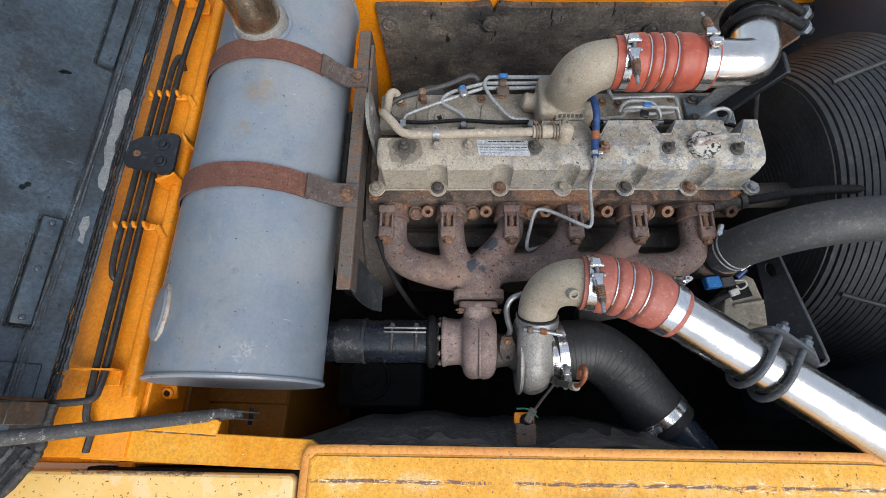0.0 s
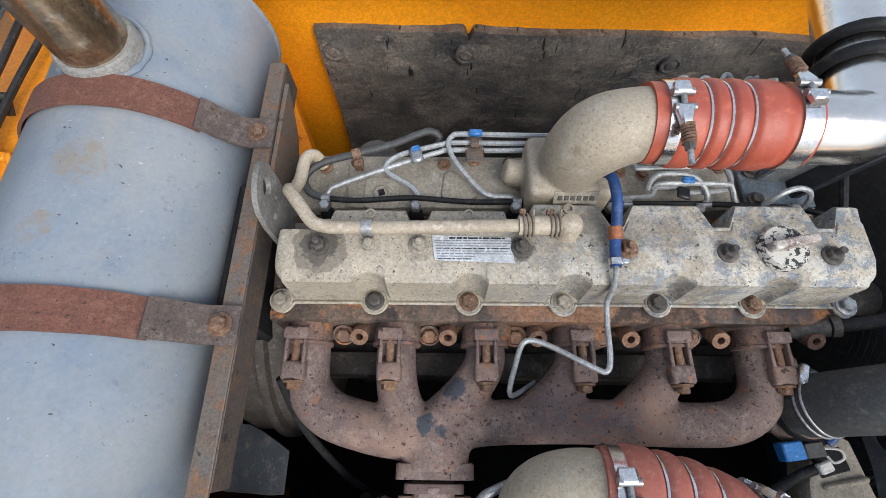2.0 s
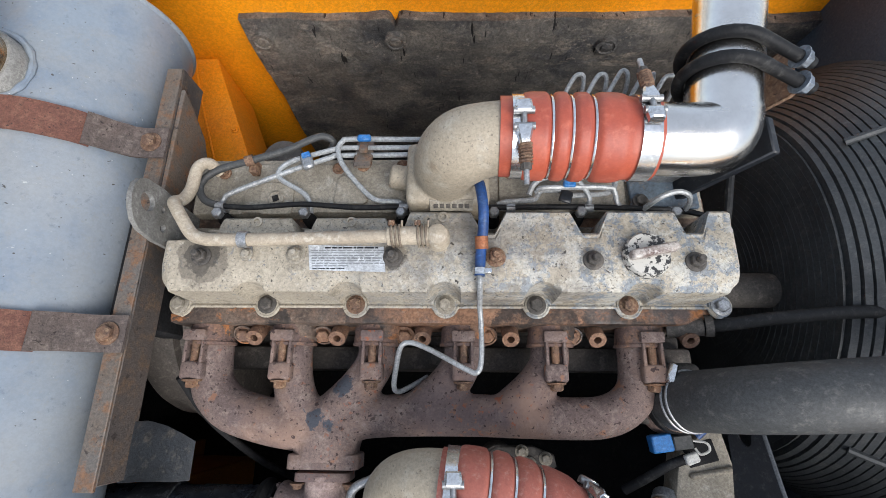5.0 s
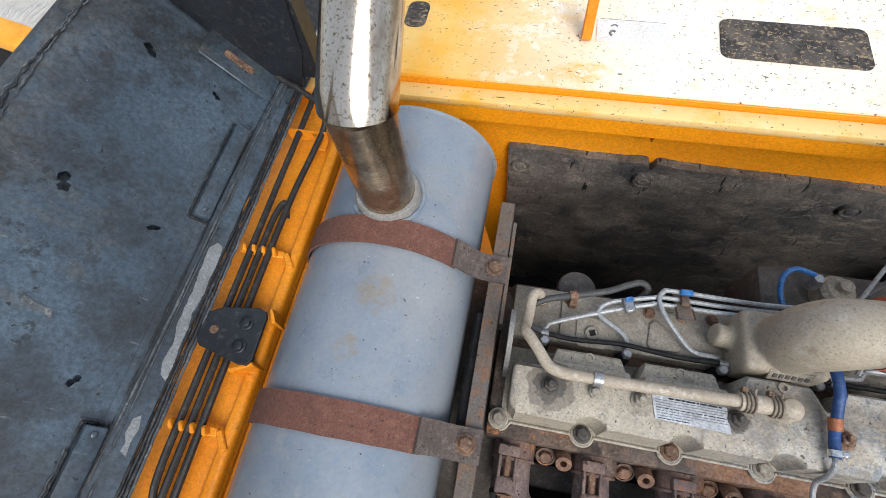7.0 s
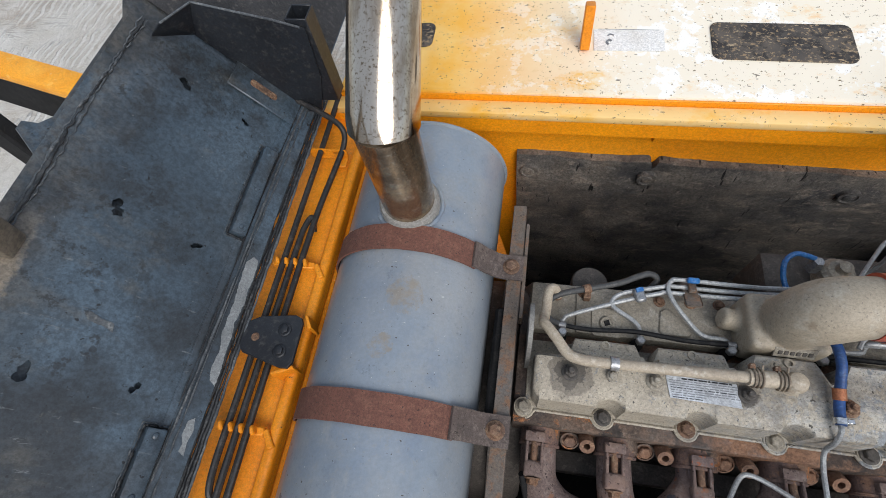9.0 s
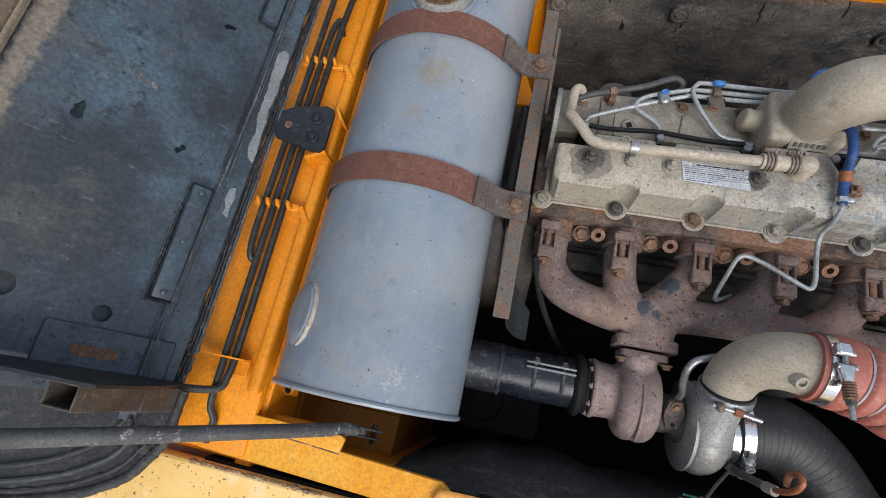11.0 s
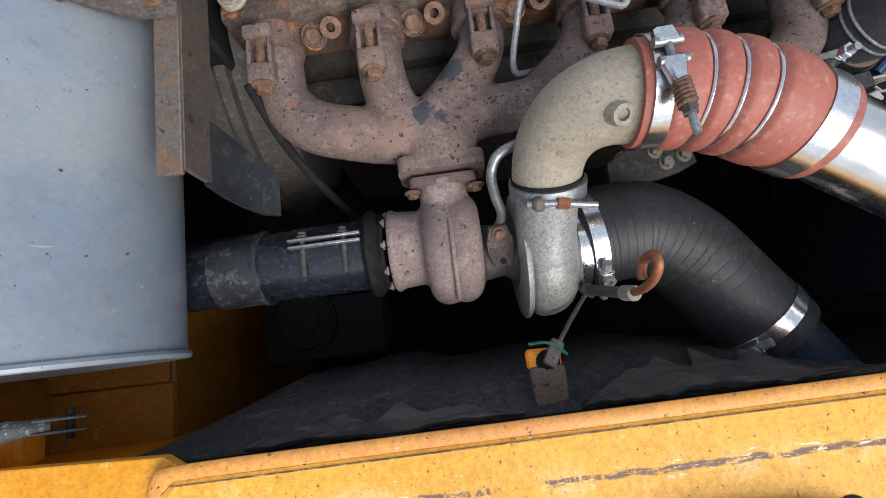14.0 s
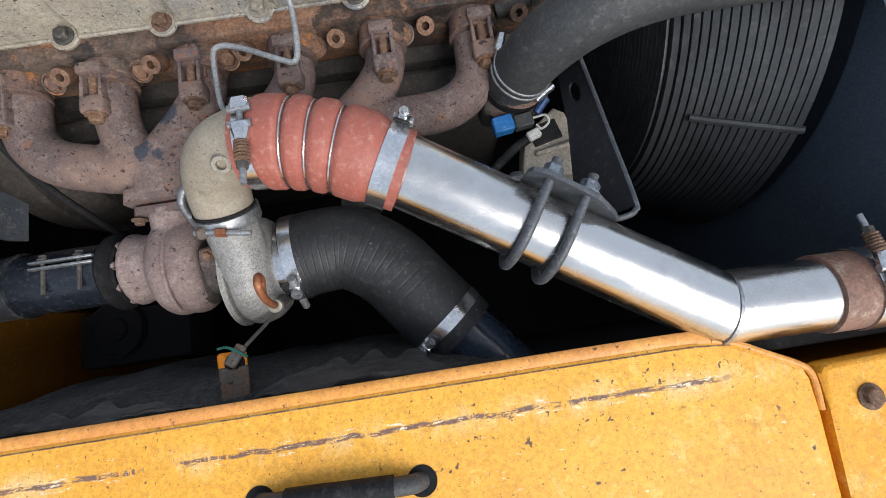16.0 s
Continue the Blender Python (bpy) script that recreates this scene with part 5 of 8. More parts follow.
part("web", box(B(), (-0.1985, 0.528, 2.348), (0.005, 0.600, 0.056), bevel=0.001), BARWEB, angle)
part("arm", loft(B(), [[(x - 0.005, y0, z - 0.003), (x - 0.005, y1, z - 0.003), (x, y1, z), (x, y0, z)] for x, z, y0, y1 in ((-0.1965, 2.335, 0.226, 0.300), (-0.194, 2.300, 0.222, 0.300), (-0.186, 2.270, 0.218, 0.292), (-0.174, 2.246, 0.214, 0.280), (-0.160, 2.232, 0.214, 0.268))]), SCALED, angle, "blue-grey scaled paint on a bent steel plate")
part("gusset", prism(B(), [(0.60, 2.376), (0.79, 2.376), (0.775, 2.345), (0.745, 2.300), (0.700, 2.275), (0.655, 2.268), (0.62, 2.290), (0.604, 2.33)], 0.006, Matrix(((0, 0, 1, -0.1945), (1, 0, 0, 0), (0, 1, 0, 0), (0, 0, 0, 1))), 0.002), BRACKET, angle)
part("leg", box(B(), (-0.222, 0.52, 2.02), (0.03, 0.20, 0.70), None, 0.006), DARK, angle)
stack = thing("exhaust_stack", "chromed exhaust stack rising from the muffler, browned at its foot", "exhaust pipe")
SP = Vector((-0.4005, 0.754, 2.455))
SD = Vector((0.012, -0.050, 1)).normalized()
COLLAR = mottled("dusty_collar_paint", (0.25, 0.245, 0.23), (0.19, 0.185, 0.172), (0.36, 0.35, 0.32), 0.5, 0.0, 14, 90, 0.2).m
part("collar", lathe(B(), [(0.0545, -0.03), (0.0535, 0.010), (0.0525, 0.036), (0.050, 0.040), (0.046, 0.040)], frame_on(SP, SD), 40), COLLAR, stack)
part("weld_bead", tube(B(), [(SP.x + 0.0565 * math.cos(a), SP.y + 0.058 * math.sin(a), MZ - 0.001 + math.sqrt((MR + 0.002) ** 2 - (SP.x + 0.0565 * math.cos(a) - MX) ** 2)) for a in (2 * math.pi * k / 36 for k in range(37))], lambda t: 0.0045 + 0.001 * math.sin(t * 90), 8, 2), MUFFLER, stack)
BROWN = mottled("heat_browned_chrome", (0.40, 0.295, 0.190), (0.17, 0.120, 0.078), (0.50, 0.45, 0.37), 0.22, 0.85, 14, 60, 0.1).m
PITTED = Mat("pitted_chrome", 0.15, 1.0)
pc = PITTED.mix((0.56, 0.49, 0.40), (0.22, 0.16, 0.10), PITTED.ramp(PITTED.noise(230, 5, 0.7), 0.55, 0.63))
PITTED.colour(PITTED.mix(pc, (0.34, 0.26, 0.18), PITTED.ramp(PITTED.noise(14, 8, 0.7, (2, 0.4, 0.4)), 0.45, 0.62)))
PITTED.set("Roughness", PITTED.value(0.05, 0.22, PITTED.noise(60, 5)))
part("lower_pipe", tube(B(), [SP, SP + SD * 0.245], 0.0455, 40, smooth=False), BROWN, stack)
SJ = SP + SD * 0.238
part("upper_pipe", tube(B(), [SJ - SD * 0.004, SJ + SD * 0.003 + Vector((0, 0.003, 0)), SJ + Vector((-0.07, 0.87, 0.485)) * 0.75], 0.0505, 40, smooth=False, caps=False), PITTED.m, stack)

GLOSS = mottled("glossy_black_pipe_paint", (0.013, 0.017, 0.025), (0.008, 0.010, 0.014), (0.05, 0.056, 0.064), 0.28, 0.0, 14, 110, 0.2).m
# exhaust pipe from turbo to muffler
pipe = thing("exhaust_pipe", "black exhaust pipe with a bolted clamp between turbo and muffler", "exhaust pipe")
PY, PZ = 0.158, 2.192
part("pipe", tube(B(), [(-0.375, PY, 2.300), (-0.372, PY, 2.255), (-0.352, PY, 2.212), (-0.315, PY, 2.194), (-0.26, PY, PZ), (-0.055, PY, PZ)], 0.044, 40, 6), GLOSS, pipe)
SCALE = mottled("scaled_black_paint", (0.035, 0.038, 0.043), (0.016, 0.018, 0.022), (0.15, 0.155, 0.16), 0.42, 0.3, 18, 60, 0.25).m
part("socket", tube(B(), [(-0.255, PY, PZ), (-0.205, PY, PZ), (-0.200, PY, PZ)], 0.0465, 40, smooth=False), SCALE, pipe)
part("weld_bead", ring(0.0455, 0.006, 0.003, frame_on((-0.196, PY, PZ), (1, 0, 0))), SCALE, pipe)
part("sleeve", ring(0.044, 0.095, 0.0015, frame_on((-0.108, PY, PZ), (1, 0, 0))), GLOSS, pipe)
for dy in (0.0, 0.0085):
    part("clamp_bar", box(B(), (-0.108, PY + 0.011 + dy, PZ + 0.046), (0.088, 0.004, 0.013), None, 0.001), STEEL, pipe)
for x in (-0.135, -0.085):
    bolt(pipe, (x, PY + 0.022, PZ + 0.046), (0, 1, 0), 0.005, 0.006, CAST_DARK)
    part("screw", tube(B(), [(x, PY + 0.02, PZ + 0.046), (x, PY - 0.026, PZ + 0.046)], 0.0032, 8, smooth=False), CAST_DARK, pipe)
part("v_band", lathe(B(), [(0.045, 0), (0.052, 0.002), (0.056, 0.007), (0.056, 0.013), (0.052, 0.017), (0.048, 0.020), (0.050, 0.024), (0.047, 0.027)], frame_on((-0.065, PY, PZ), (1, 0, 0)), 40), DARK, pipe)

# ---- engine ----
engine = thing("engine_block", "grimy cast engine block and cylinder head", "engine")
part("block", box(B(), (0.21, 0.60, 1.86), (0.80, 0.32, 0.66), bevel=0.02), CAST_DARK, engine)
part("side_rail", box(B(), (0.225, 0.398, 2.160), (0.80, 0.040, 0.040), None, 0.008, 2), SIDE, engine, "dusty brown cast rail along the block")
part("deck_face", box(B(), (0.225, 0.425, 2.08), (0.79, 0.035, 0.14), None, 0.006), SIDE, engine)
part("head", box(B(), (0.213, 0.537, 2.258), (0.81, 0.20, 0.092), bevel=0.006, seg=2), HEAD, engine)
for i in range(6):
    part("port_boss", lathe(B(), [(0.026, 0), (0.036, 0.012), (0.0345, 0.028), (0.0335, 0.052), (0.030, 0.056), (0.002, 0.057)], frame_on((-0.140 + 0.1305 * i, 0.474, 2.264), (0, -1, -0.06)), 28), HEAD, engine)
part("flywheel_housing", lathe(B(), [(0.10, -0.05), (0.240, -0.046), (0.248, -0.03), (0.248, 0.018), (0.262, 0.020), (0.262, 0.034), (0.248, 0.036), (0.240, 0.07), (0.225, 0.085), (0.15, 0.09)], frame_on((-0.250, 0.55, 2.02), (1, 0, 0)), 64), SIDE, engine, "dusty cast flywheel housing")
# pump and pulley take near-black, the deep bay's shade as colour
part("pump_body", box(B(), (-0.20, 0.085, 1.90), (0.22, 0.11, 0.10), None, 0.012, 2), UNLIT_BLACK, engine)
part("pulley", lathe(B(), [(0.012, 0.012), (0.020, 0.012), (0.022, 0.006), (0.046, 0.005), (0.050, 0.014), (0.054, 0.014), (0.055, -0.03)], pose(-0.226, 0.098, 1.955), 36), UNLIT_BLACK, engine)
line("black_cable", "thin black cable hanging beside the flywheel housing", "cable", [(-0.168, 0.36, 2.29), (-0.150, 0.31, 2.24), (-0.125, 0.27, 2.19), (-0.085, 0.225, 2.13), (-0.03, 0.19, 2.08)], 0.0058, DARK)

XB = [-0.174 + 0.1313 * i for i in range(6)] + [0.612]
valve = thing("valve_cover", "dusty painted alloy valve cover on the engine", "valve cover")


def cover_body():
    bm = B()
    prof = []
    zt = 2.391
    gaps = ((-0.30, -0.108, 0.010), (0.012, 0.024, 0.012), (0.146, 0.162, 0.010), (0.272, 0.288, 0.016), (0.404, 0.426, 0.014), (0.540, 0.562, 0.012))
    n = 420
    for i in range(n + 1):
        x = -0.163 + 0.767 * i / n
        d = min(abs(x - b) for b in XB)
        s = 0.0135 * max(0.0, 1 - (d / 0.0215) ** 2) ** 0.65
        end = min(1.0, min(x + 0.163, 0.604 - x) / 0.008)
        end = math.sqrt(max(0.0, 1 - (1 - end) ** 2))
        g = 0.0
        for a, b, w in gaps:
            if a <= x <= b:
                g = 1.0
            elif a - w < x < a:
                g = max(g, (x - a + w) / w)
            elif b < x < b + w:
                g = max(g, (b + w - x) / w)
        back = 0.579 - 0.031 * g - 0.004 * (1 - end)
        low = 2.368 if x < 0.152 else zt - 0.001
        z1 = zt - 0.006 * (1 - end)
        step = min(0.5555, back - 0.008)
        front = 0.4655 + 0.006 * (1 - end)
        f = front + s
        prof.append([(x, f - 0.001, 2.304), (x, f, 2.309), (x, f + 0.0015, 2.374), (x, f + 0.0025, 2.3795), (x, f + 0.006, 2.3825),
                     (x, 0.502, z1), (x, step - 0.004, z1), (x, step, z1 - 0.002 if low > 2.38 else low + 0.001), (x, back - 0.004, min(low, z1)), (x, back, min(low, z1) - 0.005), (x, back, 2.304)])
    return loft(bm, prof)


part("shell", cover_body(), COVER, valve)
part("flange", box(B(), (0.2215, 0.5235, 2.3045), (0.787, 0.124, 0.009), bevel=0.003, seg=2), COVER, valve)
rim = []
for i in range(261):
    x = -0.170 + 0.783 * i / 260
    d = min(abs(x - b) for b in XB)
    rim.append((x, min(0.4612, 0.4640 - math.sqrt(max(0.0, 0.0175 ** 2 - d * d))), 2.3095))
part("rim_bead", tube(B(), rim, 0.0024, 8, 1, smooth=False), COVER, valve)
for x, mat in zip(XB, (CAST, CAST_DARK, RUSTY_BOLT, CAST, CAST_DARK, RUSTY_BOLT, STEEL)):
    part("boss", lathe(B(), [(0.0168, 0), (0.0168, 0.0125), (0.0160, 0.0140), (0.001, 0.0142)], pose(x, 0.4640, 2.2975), 32), COVER, valve)
    bolt(valve, (x, 0.4635, 2.3112), r=0.0096, h=0.009, mat=mat)
for x, y, mat, st in ((-0.107, 0.513, CAST_DARK, 0.012), (0.021, 0.515, CAST, 0.006), (0.152, 0.512, CAST_DARK, 0.010), (0.288, 0.512, RUSTY_BOLT, 0.008), (0.415, 0.508, CAST_DARK, 0.010), (0.546, 0.506, CAST_DARK, 0.012)):
    bolt(valve, (x, y, 2.391), r=0.0092, h=0.009, stud=st, mat=mat)
for x, y, z in ((-0.048, 0.571, 2.369), (0.087, 0.571, 2.369), (0.218, 0.569, 2.392)):
    part("ear", lathe(B(), [(0.0075, -0.012), (0.0075, 0.001), (0.0045, 0.0015), (0.004, -0.006)], pose(x, y, z), 16), COVER, valve)

fill = thing("oil_filler_cap", "oil filler cap with worn white paint and a grip bar", "oil cap")
CAPM = Mat("flaking_white_on_black", 0.5)
CAPM.colour(CAPM.mix((0.50, 0.48, 0.43), (0.025, 0.025, 0.025), CAPM.ramp(CAPM.noise(120, 5, 0.65), 0.52, 0.535)))
part("disc", lathe(B(), [(0.0300, 0), (0.0300, 0.009), (0.0280, 0.013), (0.004, 0.014)], pose(0.482, 0.513, 2.391), 40), CAPM.m, fill)
part("grip", box(B(), (0.487, 0.515, 2.411), (0.062, 0.012, 0.017), pose(0, 0, 0, 0, 0, 12), 0.004, 3), mottled("flaking_grip_paint", (0.42, 0.38, 0.34), (0.10, 0.055, 0.045), (0.58, 0.55, 0.51), 0.6, 0.0, 60, 120, 0.2).m, fill)
plate = thing("data_label", "worn white printed data label on the valve cover", "label")
part("sheet", prism(B(), [(0.042, 0.4945), (0.143, 0.4915), (0.139, 0.5265), (0.037, 0.5290)], 0.0012, pose(0, 0, 2.3912)), DECAL, plate)
rng = random.Random(9)
for k in range(9):
    x0 = 0.041 if k else 0.060
    while x0 < (0.132 if k < 7 else 0.075):
        w = 0.003 + 0.011 * rng.random()
        part("print_bar", box(B(), (x0 + w / 2 + 0.0006 * k, 0.5250 - 0.0036 * k, 2.3926), (w, 0.0022 if k == 0 else 0.0011, 0.0004)), INK if k % 4 else BLACK_PAINT, plate)
        x0 += w + 0.0016

# ---- cream breather pipe on the cover ----
breather = thing("breather_pipe", "cream painted breather pipe clipped along the valve cover", "pipe")
part("pipe", tube(B(), [(-0.128, 0.662, 2.345), (-0.136, 0.667, 2.365), (-0.146, 0.655, 2.374), (-0.149, 0.62, 2.376), (-0.152, 0.60, 2.385), (-0.153, 0.589, 2.401), (-0.146, 0.579, 2.407), (-0.130, 0.558, 2.411), (-0.116, 0.540, 2.411), (-0.102, 0.5325, 2.411), (-0.07, 0.530, 2.411), (0.05, 0.532, 2.411), (0.155, 0.535, 2.411)], 0.0086, 16, 8), CREAM, breather)
part("sleeve", tube(B(), [(0.147, 0.535, 2.411), (0.200, 0.536, 2.411)], lambda t: 0.0125 + 0.001 * math.sin(t * 22), 18, 1, smooth=False), CREAM, breather)
part("fitting", lathe(B(), [(0.0155, -0.02), (0.0155, 0.008), (0.013, 0.014), (0.007, 0.017), (0.001, 0.018)], pose(0.212, 0.535, 2.407), 24), CREAM, breather)
SPRING = mottled("dusty_spring_wire", (0.24, 0.195, 0.145), (0.15, 0.115, 0.085), (0.36, 0.31, 0.24), 0.6, 0.2, 40, 120, 0.2).m
for x in (0.152, 0.186):
    coil = [(x + 0.0052 * k / 16, 0.5355 + 0.0142 * math.cos(a), 2.411 + 0.0142 * math.sin(a)) for k, a in ((k, 0.5 + 2 * math.pi * k / 16) for k in range(41))]
    ends = [(coil[0][0] - 0.002, 0.553, 2.421)], [(coil[-1][0] + 0.001, 0.553, 2.422)]
    part("spring_clamp", tube(B(), ends[0] + coil + ends[1], 0.0016, 8, smooth=False), SPRING, breather, "dusty wire spring clamp")
    part("clamp_ear", box(B(), (x, 0.550, 2.417), (0.008, 0.008, 0.009), None, 0.001), RUSTY_BOLT, breather)
part("saddle", ring(0.0095, 0.012, 0.0015, frame_on((-0.043, 0.5305, 2.411), (1, 0, 0)), 20), STEEL, breather)
part("saddle_foot", box(B(), (-0.043, 0.516, 2.396), (0.012, 0.020, 0.004), None, 0.001), STEEL, breather)
bolt(breather, (-0.043, 0.514, 2.397), r=0.006, h=0.006, mat=CAST)

# ---- blue hose and drain tube ----
bluehose = thing("blue_hose", "blue rubber hose running over the valve cover", "hose")
part("hose", tube(B(), [(0.262, 0.622, 2.40), (0.267, 0.600, 2.425), (0.271, 0.570, 2.424), (0.271, 0.545, 2.414), (0.268, 0.515, 2.405), (0.266, 0.484, 2.402)], 0.0070, 14), BLUE_HOSE, bluehose)
part("sleeve", ring(0.0080, 0.016, 0.0006, frame_on((0.269, 0.527, 2.408), (0.05, -1, -0.3)), 16), COPPER, bluehose)
part("clamp", ring(0.0080, 0.008, 0.001, frame_on((0.266, 0.490, 2.4025), (0, -1, -0.1)), 16), BRIGHT, bluehose)
part("clamp_screw", box(B(), (0.277, 0.490, 2.405), (0.010, 0.007, 0.007), None, 0.001), BRIGHT, bluehose)
part("tube", tube(B(), [(0.266, 0.488, 2.402), (0.266, 0.476, 2.400), (0.267, 0.463, 2.380), (0.268, 0.454, 2.350), (0.270, 0.430, 2.335), (0.270, 0.385, 2.330), (0.264, 0.368, 2.328), (0.248, 0.373, 2.327), (0.20, 0.398, 2.325), (0.172, 0.408, 2.323), (0.158, 0.402, 2.320), (0.150, 0.375, 2.300), (0.145, 0.350, 2.278), (0.150, 0.343, 2.262), (0.165, 0.350, 2.248), (0.190, 0.366, 2.225)], 0.0038, 10), LINE, bluehose)

# ---- intake manifold, fuel lines ----
intake_m = thing("intake_manifold", "dusty cast intake manifold cover plate", "intake manifold")
part("body", box(B(), (0.215, 0.648, 2.285), (0.78, 0.095, 0.080), bevel=0.006, seg=2), CAST, intake_m)
part("cover_plate", box(B(), (0.055, 0.642, 2.327), (0.296, 0.082, 0.008), bevel=0.003, seg=2), CAST, intake_m)
part("cover_plate", box(B(), (0.395, 0.642, 2.327), (0.19, 0.082, 0.008), bevel=0.003, seg=2), CAST, intake_m)
part("plug_boss", prism(B(), rounded(0.052, 0.052, 0.008), 0.004, pose(-0.040, 0.624, 2.330), 0.001), CAST, intake_m)
plug = part("plug", lathe(B(), [(0.0125, 0), (0.0125, 0.003), (0.0105, 0.005), (0.0095, 0.005), (0.0085, 0.003)], pose(-0.040, 0.622, 2.334), 28), CAST, intake_m)
part("socket", box(B(), (-0.040, 0.622, 2.3375), (0.009, 0.009, 0.003), pose(0, 0, 0, 0, 0, 20)), DARK, plug)
part("raised_pad", prism(B(), [(0.048, 0.620), (0.052, 0.612), (0.094, 0.613), (0.101, 0.618), (0.098, 0.632), (0.070, 0.660), (0.060, 0.662), (0.052, 0.655)], 0.006, pose(0, 0, 2.330), 0.003), CAST, intake_m)
for x, y in ((-0.081, 0.678), (-0.128, 0.668), (0.052, 0.675), (0.152, 0.679), (0.318, 0.665), (0.352, 0.660), (0.47, 0.672)):
    bolt(intake_m, (x, y, 2.330), r=0.007, h=0.007, mat=RUSTY_BOLT)
for x in (-0.118, 0.012, 0.155, 0.290, 0.415, 0.550):
    inj = part("injector_stub", lathe(B(), [(0.011, 0), (0.010, 0.03), (0.007, 0.034), (0.006, 0.05)], pose(x, 0.592, 2.300), 12), DARK, intake_m)
    part("nut", lathe(B(), [(0.008, 0.046), (0.008, 0.056), (0.006, 0.058)], pose(x, 0.592, 2.300), 6), STEEL, inj)
RAIL_TUBE = LINE


def fuel_line(pts, r=0.0040):
    return line("fuel_line", "bent steel injector fuel line", "fuel line", pts, r, RAIL_TUBE, "fuel lines", 8, 8)


fuel_line([(0.40, 0.72, 2.362), (0.25, 0.708, 2.364), (0.19, 0.705, 2.365), (0.080, 0.706, 2.366), (0.064, 0.702, 2.366), (0.058, 0.688, 2.365), (0.068, 0.662, 2.362), (0.100, 0.626, 2.350), (0.120, 0.614, 2.345), (0.150, 0.613, 2.342), (0.160, 0.602, 2.338), (0.158, 0.595, 2.325)])
fuel_line([(0.40, 0.708, 2.358), (0.19, 0.695, 2.360), (0.070, 0.695, 2.360), (0.050, 0.692, 2.360), (0.005, 0.681, 2.357), (-0.018, 0.674, 2.354), (-0.033, 0.662, 2.352), (-0.030, 0.648, 2.350), (0.004, 0.628, 2.345), (0.014, 0.614, 2.340), (0.014, 0.597, 2.325)])
fuel_line([(0.40, 0.697, 2.357), (0.18, 0.684, 2.358), (0.062, 0.683, 2.358), (0.045, 0.680, 2.357), (-0.008, 0.664, 2.352), (-0.100, 0.629, 2.347), (-0.116, 0.618, 2.344), (-0.120, 0.605, 2.338), (-0.118, 0.594, 2.325)])
fuel_line([(0.325, 0.700, 2.352), (0.330, 0.660, 2.358), (0.345, 0.652, 2.361), (0.450, 0.656, 2.361), (0.463, 0.648, 2.360), (0.465, 0.630, 2.357), (0.452, 0.620, 2.355), (0.400, 0.617, 2.353)])
fuel_line([(0.340, 0.615, 2.362), (0.348, 0.630, 2.366), (0.365, 0.639, 2.368), (0.400, 0.637, 2.368), (0.416, 0.628, 2.366), (0.428, 0.608, 2.355), (0.420, 0.594, 2.330)])
fuel_line([(0.350, 0.622, 2.358), (0.366, 0.624, 2.366), (0.450, 0.625, 2.364), (0.463, 0.620, 2.360), (0.468, 0.606, 2.352), (0.480, 0.600, 2.346), (0.50, 0.602, 2.344)])
fuel_line([(0.292, 0.596, 2.330), (0.300, 0.609, 2.345), (0.345, 0.612, 2.350), (0.354, 0.618, 2.350), (0.362, 0.626, 2.352), (0.40, 0.626, 2.353)])
fuel_line([(0.505, 0.597, 2.350), (0.522, 0.606, 2.372), (0.545, 0.612, 2.377), (0.562, 0.607, 2.372), (0.565, 0.597, 2.352), (0.552, 0.592, 2.330)])
for x, y, z in ((0.426, 0.816, 2.367), (0.461, 0.817, 2.366), (0.493, 0.820, 2.370), (0.531, 0.806, 2.373), (0.566, 0.812, 2.366)):
    fuel_line([(x - 0.050, 0.735, 2.325), (x - 0.032, 0.770, 2.345), (x - 0.010, 0.808, z - 0.003), (x, y, z), (x + 0.008, 0.812, z - 0.004), (x + 0.008, 0.795, 2.335), (x + 0.002, 0.785, 2.27)], 0.0036)
clipA = thing("line_clip", "rusty bracket with a blue cushion holding the fuel lines", "clip", "fuel line clips")
part("cushion", box(B(), (0.098, 0.704, 2.372), (0.020, 0.010, 0.008), None, 0.002), BLUE_PLASTIC, clipA)
part("plate", box(B(), (0.097, 0.684, 2.360), (0.027, 0.060, 0.004), pose(0, 0, 0, -22, 0, 0), 0.004, 2), BRACKET, clipA)
bolt(clipA, (0.096, 0.667, 2.355), r=0.007, h=0.006)
part("block", box(B(), (0.097, 0.692, 2.366), (0.012, 0.018, 0.008), pose(0, 0, 0, -22, 0, 0), 0.001), BRACKET, clipA)
clipB = thing("line_clip", "zinc clip with a blue cushion holding two fuel lines", "clip", "fuel line clips")
part("clip", box(B(), (0.011, 0.672, 2.360), (0.018, 0.026, 0.010), pose(0, 0, 0, 0, 0, 20), 0.003), STEEL, clipB)
part("cushion", box(B(), (0.010, 0.680, 2.365), (0.013, 0.008, 0.007), pose(0, 0, 0, 0, 0, 20), 0.001), BLUE_PLASTIC, clipB)
clipC = thing("line_clip", "black bracket with a blue cushion at the looped lines", "clip", "fuel line clips")
part("cushion", box(B(), (0.397, 0.627, 2.372), (0.018, 0.010, 0.006), None, 0.002), BLUE_PLASTIC, clipC)
part("plate", box(B(), (0.394, 0.614, 2.358), (0.018, 0.024, 0.006), pose(0, 0, 0, -20, 0, -20), 0.002), BLACK_PAINT, clipC)
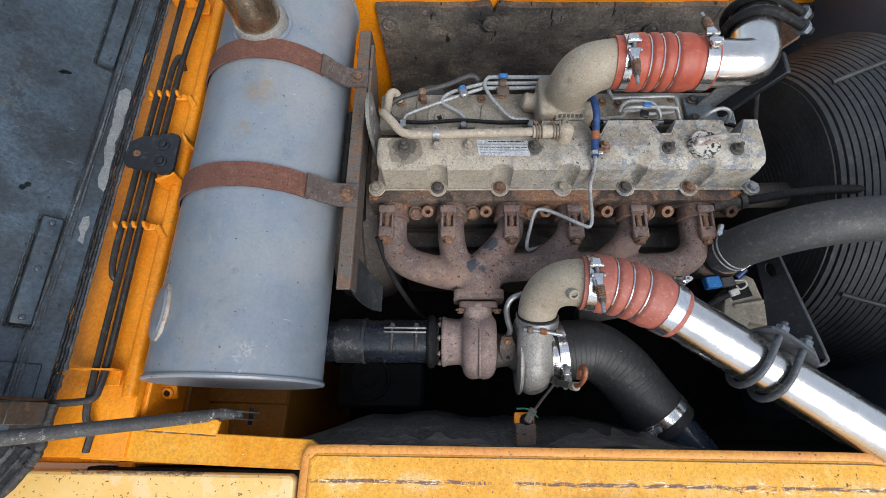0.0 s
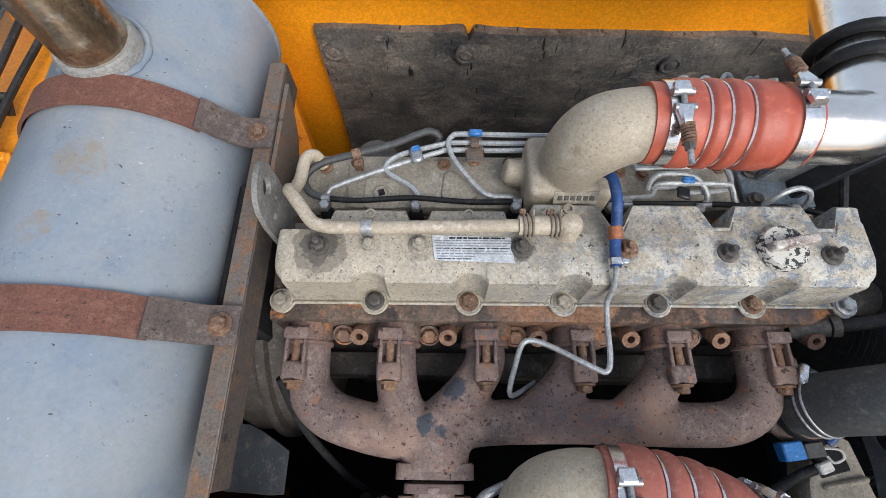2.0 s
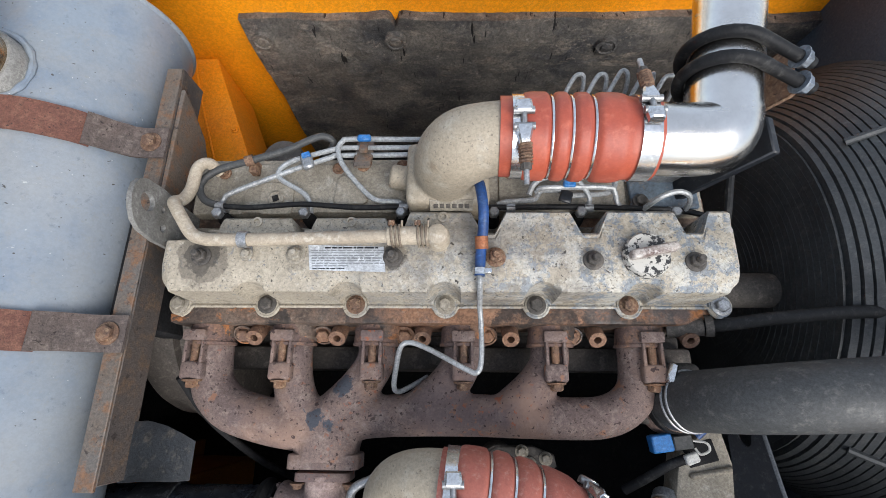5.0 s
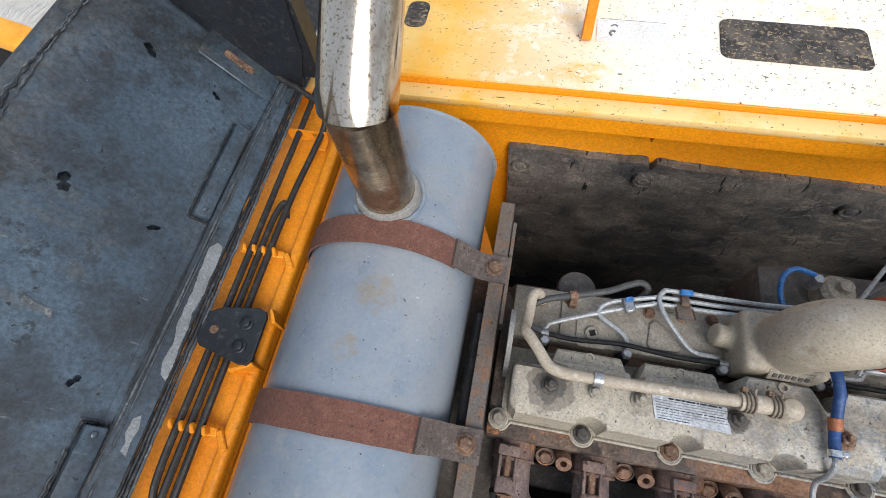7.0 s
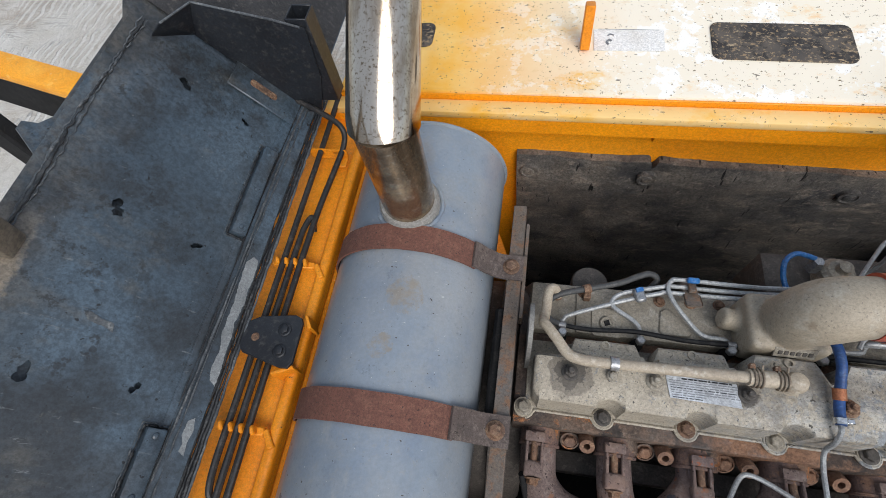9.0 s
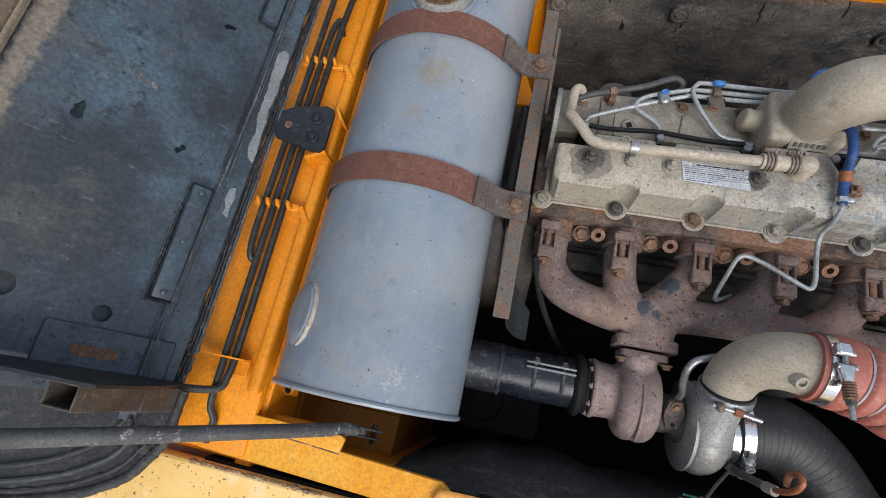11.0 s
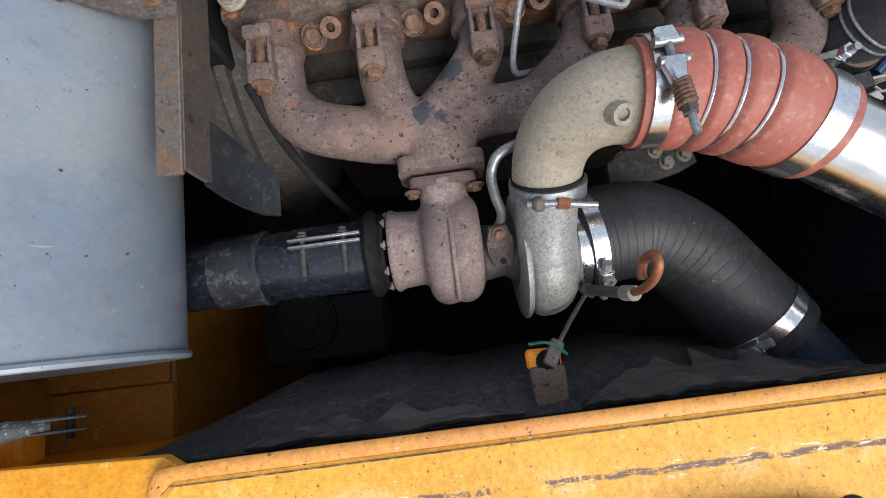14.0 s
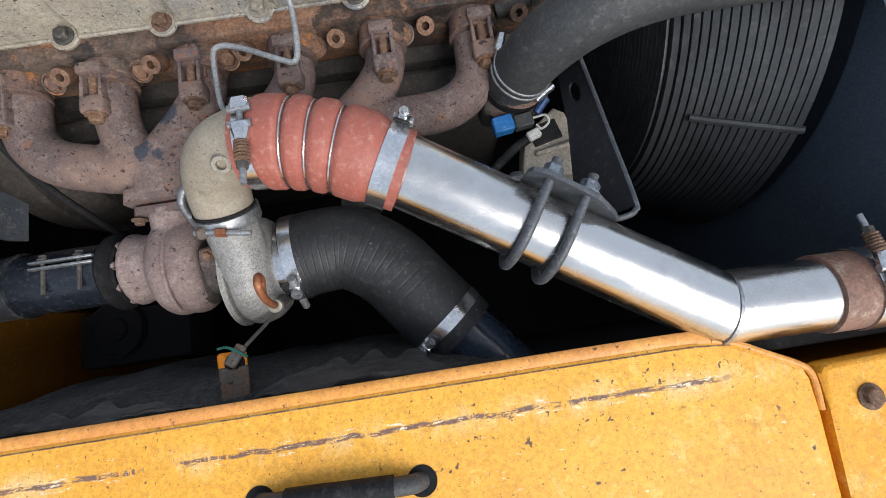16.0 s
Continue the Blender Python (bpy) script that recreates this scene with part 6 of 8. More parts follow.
line("overflow_hose", "black rubber hose looping round the head", "hose", [(0.030, 0.690, 2.335), (0.045, 0.710, 2.348), (0.032, 0.716, 2.358), (0.012, 0.709, 2.360), (-0.022, 0.692, 2.360), (-0.072, 0.677, 2.358), (-0.122, 0.661, 2.358), (-0.146, 0.644, 2.356), (-0.150, 0.628, 2.353), (-0.140, 0.613, 2.350), (-0.120, 0.606, 2.347)], 0.0056, HOSE_GREY, "", 8, 12)
part_clip = thing("hose_clip", "rusty clip holding the overflow hose", "clip")
part("band", ring(0.0070, 0.012, 0.001, frame_on((-0.078, 0.6755, 2.358), (0.95, 0.3, 0)), 18), RUSTY_BOLT, part_clip)
part("foot", box(B(), (-0.076, 0.668, 2.342), (0.012, 0.014, 0.018), None, 0.001), RUSTY_BOLT, part_clip)
line("wiring_harness", "thin black return line tied along the head", "cable", [(-0.12, 0.606, 2.347), (-0.071, 0.603, 2.347), (0.001, 0.608, 2.347), (0.05, 0.605, 2.347), (0.093, 0.602, 2.347), (0.158, 0.603, 2.347), (0.24, 0.602, 2.348), (0.311, 0.601, 2.349), (0.427, 0.601, 2.349), (0.547, 0.596, 2.349), (0.60, 0.590, 2.34)], 0.0043, RUBBER, "", 8, 8)
for x, y in ((-0.118, 0.606), (0.158, 0.603), (0.315, 0.601), (0.428, 0.601), (0.548, 0.596)):
    fitg = thing("banjo_fitting", "zinc banjo fitting on the return line", "fitting", "banjo fittings")
    part("collar", ring(0.0044, 0.012, 0.0018, frame_on((x, y, 2.347), (1, 0, 0)), 14), ZINC_DULL, fitg)
    part("stem", tube(B(), [(x, y, 2.345), (x, y, 2.325)], 0.004, 8, smooth=False), STEEL, fitg)
pump = thing("injection_pump", "cast fuel injection pump with steel fittings behind the head", "fuel pump")
part("body", box(B(), (0.40, 0.80, 2.17), (0.24, 0.10, 0.14), None, 0.012, 2), CAST_DARK, pump)
part("head", lathe(B(), [(0.030, 0), (0.030, 0.04), (0.022, 0.05), (0.012, 0.052), (0.012, 0.066), (0.007, 0.068)], pose(0.395, 0.795, 2.235), 24), CAST, pump)
part("fitting", lathe(B(), [(0.013, 0), (0.013, 0.02), (0.009, 0.03)], pose(0.355, 0.805, 2.265), 6), STEEL, pump)
line("blue_pump_line", "pale blue plastic line on the fuel pump", "hose", [(0.35, 0.812, 2.292), (0.315, 0.815, 2.300), (0.296, 0.800, 2.292), (0.300, 0.775, 2.27), (0.315, 0.75, 2.25)], 0.005, BLUE_PLASTIC)
solid("fuel_filter", lathe(B(), [(0.034, -0.10), (0.036, 0.0), (0.033, 0.006), (0.006, 0.008)], pose(-0.062, 0.722, 2.275), 32), CAST_DARK, "round grey filter canister behind the head", "filter")
EYE_GREY = mottled("dusty_grey_plate", (0.20, 0.195, 0.18), (0.135, 0.13, 0.12), (0.30, 0.295, 0.28), 0.6, 0.2, 16, 90, 0.25).m
eye = thing("lifting_eye", "grey steel lifting eye bolted to the end of the head", "lifting eye")
eye_m = Matrix(((0, 0, 1, -0.178), (1, 0, 0, 0), (0, 1, 0, 0), (0, 0, 0, 1)))
part("plate", sheet(B(), [(0.607, 2.436), (0.602, 2.449), (0.592, 2.457), (0.576, 2.459), (0.560, 2.455), (0.546, 2.446), (0.537, 2.432), (0.532, 2.400), (0.532, 2.300), (0.600, 2.300), (0.604, 2.36), (0.608, 2.40)], 0.007, eye_m, [[(0.578 + 0.013 * math.cos(a), 2.428 + 0.0145 * math.sin(a)) for a in (2 * math.pi * k / 18 for k in range(18))], disc(0.579, 2.395, 0.0045, 10), disc(0.555, 2.388, 0.0065, 12)]), EYE_GREY, eye)

# ---- exhaust manifold ----
manifold = thing("exhaust_manifold", "rusty cast-iron exhaust manifold with six runners", "exhaust manifold")
PX = [-0.141, -0.014, 0.113, 0.245, 0.376, 0.507]
LX = [-0.150, -0.020, 0.113, 0.246, 0.378, 0.515]
bm = B()
tube(bm, [(PX[0], 0.425, 2.258), (PX[0], 0.385, 2.256), (PX[0] + 0.004, 0.352, 2.252), (PX[0] + 0.035, 0.318, 2.248), (-0.05, 0.300, 2.244), (0.0, 0.292, 2.240), (0.045, 0.288, 2.236)], lambda t: 0.030 + 0.006 * t, 20, 8)
tube(bm, [(PX[1], 0.425, 2.258), (PX[1], 0.38, 2.256), (PX[1] + 0.006, 0.34, 2.25), (0.01, 0.30, 2.242)], lambda t: 0.028 + 0.003 * t, 18, 8)
tube(bm, [(PX[2], 0.425, 2.258), (PX[2], 0.388, 2.256), (PX[2] - 0.022, 0.352, 2.252), (0.055, 0.316, 2.246), (0.02, 0.290, 2.240)], lambda t: 0.028 + 0.004 * t, 18, 8)
tube(bm, [(0.03, 0.286, 2.238), (0.07, 0.298, 2.240), (0.12, 0.308, 2.244), (0.25, 0.311, 2.246), (0.40, 0.308, 2.248), (0.455, 0.312, 2.250), (0.488, 0.330, 2.253), (PX[5] - 0.003, 0.36, 2.256), (PX[5], 0.425, 2.258)], lambda t: 0.031 - 0.002 * t, 20, 8)
tube(bm, [(PX[3], 0.425, 2.258), (PX[3] - 0.002, 0.385, 2.256), (PX[3] - 0.025, 0.350, 2.252), (PX[3] - 0.065, 0.315, 2.248)], lambda t: 0.028 + 0.004 * t, 18, 8)
tube(bm, [(PX[4], 0.425, 2.258), (PX[4] - 0.002, 0.385, 2.256), (PX[4] - 0.025, 0.350, 2.252), (PX[4] - 0.06, 0.318, 2.248)], lambda t: 0.028 + 0.003 * t, 18, 8)
loft(bm, [[(0.045 + w * sx, y, 2.236 + h * sz) for sx, sz in ((-1, -0.6), (-1, 0.6), (-0.6, 1), (0.6, 1), (1, 0.6), (1, -0.6), (0.6, -1), (-0.6, -1))] for y, w, h in ((0.31, 0.055, 0.036), (0.285, 0.050, 0.038), (0.262, 0.044, 0.036), (0.245, 0.044, 0.034))])
cast("casting", bm, MANIFOLD, manifold, "", 0.0035, 5)
part("outlet_flange", prism(B(), rounded(0.104, 0.062, 0.012), 0.020, Matrix(((1, 0, 0, 0.044), (0, 0, 1, 0.236), (0, -1, 0, 2.236), (0, 0, 0, 1))), 0.003), MANIFOLD, manifold)
PORT = rust("scaled_port_iron", (0.145, 0.088, 0.070), (0.085, 0.060, 0.055), (0.23, 0.125, 0.075), scale=22).m
for x, l in zip(PX, LX):
    port = part("exhaust_port", tube(B(), [(x, 0.500, 2.266), (x, 0.455, 2.266), (x, 0.430, 2.265), (x, 0.4135, 2.263)], lambda t: 0.030 + 0.0035 * t, 28, 6), PORT, manifold)
    part("port_rim", lathe(B(), [(0.030, 0.0), (0.0345, 0.0005), (0.0350, 0.0045), (0.030, 0.005)], frame_on((x, 0.4085, 2.2625), (0, 1, 0.06)), 32), PORT, port)
    part("upper_lug", box(B(), (l, 0.4205, 2.2945), (0.034, 0.016, 0.020), None, 0.003, 2), MANIFOLD, manifold)
    part("shoulder", box(B(), (l, 0.404, 2.279), (0.034, 0.022, 0.014), None, 0.003, 2), MANIFOLD, manifold)
    for dx in (-0.0125, 0.0125):
        part("cheek", box(B(), (l + dx, 0.398, 2.2925), (0.0050, 0.036, 0.014), None, 0.0015), MANIFOLD, manifold)
    part("stud", tube(B(), [(l, 0.416, 2.292), (l, 0.345, 2.290)], 0.0058, 12, smooth=False), RUSTY_BOLT, manifold)
    part("clamp_lug", box(B(), (l, 0.370, 2.286), (0.033, 0.026, 0.027), pose(0, 0, 0), 0.005, 3), MANIFOLD, manifold)
    bolt(manifold, (l, 0.357, 2.288), (0, -1, -0.04), 0.0095, 0.009)
HEADB = rust("rusty_head_bolts", (0.20, 0.10, 0.055), (0.12, 0.07, 0.05), (0.30, 0.18, 0.11), 0.75, 50).m
for xs, xh in ((-0.064, -0.090), (0.060, 0.033), (0.186, 0.157), (0.315, 0.281), (0.440, 0.408), (0.572, None)):
    sp = thing("head_spacer", "rusty hollow spacer on the cylinder head", "spacer", "head spacers")
    part("sleeve", lathe(B(), [(0.0125, 0), (0.0125, 0.030), (0.0055, 0.030), (0.0055, 0.012)], frame_on((xs, 0.435, 2.270), (0, -0.62, 0.78)), 18), HEADB, sp)
    if xh is not None:
        hb = thing("head_bolt", "rusty hex bolt in a cup on the cylinder head", "bolt", "head bolts")
        part("cup", lathe(B(), [(0.016, 0), (0.016, 0.007), (0.0135, 0.007), (0.0135, 0.002)], frame_on((xh, 0.428, 2.266), (0, -0.62, 0.78)), 20), HEAD, hb)
        bolt(hb, (xh, 0.427, 2.268), (0, -0.62, 0.78), 0.0105, 0.009, HEADB)

# ---- turbocharger ----
turbo = thing("turbocharger", "turbocharger with rusty turbine housing and grey compressor", "turbocharger")
TY, TZ = 0.148, 2.192
bm = B()
lathe(bm, [(0.020, 0), (0.052, 0.001), (0.054, 0.006), (0.050, 0.012), (0.048, 0.040), (0.060, 0.052), (0.020, 0.054)], frame_on((-0.034, PY, PZ), (1, 0, 0)), 40)
sp_pts = []
for k in range(30):
    a = radians(60 - 12.5 * k)
    rr = 0.052 - 0.0006 * k
    sp_pts.append((0.034, TY + rr * math.sin(a), TZ + rr * math.cos(a)))
tube(bm, sp_pts, lambda t: 0.026 - 0.007 * t, 20, 2)
tube(bm, [(x + 0.022, y, z) for x, y, z in sp_pts], lambda t: 0.026 - 0.007 * t, 20, 2)
lathe(bm, [(0.01, 0), (0.055, 0.004), (0.060, 0.03), (0.055, 0.06), (0.01, 0.068)], frame_on((0.010, TY, TZ), (1, 0, 0)), 32)
tube(bm, [(0.042, 0.235, 2.232), (0.042, 0.20, 2.222), (0.041, 0.17, 2.21)], 0.030, 20, 6)
cast("turbine_housing", bm, TURBINE, turbo, "", 0.003, 3)
part("seam_ridge", tube(B(), [(0.045, TY + 0.0735 * math.sin(a), TZ + 0.0735 * math.cos(a)) for a in (radians(20 - 9 * k) for k in range(10))], 0.0030, 8, 2), TURBINE, turbo)
part("inlet_flange", prism(B(), rounded(0.080, 0.052, 0.008), 0.012, Matrix(((1, 0, 0, 0.043), (0, 0, 1, 0.219), (0, -1, 0, 2.232), (0, 0, 0, 1))), 0.002), MANIFOLD, turbo)
for k in range(9):
    a = radians(40 * k)
    bolt(turbo, (-0.035, PY + 0.046 * math.sin(a), PZ + 0.046 * math.cos(a)), (-1, 0, 0), 0.004, 0.004, TURBINE)
for sx in (-0.038, 0.038):
    bolt(turbo, (0.044 + sx, 0.216, 2.246), (0, -1, 0), 0.007, 0.006)
part("centre_housing", lathe(B(), [(0.050, 0), (0.036, 0.006), (0.033, 0.03), (0.042, 0.042), (0.050, 0.048)], frame_on((0.076, 0.140, 2.195), (1, 0, 0)), 28), CAST_DARK, turbo)
of = frame_on((0.101, 0.140, 2.236), (0.05, -0.55, 0.83))
fl = part("oil_flange", prism(B(), [(-0.010, -0.026), (0.010, -0.026), (0.016, -0.008), (0.016, 0.008), (0.010, 0.026), (-0.010, 0.026), (-0.016, 0.008), (-0.016, -0.008)], 0.007, of, 0.001), TAB, turbo, "rusty steel oil flange")
part("flange_hole", lathe(B(), [(0.0042, 0), (0.0042, 0.0006), (0.0005, 0.0008)], of @ pose(0, -0.018, 0.0071), 12), UNLIT_BLACK, fl)
part("flange_bolt", hexhead(B(), of @ pose(0, 0.018, 0.007), 0.006, 0.006), RUSTY_BOLT, fl)
bm = B()
CY, CZ = 0.128, 2.205
lathe(bm, [(0.01, 0), (0.064, 0.000), (0.073, 0.005), (0.0775, 0.015), (0.0775, 0.028), (0.073, 0.042), (0.064, 0.053), (0.053, 0.058), (0.050, 0.072), (0.01, 0.073)], frame_on((0.1285, CY, CZ), (1, 0, 0)), 48)
tube(bm, [(0.152, 0.120, 2.252), (0.152, 0.150, 2.272), (0.153, 0.182, 2.300)], 0.0335, 20, 6)
cast("compressor_housing", bm, ALUMINIUM, turbo, "", 0.003, 6)
part("back_plate", lathe(B(), [(0.02, 0), (0.074, 0.000), (0.0775, 0.0015), (0.0775, 0.0055), (0.075, 0.008), (0.02, 0.008)], frame_on((0.1215, CY, CZ - 0.001), (1, 0, 0)), 44), ALUMINIUM, turbo)
part("inlet_ring", ring(0.052, 0.014, 0.003, frame_on((0.196, CY + 0.004, CZ), (1, 0, 0))), BRIGHT, turbo)
oil = line("oil_feed_line", "silver braided oil feed line to the turbocharger", "oil line", [(0.150, 0.240, 2.300), (0.125, 0.232, 2.312), (0.104, 0.222, 2.312), (0.096, 0.206, 2.300), (0.100, 0.188, 2.276), (0.106, 0.174, 2.258), (0.104, 0.162, 2.240)], 0.0058, STEEL, "", 8, 12)
part("nut", lathe(B(), [(0.010, 0), (0.010, 0.010), (0.007, 0.013)], frame_on((0.103, 0.158, 2.234), (0.05, 0.25, 1)), 6), CAST_DARK, oil)

# charge-air elbow, hose, and polished pipe
lower_elbow = thing("charge_elbow", "sandy cast alloy elbow on the compressor outlet", "pipe elbow", "charge elbows")
bm = B()
tube(bm, [(0.153, 0.180, 2.298), (0.153, 0.200, 2.316), (0.159, 0.219, 2.339), (0.175, 0.232, 2.363), (0.202, 0.236, 2.381), (0.242, 0.231, 2.392)], lambda t: 0.0362 + 0.0090 * t * t, 36, 10)
part("elbow", bm, ELBOW, lower_elbow)
part("boss", lathe(B(), [(0.013, -0.012), (0.0105, 0.004), (0.0095, 0.006), (0.0055, 0.006), (0.005, -0.001)], frame_on((0.199, 0.207, 2.413), (0.15, -0.62, 0.78)), 24), CAST, lower_elbow)
for k in range(7):
    part("raised_mark", box(B(), (0, 0, 0), (0.0045, 0.0075, 0.0016), frame_on((0.1655 + 0.0040 * k, 0.1895 + 0.0030 * k, 2.3545 + 0.0063 * k), (0.25, -0.75, 0.6)), 0.0004), CAST, lower_elbow)
vb = thing("v_band_clamp", "grey V-band clamp joining the elbow to the turbo", "clamp", "hose clamps")
vm = frame_on((0.153, 0.184, 2.304), (-0.02, 0.78, 0.62))
part("band", lathe(B(), [(0.036, -0.009), (0.0405, -0.008), (0.041, 0.008), (0.036, 0.009)], vm, 40), STEEL, vb)
part("gap_ring", ring(0.034, 0.004, 0.004, vm @ pose(0, 0, 0.010)), DARK, vb)
part("screw", tube(B(), [(0.124, 0.160, 2.330), (0.150, 0.156, 2.336), (0.192, 0.150, 2.332)], 0.0035, 10, smooth=False), STEEL, vb)
part("nut", lathe(B(), [(0.006, 0), (0.006, 0.012)], frame_on((0.152, 0.156, 2.336), (1, -0.14, -0.1)), 6), COPPER, vb)
part("trunnion", box(B(), (0.134, 0.159, 2.332), (0.012, 0.014, 0.016), pose(0, 0, 0, 30, 0, 0), 0.003), BRACKET, vb)


def bellows_hose(pts, r, label, mat):
    hose = thing("charge_hose", label, "hose", "charge hoses")
    path_pts = smooth_path(pts, 24)
    grooves = (0.37, 0.51, 0.65)

    def rad(t):
        b = 0.0
        for c in grooves:
            b -= 0.0060 * math.exp(-((t - c) / 0.022) ** 2)
        edge = 1 / (1 + math.exp(-(t - 0.17) / 0.012)) * 1 / (1 + math.exp((t - 0.83) / 0.012))
        return r + b + 0.0045 * edge
    part("sleeve", tube(B(), pts, rad, 48, 24), mat, hose)
    ln = len(path_pts) - 1
    for c in grooves:
        f = c * ln
        i = int(f)
        q = path_pts[i] + (path_pts[i + 1] - path_pts[i]) * (f - i)
        d = path_pts[i + 1] - path_pts[i - 1]
        m = frame_on(q, d)
        part("wire_ring", tube(B(), [m @ Vector(((r + 0.0005) * math.cos(a), (r + 0.0005) * math.sin(a), 0)) for a in (2 * math.pi * k / 48 for k in range(49))], 0.0017, 8, smooth=False, caps=False), BRIGHT, hose)
    return hose


def band_clamp(p, d, r, up, bolt_dir, spring=True):
    c = thing("band_clamp", "bright steel band clamp with a sprung bolt", "clamp", "hose clamps")
    part("band", ring(r, 0.020, 0.0014, frame_on(p, d), 48), BRIGHT, c)
    u, b = Vector(up).normalized(), Vector(bolt_dir).normalized()
    b = (b - u * b.dot(u)).normalized()
    q = Vector(p) + u * (r + 0.0055)
    dd = b.cross(u)
    for o, w0, w1, ln, sg in ((-0.010, 0.0100, 0.0085, 0.014, -1), (0.006, 0.0100, 0.0050, 0.024, 1)):
        lp = part("loop", loft(B(), [[q + b * (o + sg * ln * f) + dd * w * sx + u * (h0 + hz) for sx, hz in ((-1, -0.004), (-1, 0.002), (-0.7, 0.0045), (0.7, 0.0045), (1, 0.002), (1, -0.004))] for f, w, h0 in ((0.0, w0, 0.0), (0.12, w0, 0.0008), (0.5, (w0 + w1) / 2, 0.0), (0.9, w1, -0.001), (1.0, w1 * 0.9, -0.0025))]), BRIGHT, c)
        part("trunnion", tube(B(), [q + b * (o + sg * 0.001) - dd * 0.0115, q + b * (o + sg * 0.001) + dd * 0.0115], 0.0042, 14, smooth=False), STEEL, lp)
    part("screw", tube(B(), [q - b * 0.022, q + b * (0.072 if spring else 0.044)], 0.0033, 10, smooth=False), STEEL, c)
    part("nut", lathe(B(), [(0.0062, 0), (0.0062, 0.006), (0.005, 0.007)], frame_on(q + b * (0.049 if spring else 0.031), b), 6), CAST_DARK if spring else BRIGHT, c)
    if spring:
        m = frame_on(q + b * 0.027, b)
        part("spring_sleeve", lathe(B(), [(0.0058, 0), (0.0066, 0.003), (0.0056, 0.022), (0.004, 0.023)], m, 14), RUSTY_BOLT, c)
        part("spring", tube(B(), [m @ Vector((0.0066 * math.cos(a), 0.0066 * math.sin(a), 0.022 * k / 48)) for k, a in ((k, 2 * math.pi * k / 8) for k in range(49))], 0.0016, 6, smooth=False), RUSTY_BOLT, c)
    return c


def worm_clamp(p, d, r, up):
    c = thing("worm_clamp", "bright steel worm-drive hose clamp", "clamp", "hose clamps")
    part("band", ring(r, 0.017, 0.0012, frame_on(p, d), 48), BRIGHT, c)
    u, dd = Vector(up).normalized(), Vector(d).normalized()
    u = (u - dd * u.dot(dd)).normalized()
    t = dd.cross(u)
    q = Vector(p) + u * (r + 0.006)
    hs = part("housing", box(B(), (0, 0, 0), (0.017, 0.026, 0.014), Matrix.Translation(q) @ Matrix((( dd.x, t.x, u.x, 0), (dd.y, t.y, u.y, 0), (dd.z, t.z, u.z, 0), (0, 0, 0, 1))), 0.003, 2), BRIGHT, c)
    part("screw_head", lathe(B(), [(0.0075, 0), (0.0075, 0.007), (0.0035, 0.0072), (0.0032, 0.003)], frame_on(q + u * 0.005 - t * 0.003, u), 16), STEEL, hs)
    part("screw", tube(B(), [q - t * 0.024, q + t * 0.034], 0.0052, 10, smooth=False), ZINC_DULL, hs)
    return c


bellows_hose([(0.218, 0.233, 2.391), (0.262, 0.229, 2.393), (0.320, 0.214, 2.387), (0.385, 0.1835, 2.3725)], 0.0475, "faded red silicone charge hose with steel rings by the turbo", SILICONE_DUSTY)
band_clamp((0.234, 0.232, 2.392), (1, -0.08, 0.03), 0.0485, (0.0, 0.10, 1), (0.02, -1, 0.0))
band_clamp((0.369, 0.1915, 2.3760), (0.88, -0.45, -0.16), 0.0485, (0.42, 0.86, 0.12), (0.12, -0.12, 1), spring=False)
charge_pipe = thing("charge_pipe", "polished steel charge-air pipe crossing the bay", "pipe", "charge pipes")
CP0, CP1, CP2 = Vector((0.362, 0.199, 2.373)), Vector((0.724, -0.022, 2.324)), Vector((1.04, -0.026, 2.318))
part("pipe", tube(B(), [CP0, CP0.lerp(CP1, 0.5), CP0.lerp(CP1, 0.985), CP1, CP1.lerp(CP2, 0.03), CP2], 0.0430, 48, smooth=False), CHROME, charge_pipe)
wd = ((CP1 - CP0).normalized() + (CP2 - CP1).normalized())
part("weld_bead", ring(0.0432, 0.003, 0.0012, frame_on(CP1, wd), 48), STEEL, charge_pipe)
DUSTY_CUFF = mottled("dusty_red_cuff", (0.25, 0.13, 0.09), (0.17, 0.10, 0.075), (0.36, 0.27, 0.2), 0.7, 0.0, 14, 70, 0.2).m
part("cuff", tube(B(), [(0.842, -0.0235, 2.322), (0.86, -0.0236, 2.322), (0.92, -0.0245, 2.320)], 0.0465, 40, smooth=False), DUSTY_CUFF, charge_pipe)
bellows_hose([(0.91, -0.0245, 2.320), (0.97, -0.025, 2.319), (1.14, -0.027, 2.317)], 0.046, "red silicone charge hose at the bay's end", SILICONE_DUSTY)
band_clamp((0.893, -0.024, 2.321), (1, -0.02, 0), 0.0475, (0.0, 0.25, 1), (0, 1, -0.1))


